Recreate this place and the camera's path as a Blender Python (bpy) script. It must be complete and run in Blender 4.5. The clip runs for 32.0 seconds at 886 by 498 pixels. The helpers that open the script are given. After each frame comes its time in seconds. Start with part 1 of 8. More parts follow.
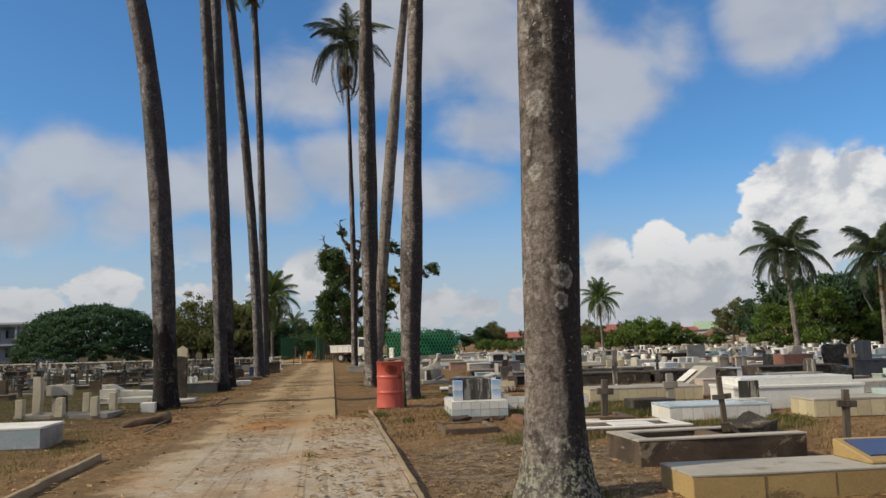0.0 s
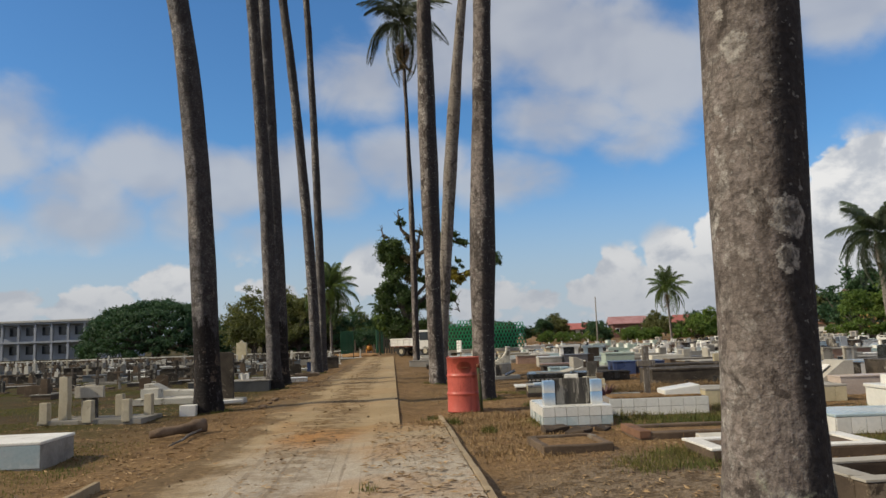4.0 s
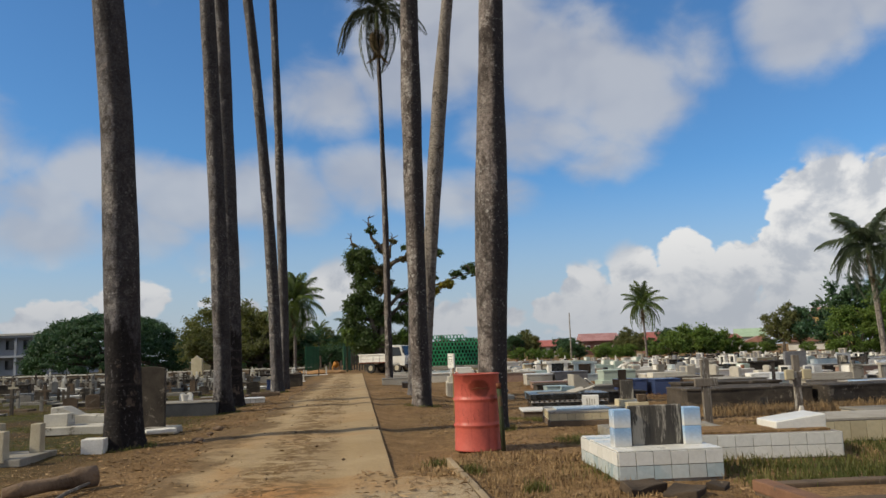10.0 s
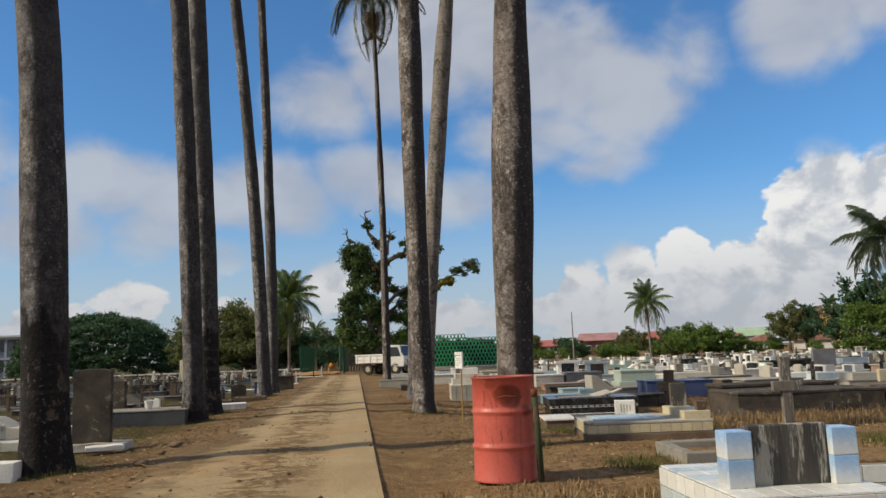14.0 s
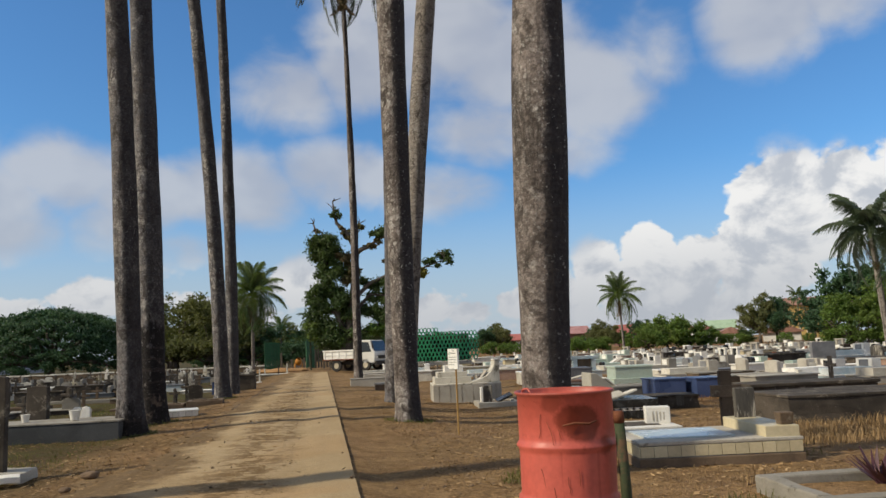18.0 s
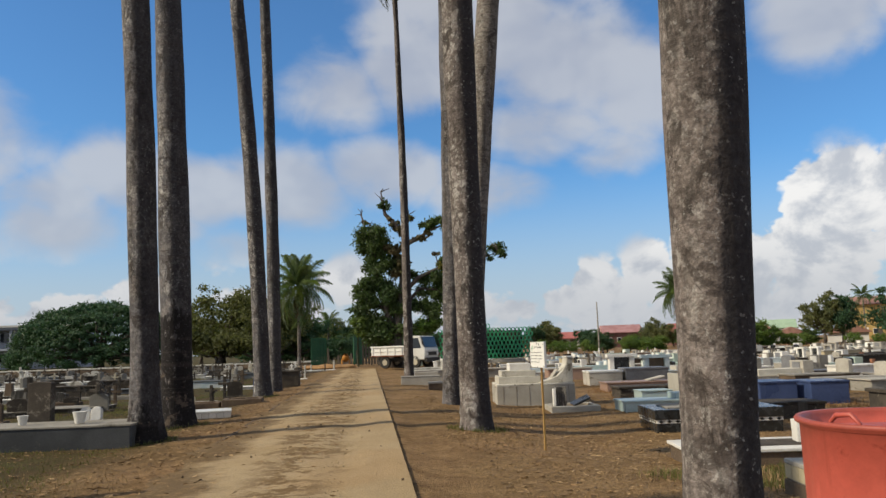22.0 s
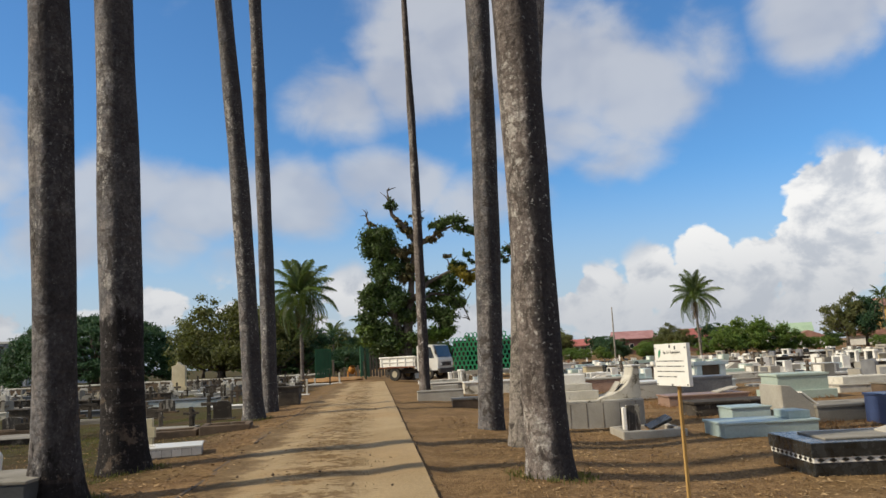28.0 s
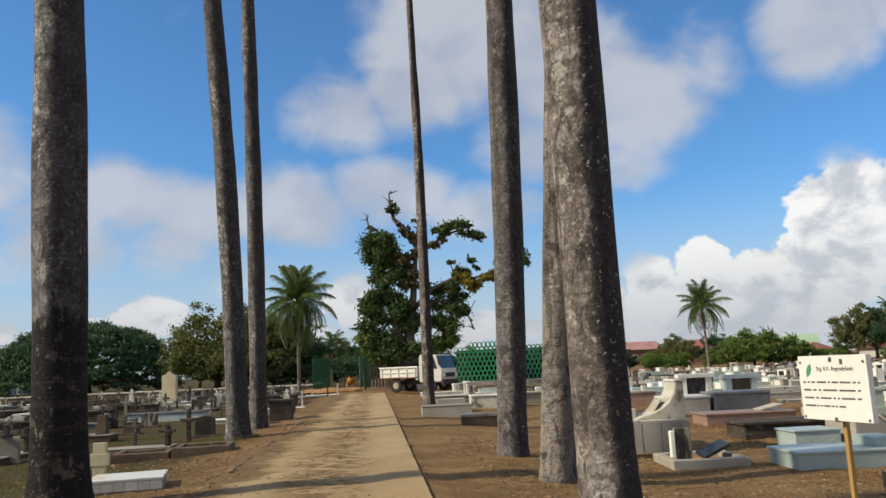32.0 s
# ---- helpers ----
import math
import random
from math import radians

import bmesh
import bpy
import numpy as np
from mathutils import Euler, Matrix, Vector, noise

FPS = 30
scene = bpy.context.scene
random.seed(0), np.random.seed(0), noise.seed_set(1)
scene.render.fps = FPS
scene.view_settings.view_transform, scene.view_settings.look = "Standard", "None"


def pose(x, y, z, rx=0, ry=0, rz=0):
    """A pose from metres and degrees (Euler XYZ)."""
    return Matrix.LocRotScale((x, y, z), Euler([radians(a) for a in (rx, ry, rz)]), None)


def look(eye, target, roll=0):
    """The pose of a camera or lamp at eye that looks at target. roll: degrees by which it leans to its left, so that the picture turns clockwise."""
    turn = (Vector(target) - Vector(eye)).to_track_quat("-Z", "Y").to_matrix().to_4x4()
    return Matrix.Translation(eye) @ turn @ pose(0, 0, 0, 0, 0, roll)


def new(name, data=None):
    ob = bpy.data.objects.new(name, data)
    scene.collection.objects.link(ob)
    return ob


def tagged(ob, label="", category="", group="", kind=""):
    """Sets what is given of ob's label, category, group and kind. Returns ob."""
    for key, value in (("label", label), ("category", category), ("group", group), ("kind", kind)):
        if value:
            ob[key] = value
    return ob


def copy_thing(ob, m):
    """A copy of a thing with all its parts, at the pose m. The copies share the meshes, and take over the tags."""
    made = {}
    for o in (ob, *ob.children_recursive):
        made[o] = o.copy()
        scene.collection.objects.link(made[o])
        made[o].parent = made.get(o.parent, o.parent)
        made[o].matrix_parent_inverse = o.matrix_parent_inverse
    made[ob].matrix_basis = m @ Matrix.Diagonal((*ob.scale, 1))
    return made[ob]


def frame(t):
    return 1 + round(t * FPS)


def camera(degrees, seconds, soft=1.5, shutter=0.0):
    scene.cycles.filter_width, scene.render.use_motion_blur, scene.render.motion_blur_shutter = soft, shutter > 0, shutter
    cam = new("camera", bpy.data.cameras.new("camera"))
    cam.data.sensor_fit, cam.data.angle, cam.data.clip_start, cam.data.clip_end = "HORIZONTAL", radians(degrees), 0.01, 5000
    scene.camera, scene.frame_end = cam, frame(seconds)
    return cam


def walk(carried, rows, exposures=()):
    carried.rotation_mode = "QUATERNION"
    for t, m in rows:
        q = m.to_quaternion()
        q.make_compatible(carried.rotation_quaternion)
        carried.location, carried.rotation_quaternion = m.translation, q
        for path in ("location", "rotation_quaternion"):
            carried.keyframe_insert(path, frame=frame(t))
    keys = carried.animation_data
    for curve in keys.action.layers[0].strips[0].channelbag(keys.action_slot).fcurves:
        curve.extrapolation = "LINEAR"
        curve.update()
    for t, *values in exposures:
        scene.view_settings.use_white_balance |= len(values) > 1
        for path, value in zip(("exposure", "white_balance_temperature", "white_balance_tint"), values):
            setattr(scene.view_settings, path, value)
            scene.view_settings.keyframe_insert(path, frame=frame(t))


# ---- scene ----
cam = camera(59.8, 32.0)
METRES, EYE, TILT, LEAN, TURN = 19.8, 1.25, 7.2, 0.0, -0.5
ROWS = [
    (0.0, 0.0, 0.0, 0.0, -0.01, -0.2, 1.63),
    (0.5, -0.0024, 0.0121, -0.0015, 1.03, -0.34, 1.77),
    (1.0, -0.0066, 0.0308, -0.0034, 0.54, -0.42, 1.72),
    (1.5, -0.0087, 0.0457, -0.0071, 0.63, -0.49, 1.8),
    (2.0, -0.0101, 0.062, -0.0066, 1.44, -0.52, 2.1),
    (2.5, -0.0135, 0.0772, -0.0101, 2.18, -0.29, 2.03),
    (3.0, -0.0166, 0.0924, -0.0119, 2.17, -0.69, 2.0),
    (3.5, -0.018, 0.1084, -0.0133, 3.58, -0.54, 2.48),
    (5.5, -0.0322, 0.1712, -0.0226, 4.73, -0.87, 2.74),
    (6.0, -0.0361, 0.1892, -0.0256, 3.71, -0.66, 2.57),
    (6.5, -0.0379, 0.2021, -0.0285, 2.43, -0.92, 2.35),
    (7.0, -0.0391, 0.2206, -0.0295, 3.02, -0.47, 2.32),
    (7.5, -0.0428, 0.2345, -0.0326, 2.64, -0.23, 2.08),
    (8.0, -0.0465, 0.2485, -0.0334, 1.75, -0.39, 2.13),
    (8.5, -0.0501, 0.2664, -0.037, 2.4, 0.83, 2.15),
    (9.0, -0.0542, 0.2793, -0.0384, 2.77, 0.6, 2.24),
    (9.5, -0.059, 0.295, -0.04, 1.99, 0.84, 2.12),
    (10.0, -0.0606, 0.3108, -0.0435, 1.76, 0.59, 2.11),
    (10.5, -0.0603, 0.3267, -0.0439, 2.21, 0.84, 2.32),
    (11.0, -0.0628, 0.3422, -0.0481, 1.75, 0.86, 2.06),
    (11.5, -0.0648, 0.3585, -0.0501, 1.18, 0.49, 2.02),
    (12.0, -0.0657, 0.3756, -0.0522, 1.91, 0.91, 2.01),
    (12.5, -0.0682, 0.3894, -0.0554, 2.06, 0.61, 1.99),
    (13.0, -0.0714, 0.4061, -0.0565, 1.23, 0.64, 2.03),
    (13.5, -0.0718, 0.4208, -0.0598, 1.44, 0.65, 2.19),
    (15.5, -0.0792, 0.4877, -0.0652, 2.16, 0.47, 2.54),
    (16.0, -0.0833, 0.5022, -0.0687, 2.78, 0.33, 2.39),
    (16.5, -0.088, 0.5169, -0.0685, 2.32, 0.14, 2.47),
    (17.0, -0.0907, 0.5327, -0.0715, 2.28, 0.17, 2.42),
    (17.5, -0.0924, 0.5481, -0.0721, 2.16, -0.04, 2.49),
    (18.0, -0.0953, 0.5642, -0.074, -0.84, 0.12, 2.4),
    (18.5, -0.0967, 0.5783, -0.0765, -1.49, -0.28, 2.06),
    (19.0, -0.0963, 0.594, -0.0773, -0.81, -0.12, 2.26),
    (19.5, -0.0985, 0.6085, -0.0813, -0.56, -0.01, 2.13),
    (20.0, -0.1019, 0.6239, -0.082, -1.14, -0.0, 2.0),
    (20.5, -0.1041, 0.6395, -0.0858, -0.03, 0.21, 2.22),
    (21.0, -0.1076, 0.6552, -0.0868, 3.07, 0.17, 2.23),
    (21.5, -0.1131, 0.673, -0.0887, 2.56, 0.18, 2.39),
    (22.0, -0.1163, 0.6868, -0.092, 2.61, 0.1, 2.28),
    (22.5, -0.1188, 0.7022, -0.0919, 3.46, 0.42, 2.5),
    (23.0, -0.123, 0.7175, -0.0956, 3.36, 0.64, 2.37),
    (23.5, -0.1259, 0.733, -0.0965, 2.73, 0.25, 2.34),
    (24.0, -0.1269, 0.7502, -0.099, 3.33, 0.63, 2.64),
    (24.5, -0.1299, 0.765, -0.1013, 3.37, 0.43, 2.66),
    (25.0, -0.1341, 0.7801, -0.1019, 2.84, 0.57, 2.64),
    (25.5, -0.1368, 0.7941, -0.106, 2.83, 0.51, 2.6),
    (27.5, -0.1487, 0.856, -0.1123, 2.56, 1.16, 3.22),
    (28.0, -0.1507, 0.871, -0.1147, 2.92, 0.83, 3.24),
    (28.5, -0.1541, 0.889, -0.1161, 2.39, 0.81, 3.28),
    (29.0, -0.1555, 0.9041, -0.12, 2.6, 0.71, 3.3),
    (29.5, -0.1566, 0.9207, -0.1199, 3.4, 0.49, 4.52),
    (30.0, -0.1602, 0.9376, -0.1224, 3.37, 0.85, 4.39),
    (30.5, -0.1616, 0.9492, -0.1236, 2.88, 0.53, 3.54),
    (31.0, -0.1618, 0.9632, -0.1259, 3.31, 0.63, 3.41),
    (31.5, -0.1638, 0.9698, -0.126, 3.36, 0.27, 3.14),
    (32.0, -0.1659, 0.9709, -0.1251, 2.96, 1.56, 2.93),
]
walk(cam, [(t, pose(0, 0, EYE, TILT, LEAN, TURN) @ pose(METRES * x, METRES * y, METRES * z, 90 + pitch, roll, yaw)) for t, x, y, z, yaw, pitch, roll in ROWS],
     exposures=((0.0, -0.10), (9.0, -0.10), (17.0, 0.0), (24.0, 0.06), (32.0, 0.12)))

# ---- light ----
SUN_EL, SUN_AZ = 36.0, -109.0        # degrees; azimuth from +y towards +x
sun_dir = Vector((math.sin(radians(SUN_AZ)) * math.cos(radians(SUN_EL)), math.cos(radians(SUN_AZ)) * math.cos(radians(SUN_EL)), math.sin(radians(SUN_EL))))
sun = new("sun", bpy.data.lights.new("sun", "SUN"))
sun.data.energy, sun.data.angle, sun.data.color = 4.2, radians(2.2), (1.0, 0.88, 0.665)
sun.matrix_world = look(sun_dir * 60, (0, 0, 0))


class Nodes:
    """A short hand for node trees."""

    def __init__(self, tree):
        self.tree = tree
        tree.nodes.clear()

    def add(self, kind, operation="", clamp=False, data="", blend="", curve=""):
        node = self.tree.nodes.new(kind)
        if operation:
            node.operation = operation
        if clamp:
            node.use_clamp = True
        if data:
            node.data_type = data
        if blend:
            node.blend_type = blend
        if curve:
            node.interpolation_type = curve
        return node

    def link(self, a, b):
        self.tree.links.new(a, b)

    def feed(self, socket, value):
        if isinstance(value, (int, float)):
            socket.default_value = value
        elif isinstance(value, (tuple, list, Vector)):
            socket.default_value = tuple(value) + ((1,) if len(value) == 3 and len(socket.default_value) == 4 else ())
        else:
            self.link(value, socket)

    def math(self, op, a, b=0.0, clamp=False):
        n = self.add("ShaderNodeMath", operation=op, clamp=clamp)
        self.feed(n.inputs[0], a)
        self.feed(n.inputs[1], b)
        return n.outputs[0]

    def vec(self, op, a, b=(0, 0, 0)):
        n = self.add("ShaderNodeVectorMath", operation=op)
        self.feed(n.inputs[0], a)
        self.feed(n.inputs[1], b)
        return n.outputs["Value"] if op in ("LENGTH", "DOT_PRODUCT", "DISTANCE") else n.outputs[0]

    def noise(self, vector, scale, detail=4.0, rough=0.55, warp=0.0):
        n = self.add("ShaderNodeTexNoise")
        self.feed(n.inputs["Vector"], vector)
        n.inputs["Scale"].default_value, n.inputs["Detail"].default_value = scale, detail
        n.inputs["Roughness"].default_value, n.inputs["Distortion"].default_value = rough, warp
        return n.outputs[0]

    def ramp(self, value, lo, hi, a=0.0, b=1.0, smooth=True):
        n = self.add("ShaderNodeMapRange", curve="SMOOTHSTEP" if smooth else "LINEAR")
        self.feed(n.inputs["Value"], value)
        for key, v in (("From Min", lo), ("From Max", hi), ("To Min", a), ("To Max", b)):
            self.feed(n.inputs[key], v)
        return n.outputs[0]

    def mix(self, fac, a, b, blend="MIX"):
        n = self.add("ShaderNodeMix", data="RGBA", blend=blend)
        self.feed(n.inputs[0], fac)
        self.feed(n.inputs[6], a)
        self.feed(n.inputs[7], b)
        return n.outputs[2]


def way_of(az, el):
    a, e = radians(az), radians(el)
    return (math.sin(a) * math.cos(e), math.cos(a) * math.cos(e), math.sin(e))


def build_sky():
    world = bpy.data.worlds.new("sky")
    world.use_nodes = True
    scene.world = world
    N = Nodes(world.node_tree)
    sky = N.add("ShaderNodeTexSky")
    sky.sky_type, sky.sun_disc, sky.sun_elevation, sky.sun_rotation = "NISHITA", False, radians(SUN_EL), radians(SUN_AZ)
    sky.air_density, sky.dust_density, sky.ozone_density = 1.0, 0.6, 2.5
    d = N.add("ShaderNodeTexCoord").outputs["Generated"]
    # the clouds' own shapes: azimuth, elevation, half width, half height, weight
    clouds = [
        (3, 23, 6, 5, 0.72), (8, 20, 7, 6, 0.72), (13, 18, 6, 5, 0.66), (6, 16, 6, 4, 0.66), (-10, 19, 5, 3.6, 0.62), (-4, 21, 5, 4.5, 0.74), (0, 23, 5, 5, 0.74), (1, 27, 9, 5, 0.66), (17, 20, 4, 4, 0.5), (10, 14, 6, 2.8, 0.52), (25.5, 21.5, 4.5, 4, 0.75), (31, 24, 6, 5, 0.75),
        (25.6, 9.6, 3.3, 3.6, 1.05), (24.2, 9.0, 2.4, 3.0, 1.0), (29.4, 8.6, 3.2, 3.9, 1.05), (34, 8, 5, 5, 1.0), (16.4, 5.6, 2.6, 2.7, 1.0), (12.6, 5.2, 2.3, 2.5, 1.0), (19.6, 4.8, 3.0, 2.6, 1.0), (24, 5, 5, 3.6, 1.0), (9.4, 4.2, 2.6, 2.4, 0.85), (8, 2.8, 5, 1.8, 0.75), (15, 2.4, 12, 3.0, 0.85), (38, 4, 8, 6, 0.9),
        (-25, 12.5, 5, 3.6, 0.68), (-29, 10, 5, 4, 0.7), (-22, 9.5, 4, 3.0, 0.60), (-34, 14, 6, 5, 0.6), (-14, 12, 7, 3.6, 0.78), (-7, 13, 6, 3.0, 0.72), (2, 11.5, 6, 2.6, 0.62), (-20, 11.5, 5, 3.2, 0.75), (-17, 7.5, 5, 2.4, 0.5),
        (-23.5, 4.2, 3.2, 2.0, 0.85), (-28, 3.2, 4, 1.8, 0.8), (-34, 3, 5, 2.5, 0.7), (-9.3, 5.0, 2.4, 2.6, 0.85), (-14, 3.4, 5, 2.2, 0.62), (0, 2.6, 8, 2.0, 0.65), (-36, 8, 6, 3, 0.5),
    ]
    flat = N.vec("MULTIPLY", d, (1.0, 1.0, 1.4))
    n1 = N.noise(flat, 11.0, 8.0, 0.58, 0.3)
    n2 = N.noise(N.vec("ADD", flat, (0.016, 0.004, -0.026)), 11.0, 5.0, 0.56, 0.3)
    big = N.noise(flat, 2.2, 3.0, 0.5)
    soft = N.noise(flat, 7.5, 3.5, 0.5, 0.25)
    total = None
    for az, el, w, h, k in clouds:
        off = N.vec("SUBTRACT", d, way_of(az, el))
        off = N.vec("MULTIPLY", off, (1 / math.sin(radians(w)), 0.7 / math.sin(radians(w)), 1 / math.sin(radians(h))))
        v = N.ramp(N.vec("LENGTH", off), 1.45, 0.2, 0.0, k)
        total = v if total is None else N.math("MAXIMUM", total, v)
    # unseen clouds outside the view, added to whiten the fill light
    behind = N.ramp(N.vec("DOT_PRODUCT", d, (0, 1, 0)), 0.78, 0.55, 0.0, 0.9)
    total = N.math("MAXIMUM", total, N.math("MULTIPLY", behind, N.ramp(big, 0.34, 0.50)))
    up = N.vec("DOT_PRODUCT", d, (0, 0, 1))
    east = N.vec("DOT_PRODUCT", d, (1, 0, 0))
    heaped = N.ramp(east, 0.19, 0.31, 0.085, 0.19)
    high = N.ramp(up, heaped, N.math("ADD", heaped, 0.05))
    puff = None                                       # heaped domes of the low clouds
    for size, weight in ((17.0, 0.30), (38.0, 0.20), (85.0, 0.10)):
        cell = N.add("ShaderNodeTexVoronoi")
        N.link(N.vec("ADD", flat, N.vec("MULTIPLY", n1, (0.03, 0.03, 0.03))), cell.inputs["Vector"])
        cell.inputs["Scale"].default_value = size
        bump = N.math("MULTIPLY", N.math("SUBTRACT", 0.45, cell.outputs["Distance"]), weight * 1.6)
        puff = bump if puff is None else N.math("ADD", puff, bump)
    low_edge = N.math("MULTIPLY", N.math("SUBTRACT", n1, 0.5), N.ramp(high, 0, 1, 0.85, 0.62))
    loose = N.math("ADD", low_edge, N.math("MULTIPLY", N.math("SUBTRACT", soft, 0.5), N.ramp(high, 0, 1, 0.0, 0.75)))
    dens = N.math("ADD", N.math("ADD", total, loose), N.math("MULTIPLY", puff, N.ramp(high, 0, 1, 1.0, 0.0)))
    mask = N.ramp(dens, N.ramp(high, 0, 1, 0.34, 0.20), N.ramp(high, 0, 1, 0.50, 0.68))
    shade = N.ramp(N.math("ADD", N.math("SUBTRACT", n1, n2), N.math("MULTIPLY", N.ramp(dens, 0.45, 1.15), -0.08)), -0.16, 0.05)
    lit = N.mix(shade, (5.2, 5.5, 6.0), (8.9, 8.8, 8.6))
    thin = N.mix(N.ramp(soft, 0.40, 0.62), (4.5, 4.7, 5.25), (5.6, 5.7, 5.95))
    lit = N.mix(N.ramp(up, 0.02, 0.17, 0.75, 0.0), lit, (4.2, 4.5, 5.0))
    colour = N.mix(high, lit, thin)
    blue = N.mix(1.0, sky.outputs[0], (0.66, 1.10, 1.43), "MULTIPLY")
    blue = N.mix(N.ramp(up, 0.24, 0.0, 0.0, 0.9), blue, (4.7, 5.2, 5.9))
    out = N.mix(N.math("MULTIPLY", mask, N.ramp(high, 0, 1, 0.97, 0.80)), blue, colour)
    bg = N.add("ShaderNodeBackground")
    N.link(out, bg.inputs[0])
    bg.inputs[1].default_value = 0.10
    end = N.add("ShaderNodeOutputWorld")
    N.link(bg.outputs[0], end.inputs[0])


build_sky()

# ---- materials ----
def surface(name, a, b, scale=2.0, c=None, cover=0.5, cscale=1.2, fine=45.0, grain=0.10, rough=0.85, bump=0.3, metal=0.0, spec=0.3, stretch=(1, 1, 1), vary=0.12, depth=0.01, per_island=False, fix=False, extra=None, thin=0.0):
    """Two colours by a broad noise, a third in stains, grain and relief by a fine one."""
    m = bpy.data.materials.new(name)
    m.use_nodes = True
    N = Nodes(m.node_tree)
    info = N.add("ShaderNodeObjectInfo")
    at = N.add("ShaderNodeTexCoord").outputs["Object"]
    at = N.vec("MULTIPLY", at, stretch)
    shift = N.add("ShaderNodeVectorMath", operation="SCALE")
    shift.inputs[0].default_value = (31.0, 17.0, 23.0)
    N.link(info.outputs["Random"], shift.inputs["Scale"])
    if not fix:
        at = N.vec("ADD", at, shift.outputs[0])
    broad = N.noise(at, scale, 5.0, 0.6, 0.3)
    small = N.noise(at, fine, 3.0, 0.65)
    col = N.mix(N.ramp(broad, 0.34, 0.66), a, b)
    if c is not None:
        stain = N.math("ADD", N.math("MULTIPLY", N.noise(at, cscale, 6.0, 0.65, 0.6), 0.8), N.math("MULTIPLY", small, 0.2))
        col = N.mix(N.ramp(stain, 0.72 - 0.4 * cover, 0.80 - 0.4 * cover), col, c)
    if extra:
        col = extra(N, at, col)
    tone = N.ramp(small, 0.25, 0.75, 1 - grain, 1 + grain)
    chance = info.outputs["Random"]
    if per_island:
        chance = N.add("ShaderNodeNewGeometry").outputs["Random Per Island"]
    tone = N.math("MULTIPLY", tone, N.ramp(chance, 0, 1, 1 - vary, 1 + vary, False))
    grey = N.add("ShaderNodeCombineColor")
    for k in range(3):
        N.link(tone, grey.inputs[k])
    col = N.mix(1.0, col, grey.outputs[0], "MULTIPLY")
    p = N.add("ShaderNodeBsdfPrincipled")
    N.link(col, p.inputs["Base Color"])
    N.link(N.ramp(broad, 0.3, 0.7, max(rough - 0.1, 0.03), min(rough + 0.08, 1)), p.inputs["Roughness"])
    p.inputs["Metallic"].default_value = metal
    p.inputs["Specular IOR Level"].default_value = spec
    if bump:
        rel = N.math("ADD", small, N.math("MULTIPLY", broad, 1.5))
        bn = N.add("ShaderNodeBump")
        bn.inputs["Strength"].default_value, bn.inputs["Distance"].default_value = bump, depth
        N.link(rel, bn.inputs["Height"])
        N.link(bn.outputs[0], p.inputs["Normal"])
    end = N.add("ShaderNodeOutputMaterial")
    out = p.outputs[0]
    if thin:                                          # light that comes through a leaf
        through_leaf = N.add("ShaderNodeBsdfTranslucent")
        N.link(N.mix(1.0, col, (1.25, 1.35, 0.6), "MULTIPLY"), through_leaf.inputs[0])
        both = N.add("ShaderNodeMixShader")
        both.inputs[0].default_value = thin
        N.link(p.outputs[0], both.inputs[1])
        N.link(through_leaf.outputs[0], both.inputs[2])
        out = both.outputs[0]
    N.link(out, end.inputs[0])
    return m


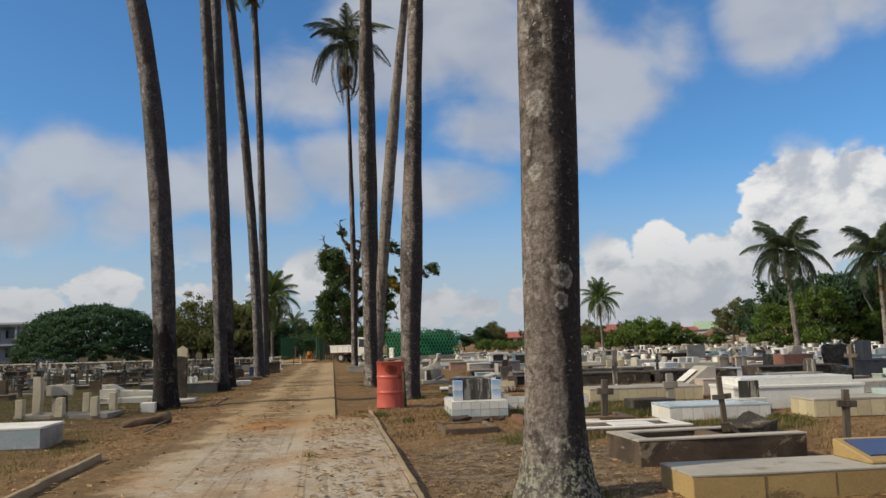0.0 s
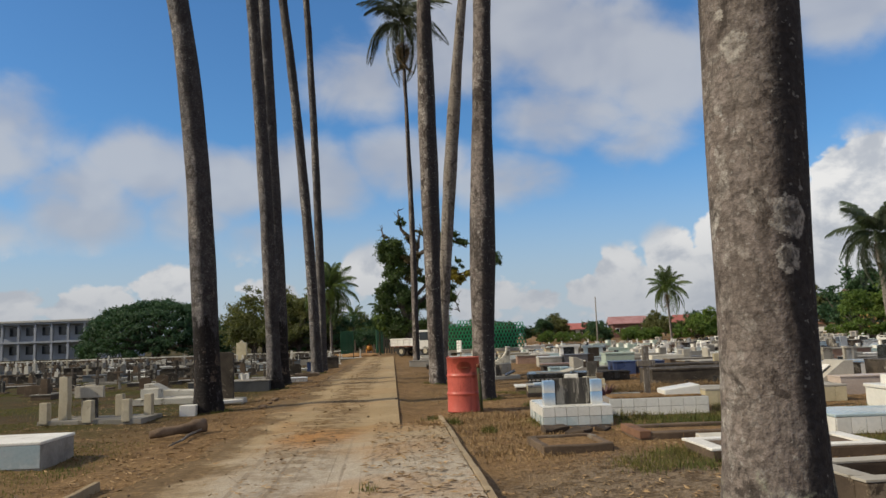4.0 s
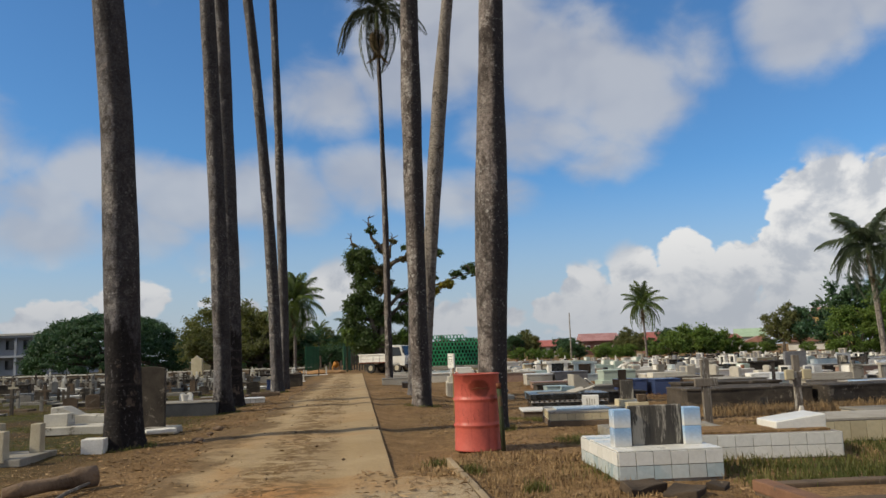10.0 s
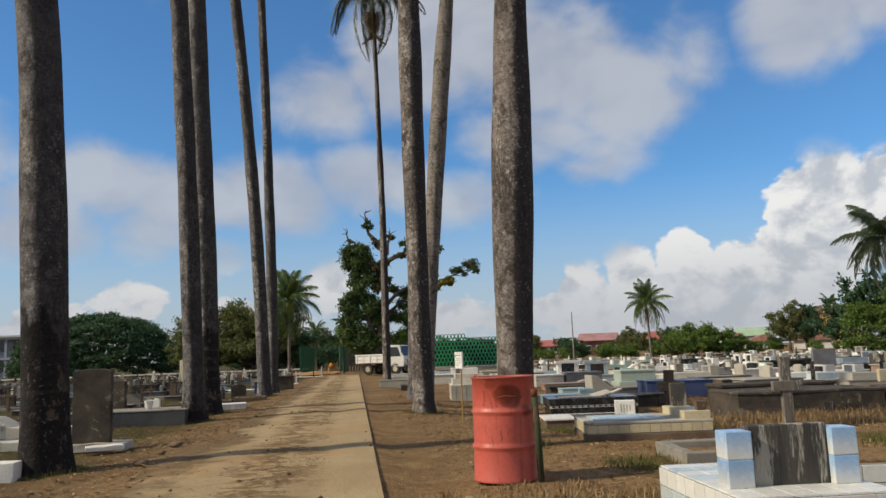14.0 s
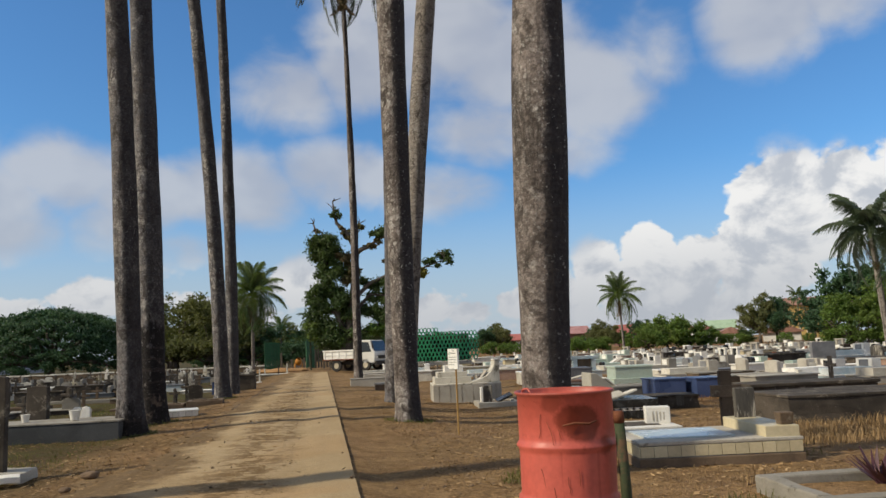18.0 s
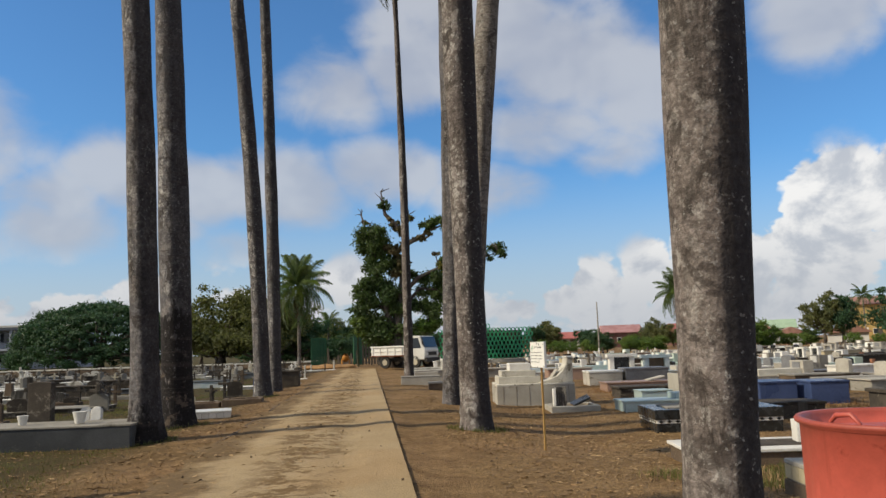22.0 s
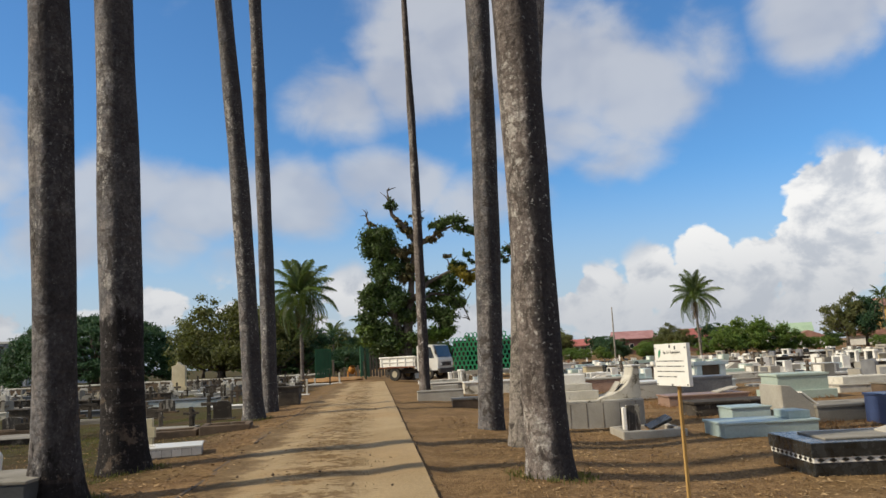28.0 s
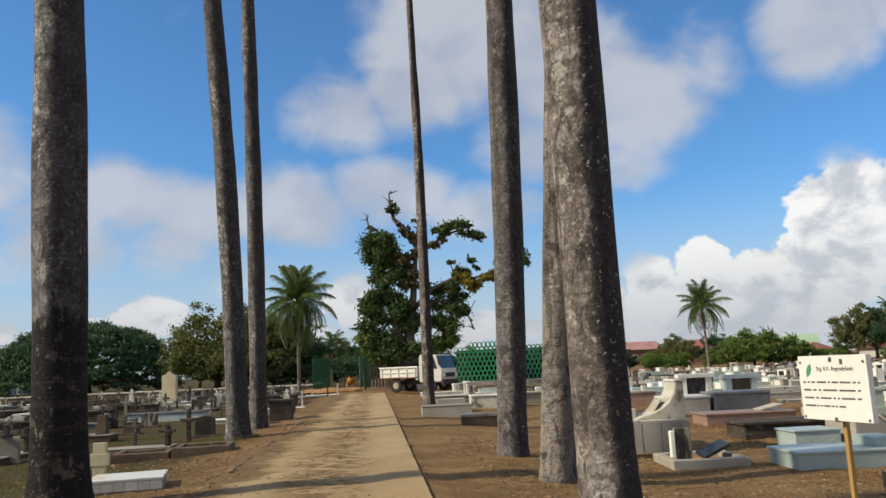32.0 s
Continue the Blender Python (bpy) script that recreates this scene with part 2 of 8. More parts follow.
def bark_rings(N, at, col, crusts=0.95, black=0.93, mouldy=0.535, charred=0.0):
    """Crackled bark: charcoal mould in tall patches, shade and mould painted on the right side, pale lichen in flakes,
    faint ring scars.
    """
    mould = N.ramp(N.noise(N.vec("MULTIPLY", at, (1.6, 1.6, 0.45)), 1.3, 8.0, 0.72, 0.5), mouldy, mouldy + 0.06)
    col = N.mix(N.math("MULTIPLY", mould, 0.85), col, (0.030, 0.027, 0.025))
    rub = N.ramp(N.noise(N.vec("MULTIPLY", at, (1, 1, 0.6)), 3.2, 9.0, 0.75), 0.50, 0.62)
    col = N.mix(N.math("MULTIPLY", rub, 0.42 * crusts), col, (0.17, 0.145, 0.128))
    side = N.ramp(N.noise(N.vec("MULTIPLY", at, (1, 1, 0.5)), 0.9, 4.0, 0.6), 0.42, 0.62)
    for size, lo, tone, amount in ((2.6, 0.545, (0.29, 0.262, 0.24), 0.8), (5.5, 0.555, (0.36, 0.335, 0.31), 1.0), (11.0, 0.565, (0.41, 0.39, 0.36), 1.0), (24.0, 0.58, (0.42, 0.40, 0.37), 1.0)):
        rag = N.noise(N.vec("MULTIPLY", at, (1, 1, 0.75)), size, 6.0, 0.66)
        col = N.mix(N.math("MULTIPLY", N.ramp(rag, lo, lo + 0.035), N.ramp(side, 0, 1, 0.15 * amount * crusts, 0.9 * amount * crusts)), col, tone)
    blotch = N.noise(N.vec("MULTIPLY", at, (1, 1, 0.7)), 3.8, 7.0, 0.68, 1.1)
    col = N.mix(N.ramp(blotch, 0.53, 0.60, 0.0, 0.55 * crusts), col, (0.235, 0.20, 0.185))
    col = N.mix(N.ramp(blotch, 0.46, 0.40, 0.0, 0.75), col, (0.048, 0.039, 0.035))
    warp = N.vec("ADD", N.vec("MULTIPLY", at, (1, 1, 0.7)), N.vec("MULTIPLY", N.noise(at, 6.0, 4.0, 0.6), (0.16, 0.16, 0.16)))
    for size, wide, amount in ((6.0, 0.045, 0.25), (17.0, 0.08, 0.25)):      # the crackle
        cell = N.add("ShaderNodeTexVoronoi")
        cell.feature = "DISTANCE_TO_EDGE"
        N.link(warp, cell.inputs["Vector"])
        cell.inputs["Scale"].default_value = size
        col = N.mix(N.ramp(cell.outputs["Distance"], wide, 0.01, 0.0, amount), col, (0.042, 0.036, 0.032))
    crack = N.ramp(N.noise(N.vec("MULTIPLY", at, (1.0, 1.0, 1.5)), 8.5, 8.0, 0.74, 0.3), 0.535, 0.59)
    col = N.mix(N.math("MULTIPLY", crack, 0.45), col, (0.05, 0.042, 0.037))
    # the trunk's shaded right side painted near black, together with mould
    right_side = N.vec("DOT_PRODUCT", N.add("ShaderNodeNewGeometry").outputs["Normal"], (0.93, -0.36, 0.0))
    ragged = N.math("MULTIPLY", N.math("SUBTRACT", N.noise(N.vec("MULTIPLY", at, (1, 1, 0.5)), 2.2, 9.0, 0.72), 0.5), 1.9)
    shade_mould = N.ramp(N.math("ADD", right_side, ragged), 0.20, 0.52)
    col = N.mix(N.math("MULTIPLY", shade_mould, black), col, (0.027, 0.025, 0.027))
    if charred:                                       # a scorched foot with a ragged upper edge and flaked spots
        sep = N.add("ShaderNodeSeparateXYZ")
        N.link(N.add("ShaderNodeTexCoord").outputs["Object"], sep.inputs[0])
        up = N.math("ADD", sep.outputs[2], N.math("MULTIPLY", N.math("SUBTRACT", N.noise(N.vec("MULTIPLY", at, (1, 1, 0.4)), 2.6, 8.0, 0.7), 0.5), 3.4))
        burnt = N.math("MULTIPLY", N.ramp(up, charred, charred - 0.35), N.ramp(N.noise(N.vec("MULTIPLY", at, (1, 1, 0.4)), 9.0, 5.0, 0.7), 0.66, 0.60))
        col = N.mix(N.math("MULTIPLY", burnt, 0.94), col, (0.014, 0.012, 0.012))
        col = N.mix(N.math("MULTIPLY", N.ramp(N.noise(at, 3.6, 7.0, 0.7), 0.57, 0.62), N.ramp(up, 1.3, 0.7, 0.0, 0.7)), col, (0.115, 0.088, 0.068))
    bits = N.math("MULTIPLY", N.ramp(N.noise(at, 22.0, 3.0, 0.6), 0.63, 0.68), N.ramp(side, 0, 1, 0.45, 1.0))
    col = N.mix(N.math("MULTIPLY", bits, crusts * (0.4 if charred else 0.8)), col, (0.36, 0.35, 0.33))
    tall = N.vec("MULTIPLY", at, (0.30, 0.30, 9.0))
    ring = N.ramp(N.noise(tall, 1.5, 2.0, 0.5), 0.58, 0.64)
    col = N.mix(N.math("MULTIPLY", ring, 0.30), col, (0.055, 0.045, 0.040))
    run = N.ramp(N.noise(N.vec("MULTIPLY", at, (6, 6, 0.30)), 1.0, 4.0, 0.6), 0.57, 0.66)
    return N.mix(N.math("MULTIPLY", run, 0.5), col, (0.04, 0.034, 0.031))


def bark_marked(N, at, col):
    """The bark with two old scars ringed by pale lichen."""
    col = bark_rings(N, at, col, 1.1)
    for place, size in (((-0.08, -0.22, 3.23), 0.07), ((-0.10, -0.22, 2.64), 0.055), ((0.10, -0.22, 1.78), 0.062), ((0.08, -0.23, 1.60), 0.045), ((-0.16, -0.17, 2.82), 0.03)):
        away = N.vec("DISTANCE", N.vec("MULTIPLY", at, (1, 1, 0.8)), (place[0], place[1], place[2] * 0.8))
        away = N.math("ADD", away, N.math("MULTIPLY", N.math("SUBTRACT", N.noise(at, 14.0, 7.0, 0.7), 0.5), 0.16))
        band = N.math("MULTIPLY", N.ramp(away, size * 1.5, size * 1.2), N.ramp(away, size * 0.4, size * 1.0, 0.25, 1.0))
        band = N.math("MULTIPLY", band, N.ramp(N.noise(at, 32.0, 5.0, 0.7), 0.40, 0.52, 0.3, 1.0))
        col = N.mix(N.math("MULTIPLY", band, 0.85), col, (0.35, 0.33, 0.30))
    sep = N.add("ShaderNodeSeparateXYZ")
    N.link(at, sep.inputs[0])
    low = N.math("ADD", sep.outputs[2], N.math("MULTIPLY", N.math("SUBTRACT", N.noise(at, 5.0, 7.0, 0.7), 0.5), 1.6))
    moss = N.math("MULTIPLY", N.ramp(low, 0.55, 0.25), N.ramp(N.noise(at, 26.0, 4.0, 0.6), 0.45, 0.58))
    return N.mix(N.math("MULTIPLY", moss, 0.75), col, (0.26, 0.27, 0.20))


def along(N, at):
    """How far right of the track's right edge a point lies, and how far along."""
    sep = N.add("ShaderNodeSeparateXYZ")
    N.link(at, sep.inputs[0])
    x = N.math("SUBTRACT", sep.outputs[0], 0.1)
    u = N.math("ADD", N.math("MULTIPLY", x, 0.9907), N.math("MULTIPLY", sep.outputs[1], 0.1357))
    return u, N.math("SUBTRACT", N.math("MULTIPLY", sep.outputs[1], 0.9907), N.math("MULTIPLY", x, 0.1357))


def ground_mix(N, at, col):
    """Dry litter, bare earth and thin green over the soil, sandy next to the track."""
    straw = N.ramp(N.noise(at, 1.6, 8.0, 0.78, 0.8), 0.44, 0.58)
    col = N.mix(N.math("MULTIPLY", straw, 0.7), col, (0.30, 0.19, 0.092))
    u, v = along(N, at)
    wob = N.math("MULTIPLY", N.math("SUBTRACT", N.noise(at, 0.9, 6.0, 0.7), 0.5), 2.6)
    far = N.math("ADD", u, wob)
    col = N.mix(N.math("MULTIPLY", N.ramp(far, -2.5, -4.4, 0.0, 0.88), N.ramp(v, 12.0, 19.0, 0.12, 1.0)), col, (0.056, 0.042, 0.020))
    grass = N.ramp(N.noise(at, 0.33, 5.0, 0.65, 0.4), 0.40, 0.58)
    grass = N.math("MULTIPLY", grass, N.math("MULTIPLY", N.ramp(far, -3.0, -5.6, 0.15, 1.0), N.ramp(v, 11.0, 18.0, 0.55, 1.0)))
    col = N.mix(N.math("MULTIPLY", grass, 0.75), col, (0.058, 0.062, 0.017))
    dark = N.ramp(N.noise(at, 4.2, 8.0, 0.8, 0.4), 0.53, 0.66)
    col = N.mix(N.math("MULTIPLY", dark, 0.72), col, (0.085, 0.05, 0.026))
    pale = N.math("MULTIPLY", N.ramp(N.noise(at, 9.0, 6.0, 0.8), 0.56, 0.68), N.ramp(u, -3.6, -2.0, 0.12, 1.0))
    col = N.mix(N.math("MULTIPLY", pale, 0.55), col, (0.38, 0.27, 0.15))
    bare = N.math("ADD", N.vec("DISTANCE", N.vec("MULTIPLY", at, (1.0, 0.5, 0.0)), (0.9, 4.2, 0.0)), N.math("MULTIPLY", wob, 0.6))
    col = N.mix(N.ramp(bare, 1.7, 0.7, 0.0, 0.8), col, N.mix(N.ramp(N.noise(at, 6.0, 7.0, 0.75), 0.46, 0.56), (0.235, 0.185, 0.13), (0.10, 0.075, 0.05)))
    speck = N.ramp(N.noise(at, 22.0, 4.0, 0.7), 0.56, 0.64)
    return N.mix(N.math("MULTIPLY", speck, 0.6), col, (0.07, 0.042, 0.022))


def road_mix(N, at, col):
    """Smooth sandy wheel tracks, orange soil, and brown litter between and beside them."""
    u0, v = along(N, at)
    wob = N.math("MULTIPLY", N.math("SUBTRACT", N.noise(at, 0.8, 5.0, 0.7), 0.5), 1.1)
    u = N.math("ADD", u0, wob)
    white = N.math("MULTIPLY", N.ramp(v, 14.5, 9.5), N.ramp(u, -2.3, -1.4))
    col = N.mix(N.math("MULTIPLY", white, 0.9), col, (0.45, 0.39, 0.31))
    orange = N.math("MULTIPLY", N.ramp(N.noise(at, 0.45, 4.0, 0.6, 0.5), 0.48, 0.62), N.ramp(v, 24.0, 12.0, 0.35, 1.0))
    col = N.mix(N.math("MULTIPLY", orange, 0.5), col, (0.38, 0.21, 0.085))
    bare = N.math("ADD", N.vec("DISTANCE", N.vec("MULTIPLY", at, (1.0, 0.55, 0.0)), (-2.8, 6.95, 0.0)), N.math("MULTIPLY", wob, 0.8))
    col = N.mix(N.ramp(bare, 0.75, 0.15, 0.0, 0.75), col, (0.42, 0.20, 0.065))
    middle = N.math("MULTIPLY", N.ramp(N.math("ABSOLUTE", N.math("ADD", u, 1.15)), 0.62, 0.15), N.ramp(v, 8.0, 15.0, 0.35, 1.0))
    clump = N.math("MULTIPLY", middle, N.ramp(N.noise(at, 2.0, 10.0, 0.72, 0.2), 0.46, 0.52))
    side = N.ramp(N.math("ADD", u, wob), -1.75, -2.25)
    fleck = N.ramp(N.noise(at, 8.0, 8.0, 0.8, 0.1), 0.40, 0.50)
    col = N.mix(N.math("MULTIPLY", N.math("MULTIPLY", clump, fleck), 0.9), col, (0.16, 0.10, 0.046))
    earth = N.mix(fleck, (0.23, 0.145, 0.07), (0.125, 0.082, 0.042))
    col = N.mix(N.math("MULTIPLY", side, 0.9), col, earth)
    stray = N.ramp(N.noise(at, 7.0, 8.0, 0.8, 0.4), 0.62, 0.70)
    col = N.mix(N.math("MULTIPLY", stray, 0.45), col, (0.20, 0.13, 0.07))
    lane = N.add("ShaderNodeCombineXYZ")
    N.link(N.math("MULTIPLY", u0, 3.0), lane.inputs[0])
    N.link(N.math("MULTIPLY", v, 0.10), lane.inputs[1])
    ruts = N.ramp(N.noise(lane.outputs[0], 1.0, 3.0, 0.5), 0.46, 0.62)
    col = N.mix(N.math("MULTIPLY", ruts, 0.16), col, (0.28, 0.20, 0.12))
    tread = N.add("ShaderNodeCombineXYZ")
    N.link(N.math("MULTIPLY", N.math("ADD", u0, N.math("MULTIPLY", v, 0.012)), 13.0), tread.inputs[0])
    N.link(N.math("MULTIPLY", v, 0.12), tread.inputs[1])
    lines = N.ramp(N.noise(tread.outputs[0], 1.0, 2.0, 0.5), 0.565, 0.62)
    worn = N.ramp(N.noise(at, 2.4, 6.0, 0.7), 0.36, 0.50, 0.35, 1.0)
    col = N.mix(N.math("MULTIPLY", N.math("MULTIPLY", lines, white), N.math("MULTIPLY", worn, 0.62)), col, (0.215, 0.165, 0.115))
    edge = N.math("MULTIPLY", N.ramp(u, -0.55, 0.15), N.ramp(v, 15.0, 12.0))
    chaff = N.ramp(N.noise(N.vec("MULTIPLY", at, (1.6, 1.0, 1.0)), 9.0, 8.0, 0.8, 0.6), 0.53, 0.60)
    col = N.mix(N.math("MULTIPLY", N.math("MULTIPLY", edge, chaff), 0.75), col, (0.17, 0.115, 0.065))
    dust = N.ramp(N.noise(at, 4.5, 7.0, 0.75, 0.4), 0.54, 0.62)
    return N.mix(N.math("MULTIPLY", N.math("MULTIPLY", dust, white), 0.5), col, (0.56, 0.49, 0.39))


def fade_down(N, at, col):
    """Blue that fades to white towards the foot of each tile."""
    sep = N.add("ShaderNodeSeparateXYZ")
    N.link(at, sep.inputs[0])
    return N.mix(N.ramp(N.math("ADD", sep.outputs[2], N.math("MULTIPLY", N.noise(at, 7.0), 0.05)), 0.02, 0.19), (0.56, 0.56, 0.54), col)


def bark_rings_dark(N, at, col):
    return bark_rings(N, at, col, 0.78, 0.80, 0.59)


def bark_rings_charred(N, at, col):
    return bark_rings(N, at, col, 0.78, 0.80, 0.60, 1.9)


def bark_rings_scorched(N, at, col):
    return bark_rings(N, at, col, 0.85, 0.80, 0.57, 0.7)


def bark_rings_pale(N, at, col):
    return bark_rings(N, at, col, 0.8, 0.35, 0.60)


def drum_wear(N, at, col):
    """A rubbed dark patch on the drum's side, runs below it and a grimy rim."""
    sep = N.add("ShaderNodeSeparateXYZ")
    N.link(at, sep.inputs[0])
    fray = N.math("MULTIPLY", N.math("SUBTRACT", N.noise(at, 9.0, 6.0, 0.7), 0.5), 0.10)
    for place, wide, amount in (((-0.04, -0.28, 0.745), 0.105, 0.85), ((-0.13, -0.25, 0.775), 0.075, 0.8), ((0.10, -0.26, 0.62), 0.05, 0.7), ((-0.2, -0.2, 0.86), 0.06, 0.5)):
        far = N.math("ADD", N.vec("DISTANCE", at, place), fray)
        col = N.mix(N.ramp(far, wide + 0.015, wide - 0.02, 0.0, amount), col, (0.16, 0.028, 0.015))
    runs = N.ramp(N.noise(N.vec("MULTIPLY", at, (14, 14, 1.2)), 1.0, 4.0, 0.6), 0.60, 0.68)
    col = N.mix(N.math("MULTIPLY", runs, 0.35), col, (0.22, 0.035, 0.02))
    rim = N.ramp(N.math("ADD", sep.outputs[2], fray), 0.86, 0.93)
    return N.mix(N.math("MULTIPLY", rim, 0.5), col, (0.17, 0.04, 0.025))


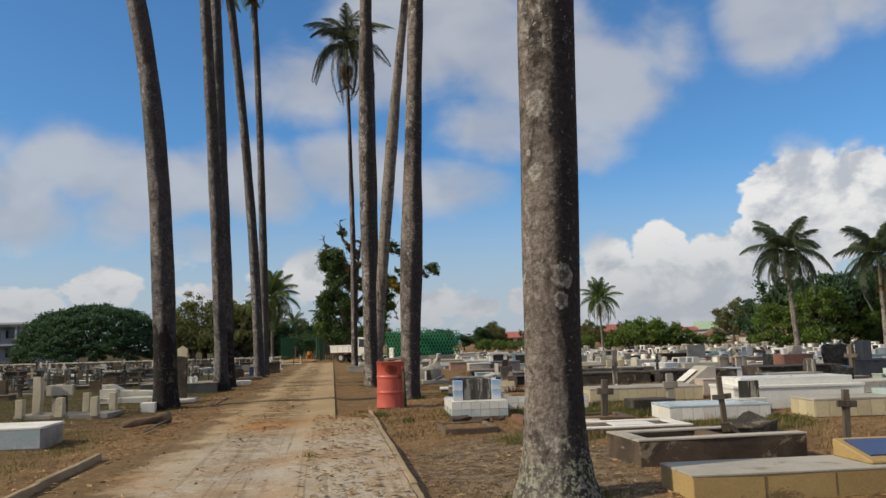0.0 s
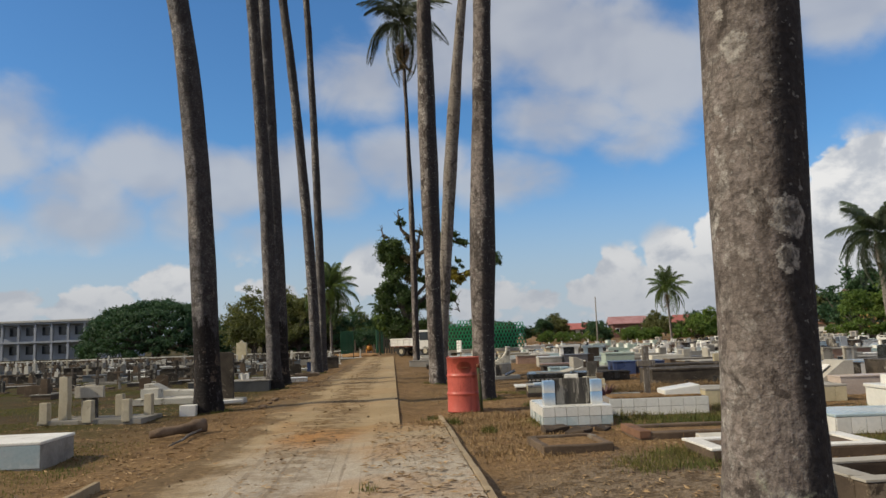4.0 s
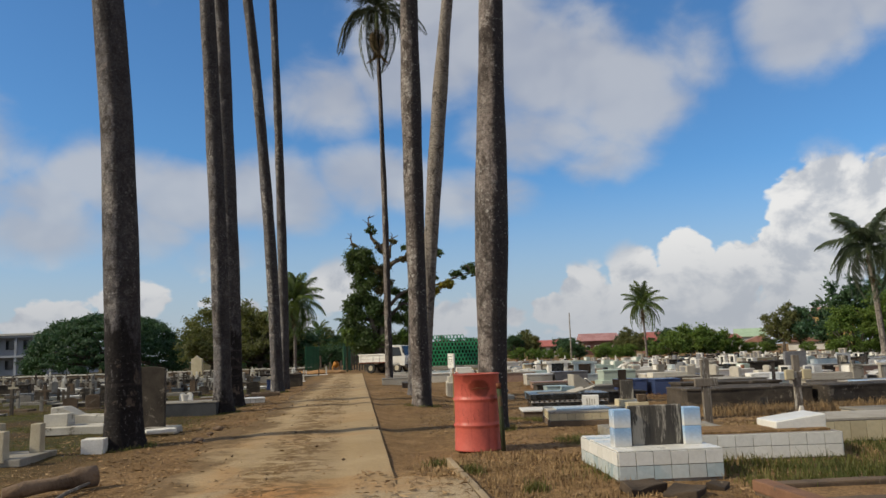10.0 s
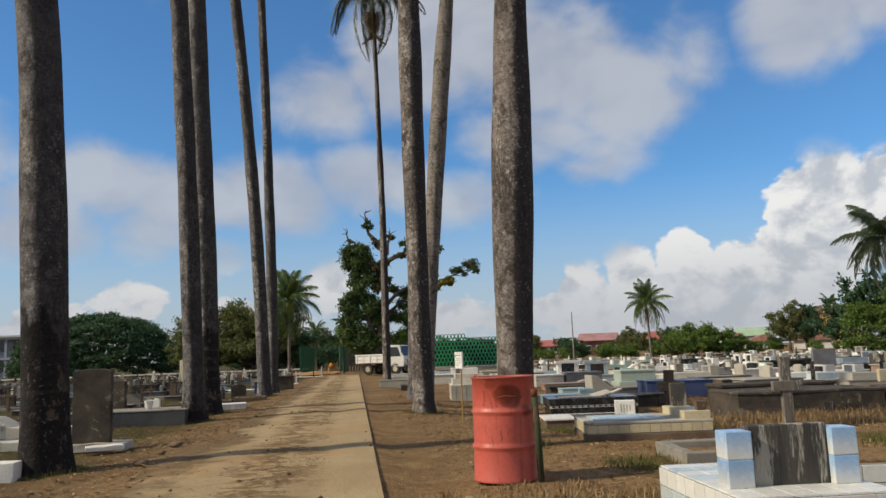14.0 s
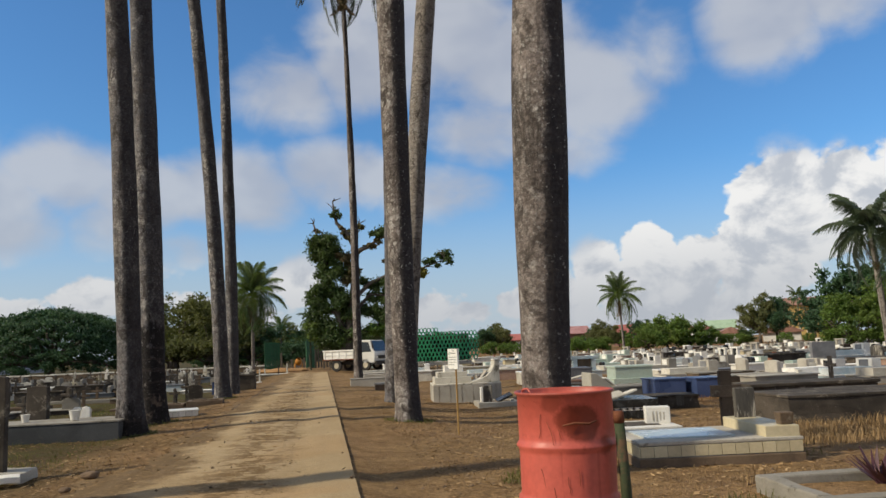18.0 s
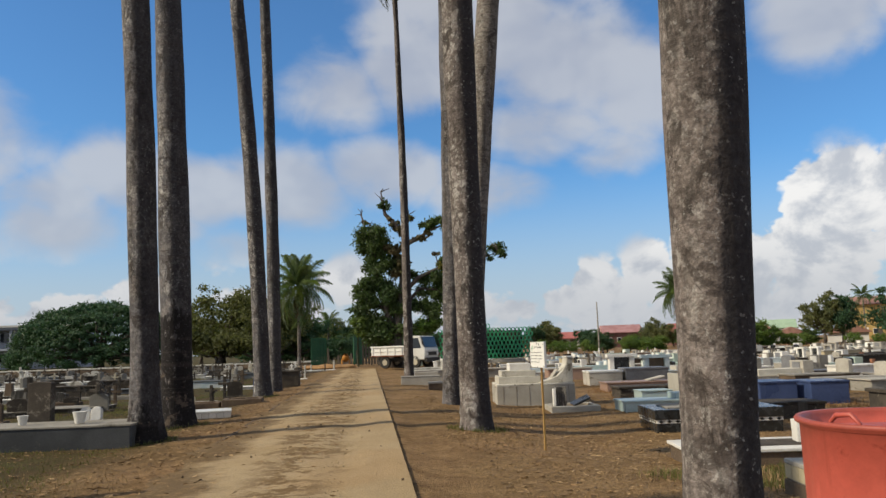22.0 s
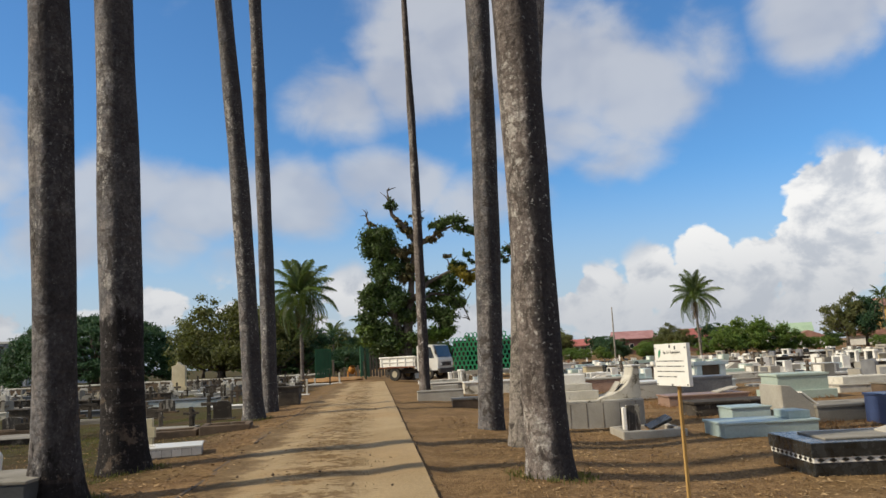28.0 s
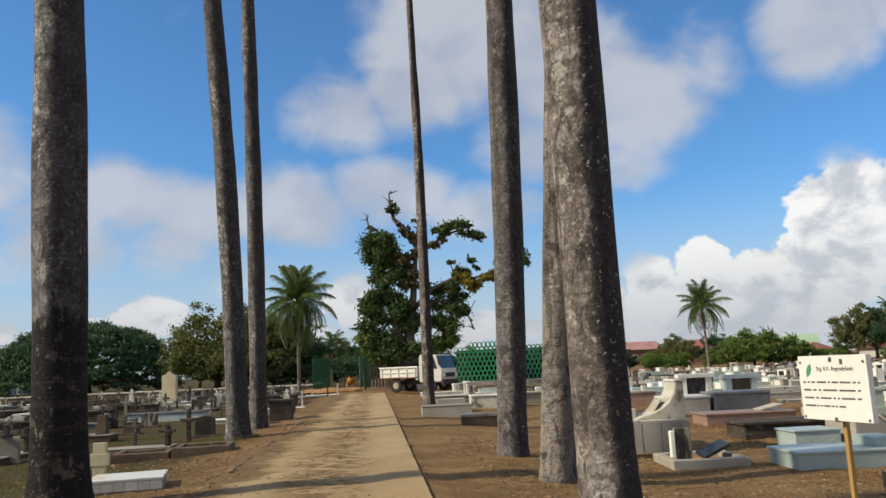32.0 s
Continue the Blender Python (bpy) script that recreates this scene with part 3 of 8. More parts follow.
M = {
    "ground": surface("dry_ground", (0.235, 0.144, 0.070), (0.170, 0.102, 0.048), 0.5, None, fine=38, grain=0.35, rough=0.97, bump=0.9, depth=0.03, spec=0.1, vary=0, extra=ground_mix, fix=True),
    "road": surface("dirt_road", (0.40, 0.30, 0.175), (0.34, 0.248, 0.138), 0.6, None, fine=55, grain=0.22, rough=0.97, bump=0.7, depth=0.02, spec=0.1, vary=0, extra=road_mix, fix=True),
    "sand": surface("pale_sand", (0.47, 0.395, 0.295), (0.41, 0.335, 0.24), 0.8, (0.27, 0.2, 0.12), 0.32, 2.5, fine=50, grain=0.22, rough=0.97, bump=0.7, depth=0.02, spec=0.1, vary=0, fix=True),
    "kerb": surface("kerb_concrete", (0.35, 0.27, 0.17), (0.29, 0.215, 0.13), 2.5, (0.16, 0.115, 0.07), 0.26, 3, fine=60, rough=0.95, bump=0.6),
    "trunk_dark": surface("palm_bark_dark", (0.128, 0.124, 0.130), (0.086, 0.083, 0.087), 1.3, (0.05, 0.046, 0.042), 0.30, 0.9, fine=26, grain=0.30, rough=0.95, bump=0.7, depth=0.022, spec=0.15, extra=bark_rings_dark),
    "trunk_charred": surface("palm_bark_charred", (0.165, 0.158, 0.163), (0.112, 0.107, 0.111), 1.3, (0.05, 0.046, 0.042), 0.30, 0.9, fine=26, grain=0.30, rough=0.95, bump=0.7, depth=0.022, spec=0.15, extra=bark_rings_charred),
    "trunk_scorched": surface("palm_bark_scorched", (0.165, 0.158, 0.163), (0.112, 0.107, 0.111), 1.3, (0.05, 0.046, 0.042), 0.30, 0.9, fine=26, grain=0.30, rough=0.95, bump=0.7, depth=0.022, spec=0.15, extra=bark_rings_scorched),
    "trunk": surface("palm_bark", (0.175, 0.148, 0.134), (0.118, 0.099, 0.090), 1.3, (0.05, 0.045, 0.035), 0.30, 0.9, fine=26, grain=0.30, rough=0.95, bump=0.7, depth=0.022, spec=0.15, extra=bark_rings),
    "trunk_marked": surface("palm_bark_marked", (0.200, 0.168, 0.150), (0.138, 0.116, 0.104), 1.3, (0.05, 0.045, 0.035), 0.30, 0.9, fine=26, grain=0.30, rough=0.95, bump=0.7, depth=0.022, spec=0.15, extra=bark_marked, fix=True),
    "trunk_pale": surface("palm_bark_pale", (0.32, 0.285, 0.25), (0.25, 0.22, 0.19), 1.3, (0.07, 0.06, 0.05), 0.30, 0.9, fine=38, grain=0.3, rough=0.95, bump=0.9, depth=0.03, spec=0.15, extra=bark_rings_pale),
    "bark": surface("tree_bark", (0.13, 0.108, 0.088), (0.07, 0.057, 0.046), 1.0, None, fine=12, grain=0.3, rough=0.95, bump=0.8, depth=0.05),
    "frond": surface("palm_leaf", (0.088, 0.135, 0.052), (0.13, 0.168, 0.066), 0.6, None, fine=6, grain=0.2, rough=0.5, bump=0, spec=0.4, vary=0.25, thin=0.35),
    "frond_grey": surface("grey_green_palm_leaf", (0.058, 0.085, 0.048), (0.085, 0.11, 0.062), 0.6, None, fine=6, grain=0.2, rough=0.5, bump=0, spec=0.4, vary=0.25, thin=0.2),
    # frond copy with the crown's backlit shade put into its colour
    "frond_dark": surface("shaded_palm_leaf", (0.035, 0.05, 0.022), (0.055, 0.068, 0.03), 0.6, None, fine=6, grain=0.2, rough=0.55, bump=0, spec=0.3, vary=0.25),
    "frond_dry": surface("dry_palm_leaf", (0.20, 0.14, 0.07), (0.12, 0.085, 0.045), 0.8, None, fine=6, grain=0.2, rough=0.8, bump=0, vary=0.2),
    "crownshaft": surface("palm_crownshaft", (0.11, 0.17, 0.06), (0.14, 0.15, 0.07), 1.0, None, fine=10, rough=0.5, bump=0.1),
    "leaf": surface("leaf_green", (0.046, 0.08, 0.023), (0.07, 0.105, 0.03), 0.25, None, fine=2, grain=0.2, rough=0.6, bump=0, spec=0.35, vary=0.45, per_island=True, thin=0.35),
    "leaf_dark": surface("leaf_dark", (0.036, 0.082, 0.038), (0.052, 0.10, 0.045), 0.25, None, fine=2, grain=0.2, rough=0.6, bump=0, spec=0.3, vary=0.28, per_island=True, thin=0.22),
    "leaf_olive": surface("leaf_olive", (0.105, 0.118, 0.046), (0.145, 0.148, 0.06), 0.25, None, fine=2, grain=0.2, rough=0.65, bump=0, spec=0.3, vary=0.4, per_island=True, thin=0.35),
    "leaf_bright": surface("leaf_bright", (0.09, 0.155, 0.03), (0.125, 0.18, 0.037), 0.25, None, fine=2, grain=0.2, rough=0.6, bump=0, spec=0.35, vary=0.4, per_island=True, thin=0.35),
    "leaf_yellow": surface("leaf_yellow", (0.26, 0.20, 0.03), (0.16, 0.15, 0.03), 0.6, None, fine=2, grain=0.2, rough=0.6, bump=0, vary=0.4, per_island=True, thin=0.35),
    "tuft": surface("epiphyte", (0.10, 0.075, 0.03), (0.07, 0.07, 0.025), 0.6, None, fine=2, rough=0.8, bump=0, vary=0.4, per_island=True),
    "straw": surface("dry_grass", (0.30, 0.20, 0.098), (0.21, 0.14, 0.068), 0.9, None, fine=3, rough=0.85, bump=0, vary=0.35, per_island=True),
    "straw_dark": surface("trampled_grass", (0.13, 0.095, 0.042), (0.10, 0.085, 0.034), 0.9, None, fine=3, rough=0.85, bump=0, vary=0.4, per_island=True),
    "rust_grass": surface("reddish_dry_grass", (0.24, 0.125, 0.05), (0.17, 0.09, 0.038), 0.9, None, fine=3, rough=0.85, bump=0, vary=0.35, per_island=True),
    "grass": surface("green_grass", (0.085, 0.098, 0.030), (0.155, 0.14, 0.052), 0.9, None, fine=3, rough=0.75, bump=0, vary=0.35, per_island=True, thin=0.35),
    "litter": surface("fallen_leaves", (0.18, 0.105, 0.048), (0.33, 0.225, 0.115), 0.9, None, fine=3, rough=0.9, bump=0, vary=0.5, per_island=True),
    "white": surface("white_paint", (0.74, 0.72, 0.67), (0.64, 0.615, 0.56), 1.6, (0.3, 0.26, 0.2), 0.32, 2.5, rough=0.7, bump=0.2),
    "post_cream": surface("cream_limewash", (0.44, 0.39, 0.29), (0.36, 0.315, 0.23), 1.8, (0.17, 0.145, 0.1), 0.38, 2.5, rough=0.85, bump=0.3),
    "whitewash": surface("old_whitewash", (0.56, 0.53, 0.46), (0.44, 0.41, 0.345), 1.8, (0.13, 0.115, 0.085), 0.42, 2.5, rough=0.85, bump=0.3),
    "tile_white": surface("white_tile", (0.71, 0.70, 0.66), (0.62, 0.61, 0.565), 1.2, (0.38, 0.32, 0.23), 0.25, 2.0, fine=25, grain=0.06, rough=0.35, bump=0.05, spec=0.5, vary=0.07),
    "tile_cream": surface("cream_tile", (0.54, 0.47, 0.31), (0.46, 0.39, 0.25), 1.2, (0.24, 0.18, 0.1), 0.28, 2.0, fine=25, grain=0.08, rough=0.45, bump=0.05, spec=0.5, vary=0.10),
    "ochre_paint": surface("ochre_paint", (0.42, 0.30, 0.13), (0.34, 0.235, 0.10), 1.2, (0.17, 0.12, 0.06), 0.30, 2.0, rough=0.8, bump=0.15),
    "tile_blue": surface("blue_tile", (0.22, 0.38, 0.58), (0.42, 0.53, 0.64), 2.0, None, fine=25, grain=0.06, rough=0.3, bump=0.05, spec=0.5, vary=0.15),
    "tile_pale_blue": surface("pale_blue_tile", (0.38, 0.47, 0.5), (0.52, 0.54, 0.52), 1.5, None, fine=25, grain=0.06, rough=0.3, bump=0.05, spec=0.5, vary=0.1),
    "pillar_tile": surface("fading_blue_tile", (0.24, 0.40, 0.62), (0.30, 0.46, 0.66), 2.0, None, fine=25, grain=0.06, rough=0.3, bump=0.05, spec=0.5, vary=0.1, fix=True, extra=fade_down),
    "slate_blue": surface("blue_grey_cement", (0.115, 0.125, 0.135), (0.085, 0.092, 0.10), 1.5, (0.055, 0.055, 0.05), 0.35, 2.2, rough=0.9, bump=0.3),
    "slate_dark": surface("dark_grey_cement", (0.072, 0.076, 0.08), (0.05, 0.053, 0.056), 1.5, (0.13, 0.12, 0.1), 0.30, 2.2, rough=0.9, bump=0.35),
    "aqua": surface("pale_aqua_tile", (0.33, 0.42, 0.41), (0.39, 0.47, 0.455), 1.5, (0.22, 0.25, 0.23), 0.3, 2, fine=25, grain=0.08, rough=0.4, bump=0.08, spec=0.5),
    "mint": surface("mint_paint", (0.33, 0.4, 0.34), (0.38, 0.44, 0.385), 1.5, (0.2, 0.23, 0.18), 0.3, 2, fine=25, grain=0.08, rough=0.6, bump=0.08),
    "navy": surface("navy_tile", (0.035, 0.055, 0.13), (0.05, 0.075, 0.17), 1.5, None, fine=25, grain=0.1, rough=0.35, bump=0.05, spec=0.5),
    "grout": surface("grout", (0.30, 0.28, 0.25), (0.20, 0.18, 0.16), 3, None, rough=0.95, bump=0.4),
    "cement": surface("grey_cement", (0.27, 0.25, 0.215), (0.2, 0.185, 0.155), 1.5, (0.09, 0.08, 0.06), 0.40, 2.2, rough=0.9, bump=0.35),
    "cement_pale": surface("pale_cement", (0.41, 0.38, 0.325), (0.32, 0.295, 0.25), 1.5, (0.15, 0.13, 0.1), 0.34, 2.2, rough=0.9, bump=0.3),
    "cement_dark": surface("mossy_cement", (0.075, 0.061, 0.047), (0.038, 0.032, 0.026), 2.2, (0.19, 0.165, 0.13), 0.42, 3.4, rough=0.95, bump=0.5),
    "cement_brown": surface("brown_cement", (0.15, 0.105, 0.068), (0.088, 0.064, 0.045), 1.8, (0.2, 0.17, 0.125), 0.34, 2.4, rough=0.95, bump=0.5),
    "stained": surface("stained_cement", (0.098, 0.072, 0.050), (0.050, 0.037, 0.027), 1.8, (0.25, 0.20, 0.14), 0.36, 3.0, rough=0.95, bump=0.5),
    "slab_dark": surface("weathered_slate", (0.036, 0.033, 0.03), (0.075, 0.068, 0.058), 3.0, (0.30, 0.275, 0.23), 0.56, 4.5, rough=0.8, bump=0.3, stretch=(2.2, 2.2, 0.28)),
    "black": surface("black_marble", (0.012, 0.013, 0.013), (0.03, 0.032, 0.032), 6.0, (0.12, 0.12, 0.115), 0.22, 9.0, fine=30, rough=0.25, bump=0.03, spec=0.5),
    "grey_stone": surface("grey_granite", (0.13, 0.13, 0.135), (0.19, 0.19, 0.195), 4.0, None, fine=70, grain=0.3, rough=0.5, bump=0.05, spec=0.5),
    "red_granite": surface("dull_red_granite", (0.20, 0.095, 0.065), (0.26, 0.13, 0.09), 4.0, None, fine=70, grain=0.25, rough=0.45, bump=0.05, spec=0.5),
    "pink_stone": surface("red_granite", (0.26, 0.165, 0.12), (0.32, 0.21, 0.155), 4.0, None, fine=70, grain=0.25, rough=0.5, bump=0.05, spec=0.5),
    "pale_pink": surface("pale_pink_tile", (0.52, 0.44, 0.38), (0.44, 0.36, 0.31), 1.5, (0.28, 0.21, 0.16), 0.3, 2.0, fine=25, grain=0.07, rough=0.5, bump=0.08),
    "old_wood": surface("weathered_wood", (0.14, 0.115, 0.09), (0.07, 0.058, 0.045), 3.0, (0.30, 0.275, 0.24), 0.34, 3.0, rough=0.95, bump=0.6, stretch=(3, 3, 0.5)),
    "grey_wood": surface("lichened_wood", (0.20, 0.175, 0.145), (0.11, 0.092, 0.075), 3.0, (0.36, 0.34, 0.30), 0.46, 3.0, rough=0.95, bump=0.6, stretch=(3, 3, 0.5)),
    "log": surface("rotten_log", (0.19, 0.13, 0.085), (0.10, 0.068, 0.046), 3.0, None, fine=30, rough=0.97, bump=0.8, depth=0.02),
    "brick_red": surface("red_brick", (0.20, 0.105, 0.06), (0.15, 0.08, 0.05), 3.0, (0.10, 0.07, 0.05), 0.4, 3.0, rough=0.95, bump=0.5),
    "drum": surface("red_drum_paint", (0.48, 0.098, 0.07), (0.42, 0.08, 0.056), 1.8, (0.21, 0.03, 0.018), 0.30, 2.2, fine=30, grain=0.08, rough=0.5, bump=0.08, spec=0.4, fix=True, extra=drum_wear),
    "rust": surface("rust", (0.16, 0.055, 0.025), (0.10, 0.035, 0.02), 5.0, None, rough=0.9, bump=0.4),
    "post": surface("dark_green_post", (0.035, 0.05, 0.022), (0.05, 0.06, 0.03), 3.0, (0.10, 0.06, 0.035), 0.4, 3.0, rough=0.8, bump=0.3),
    "post_wood": surface("yellow_wood_post", (0.42, 0.26, 0.085), (0.34, 0.20, 0.065), 2.5, None, fine=30, rough=0.7, bump=0.2, stretch=(4, 4, 0.6)),
    "board": surface("white_board", (0.76, 0.755, 0.72), (0.71, 0.70, 0.65), 1.5, None, fine=20, grain=0.04, rough=0.45, bump=0.02, spec=0.4),
    "ink": surface("dark_print", (0.09, 0.095, 0.09), (0.12, 0.12, 0.115), 2, None, rough=0.6, bump=0),
    "leaf_print": surface("green_print", (0.06, 0.24, 0.13), (0.09, 0.32, 0.16), 2, None, rough=0.6, bump=0),
    "steel": surface("dull_steel", (0.25, 0.25, 0.25), (0.18, 0.18, 0.18), 3, None, rough=0.4, bump=0.05, metal=0.8),
    "truck_white": surface("truck_paint", (0.68, 0.67, 0.63), (0.60, 0.58, 0.53), 1.0, (0.36, 0.29, 0.2), 0.25, 1.5, rough=0.4, bump=0.03, spec=0.5),
    "tyre": surface("tyre_rubber", (0.025, 0.024, 0.023), (0.045, 0.04, 0.035), 3, None, rough=0.9, bump=0.2),
    "chassis": surface("dark_chassis", (0.03, 0.028, 0.026), (0.055, 0.048, 0.04), 3, None, rough=0.8, bump=0.2),
    "green_block": surface("green_plastic", (0.025, 0.23, 0.10), (0.04, 0.29, 0.13), 1.0, None, fine=10, rough=0.5, bump=0.02, spec=0.4, vary=0.2, per_island=True),
    "green_gate": surface("green_gate_paint", (0.025, 0.09, 0.045), (0.035, 0.12, 0.06), 1.0, None, rough=0.6, bump=0.05),
    "soil": surface("orange_soil", (0.36, 0.21, 0.09), (0.28, 0.155, 0.065), 1.2, None, fine=15, grain=0.3, rough=0.97, bump=0.6, depth=0.03),
    "machine": surface("yellow_machine", (0.46, 0.20, 0.03), (0.38, 0.16, 0.03), 1.5, None, rough=0.6, bump=0.05),
    "roof_red": surface("red_roof", (0.36, 0.12, 0.10), (0.30, 0.10, 0.085), 0.6, None, fine=8, rough=0.7, bump=0.1),
    "roof_pink": surface("faded_pink_roof", (0.40, 0.22, 0.21), (0.32, 0.16, 0.15), 0.6, None, fine=8, rough=0.7, bump=0.1),
    "roof_green": surface("pale_green_roof", (0.30, 0.40, 0.27), (0.26, 0.35, 0.24), 0.6, None, fine=8, rough=0.7, bump=0.1),
    "roof_brown": surface("rusty_roof", (0.22, 0.115, 0.09), (0.30, 0.17, 0.13), 0.6, None, fine=8, rough=0.8, bump=0.1),
    "wall_white": surface("house_wall", (0.58, 0.57, 0.54), (0.50, 0.49, 0.46), 0.4, None, fine=8, rough=0.85, bump=0.05),
    "wall_pink": surface("faded_red_wall", (0.20, 0.105, 0.085), (0.15, 0.08, 0.065), 0.4, None, fine=8, rough=0.85, bump=0.05),
    "wall_yellow": surface("ochre_wall", (0.52, 0.36, 0.13), (0.46, 0.31, 0.11), 0.4, None, fine=8, rough=0.85, bump=0.05),
    "wall_grey": surface("grey_facade", (0.31, 0.33, 0.37), (0.27, 0.29, 0.33), 0.3, None, fine=8, rough=0.8, bump=0.05),
    "dark_glass": surface("window_glass", (0.02, 0.025, 0.03), (0.03, 0.035, 0.04), 0.5, None, rough=0.08, bump=0, spec=0.6),
    "purple": surface("purple_leaf", (0.06, 0.025, 0.035), (0.10, 0.04, 0.05), 2, None, fine=8, rough=0.5, bump=0, vary=0.3, per_island=True),
    "terracotta": surface("terracotta", (0.26, 0.12, 0.07), (0.2, 0.09, 0.05), 2, None, rough=0.9, bump=0.2),
}

# ---- building ----
def finish(bm, material, smooth=False):
    me = bpy.data.meshes.new("mesh")
    bmesh.ops.recalc_face_normals(bm, faces=bm.faces)
    bm.to_mesh(me)
    bm.free()
    me.materials.append(M[material])
    if smooth:
        me.polygons.foreach_set("use_smooth", [True] * len(me.polygons))
    return me


def mesh_of(verts, faces, material, smooth=False):
    me = bpy.data.meshes.new("mesh")
    me.from_pydata(verts, [], faces)
    me.materials.append(M[material])
    if smooth:
        me.polygons.foreach_set("use_smooth", [True] * len(me.polygons))
    return me


def thing(name, label, category, x=0.0, y=0.0, z=0.0, yaw=0.0, group="", kind=""):
    ob = new(name)
    ob.empty_display_size = 0.2
    ob.matrix_basis = pose(x, y, z, 0, 0, yaw)
    return tagged(ob, label, category, group, kind)


def part(name, data, parent, label="", at=None, material="", smooth=False):
    """A mesh, or a bmesh with its material, as one object under a thing or a part."""
    if isinstance(data, bmesh.types.BMesh):
        data = finish(data, material, smooth)
    ob = new(name, data)
    ob.parent = parent
    if at is not None:
        ob.matrix_basis = at
    return tagged(ob, label)


def block(sx, sy, sz, bevel=0.012, taper=0.0, worn=0.0, seed=0):
    """A box that stands on z = 0, with its middle at x = y = 0, and rounded edges."""
    bm = bmesh.new()
    bmesh.ops.create_cube(bm, size=1)
    for v in bm.verts:
        k = 1 - taper * (v.co.z + 0.5)
        v.co = Vector((v.co.x * sx * k, v.co.y * sy * k, (v.co.z + 0.5) * sz))
    if worn:
        bmesh.ops.subdivide_edges(bm, edges=bm.edges, cuts=3, use_grid_fill=True)
        for v in bm.verts:
            v.co += noise.noise_vector(v.co * 4 + Vector((seed * 3.7, seed, 0))) * worn
    if bevel:
        edges = [e for e in bm.edges if len(e.link_faces) == 2 and e.calc_face_angle(0) > 0.8]
        bmesh.ops.bevel(bm, geom=edges, offset=min(bevel, 0.3 * min(sx, sy, sz)), segments=2, affect="EDGES", profile=0.6)
    return bm


def put(name, size, at, parent, material, label="", bevel=0.012, taper=0.0, worn=0.0, yaw=0.0, tilt=0.0, roll=0.0):
    """A rounded box: its size, the middle of its foot, its parent."""
    return part(name, block(*size, bevel=bevel, taper=taper, worn=worn, seed=at[0] + at[1]), parent, label, pose(*at, tilt, roll, yaw), material)


def outline(points, depth, bevel=0.006):
    """A flat shape in x and z, pushed out along y to both sides."""
    bm = bmesh.new()
    face = bm.faces.new([bm.verts.new((x, -depth / 2, z)) for x, z in points])
    got = bmesh.ops.extrude_face_region(bm, geom=[face])
    bmesh.ops.translate(bm, vec=(0, depth, 0), verts=[v for v in got["geom"] if isinstance(v, bmesh.types.BMVert)])
    if bevel:
        edges = [e for e in bm.edges if e.calc_face_angle(0) > 0.7]
        bmesh.ops.bevel(bm, geom=edges, offset=bevel, segments=1, affect="EDGES")
    return bm


def tube(points, radii, sides=10, cap=True):
    """A round limb through points with a radius at each."""
    bm = bmesh.new()
    rings = []
    for i, p in enumerate(points):
        a, b = points[max(i - 1, 0)], points[min(i + 1, len(points) - 1)]
        way = (Vector(b) - Vector(a)).normalized()
        turn = Vector((0, 0, 1)).rotation_difference(way)
        rings.append([bm.verts.new(Vector(p) + turn @ Vector((radii[i] * math.cos(k * math.tau / sides), radii[i] * math.sin(k * math.tau / sides), 0))) for k in range(sides)])
    for r, s in zip(rings, rings[1:]):
        for k in range(sides):
            bm.faces.new((r[k], r[(k + 1) % sides], s[(k + 1) % sides], s[k]))
    if cap:
        bm.faces.new(rings[0][::-1])
        bm.faces.new(rings[-1])
    return bm


def lathe(profile, sides=40):
    """Turned about z: (radius, z) from the foot up."""
    bm = bmesh.new()
    rings = [[bm.verts.new((r * math.cos(k * math.tau / sides), r * math.sin(k * math.tau / sides), z)) for k in range(sides)] for r, z in profile]
    for r, s in zip(rings, rings[1:]):
        for k in range(sides):
            bm.faces.new((r[k], r[(k + 1) % sides], s[(k + 1) % sides], s[k]))
    return bm


def join(bm, other, m=None):
    """Adds another bmesh at a pose."""
    me = bpy.data.meshes.new("join")
    other.to_mesh(me)
    other.free()
    if m is not None:
        me.transform(m)
    bm.from_mesh(me)
    bpy.data.meshes.remove(me)
    return bm


# the road runs aslant: u to the right of its right edge, v along it
BEND = 7.8
_c, _s = math.cos(radians(BEND)), math.sin(radians(BEND))


def uv(u, v):
    return (0.1 + u * _c - v * _s, u * _s + v * _c)


def to_uv(x, y):
    x -= 0.1
    return (x * _c + y * _s, -x * _s + y * _c)


def ground_z(x, y):
    u, v = to_uv(x, y)
    edge = 0.62 if v < 14.5 else 0.02
    fall = -0.05 * min(max((-2.4 - u) / 1.6, 0), 1) - (0.04 * math.exp(-((u - edge) / 1.2) ** 2) if u > edge else 0)
    ease = lambda k: min(max(k, 0), 1) ** 2 * (3 - 2 * min(max(k, 0), 1))
    fall -= 0.24 * ease((u - 0.3) / 3.0) * ease((v - 17) / 8) + 0.12 * ease((-2.8 - u) / 3) * ease((v - 24) / 8)
    near = 1 / (1 + (math.hypot(x, y - 15) / 60) ** 2)
    return fall + near * 0.035 * (noise.noise((x * 0.5, y * 0.5, 0.3)) + 0.5 * noise.noise((x * 1.7, y * 1.7, 4.1))) * min(1, max(0, abs(u + 1.3) - 1.3)) - 0.012

# ---- the ground and the road ----
def steps(edges):
    out = []
    for a, b, n in edges:
        out += [a + (b - a) * k / n for k in range(n)]
    return out + [edges[-1][1]]


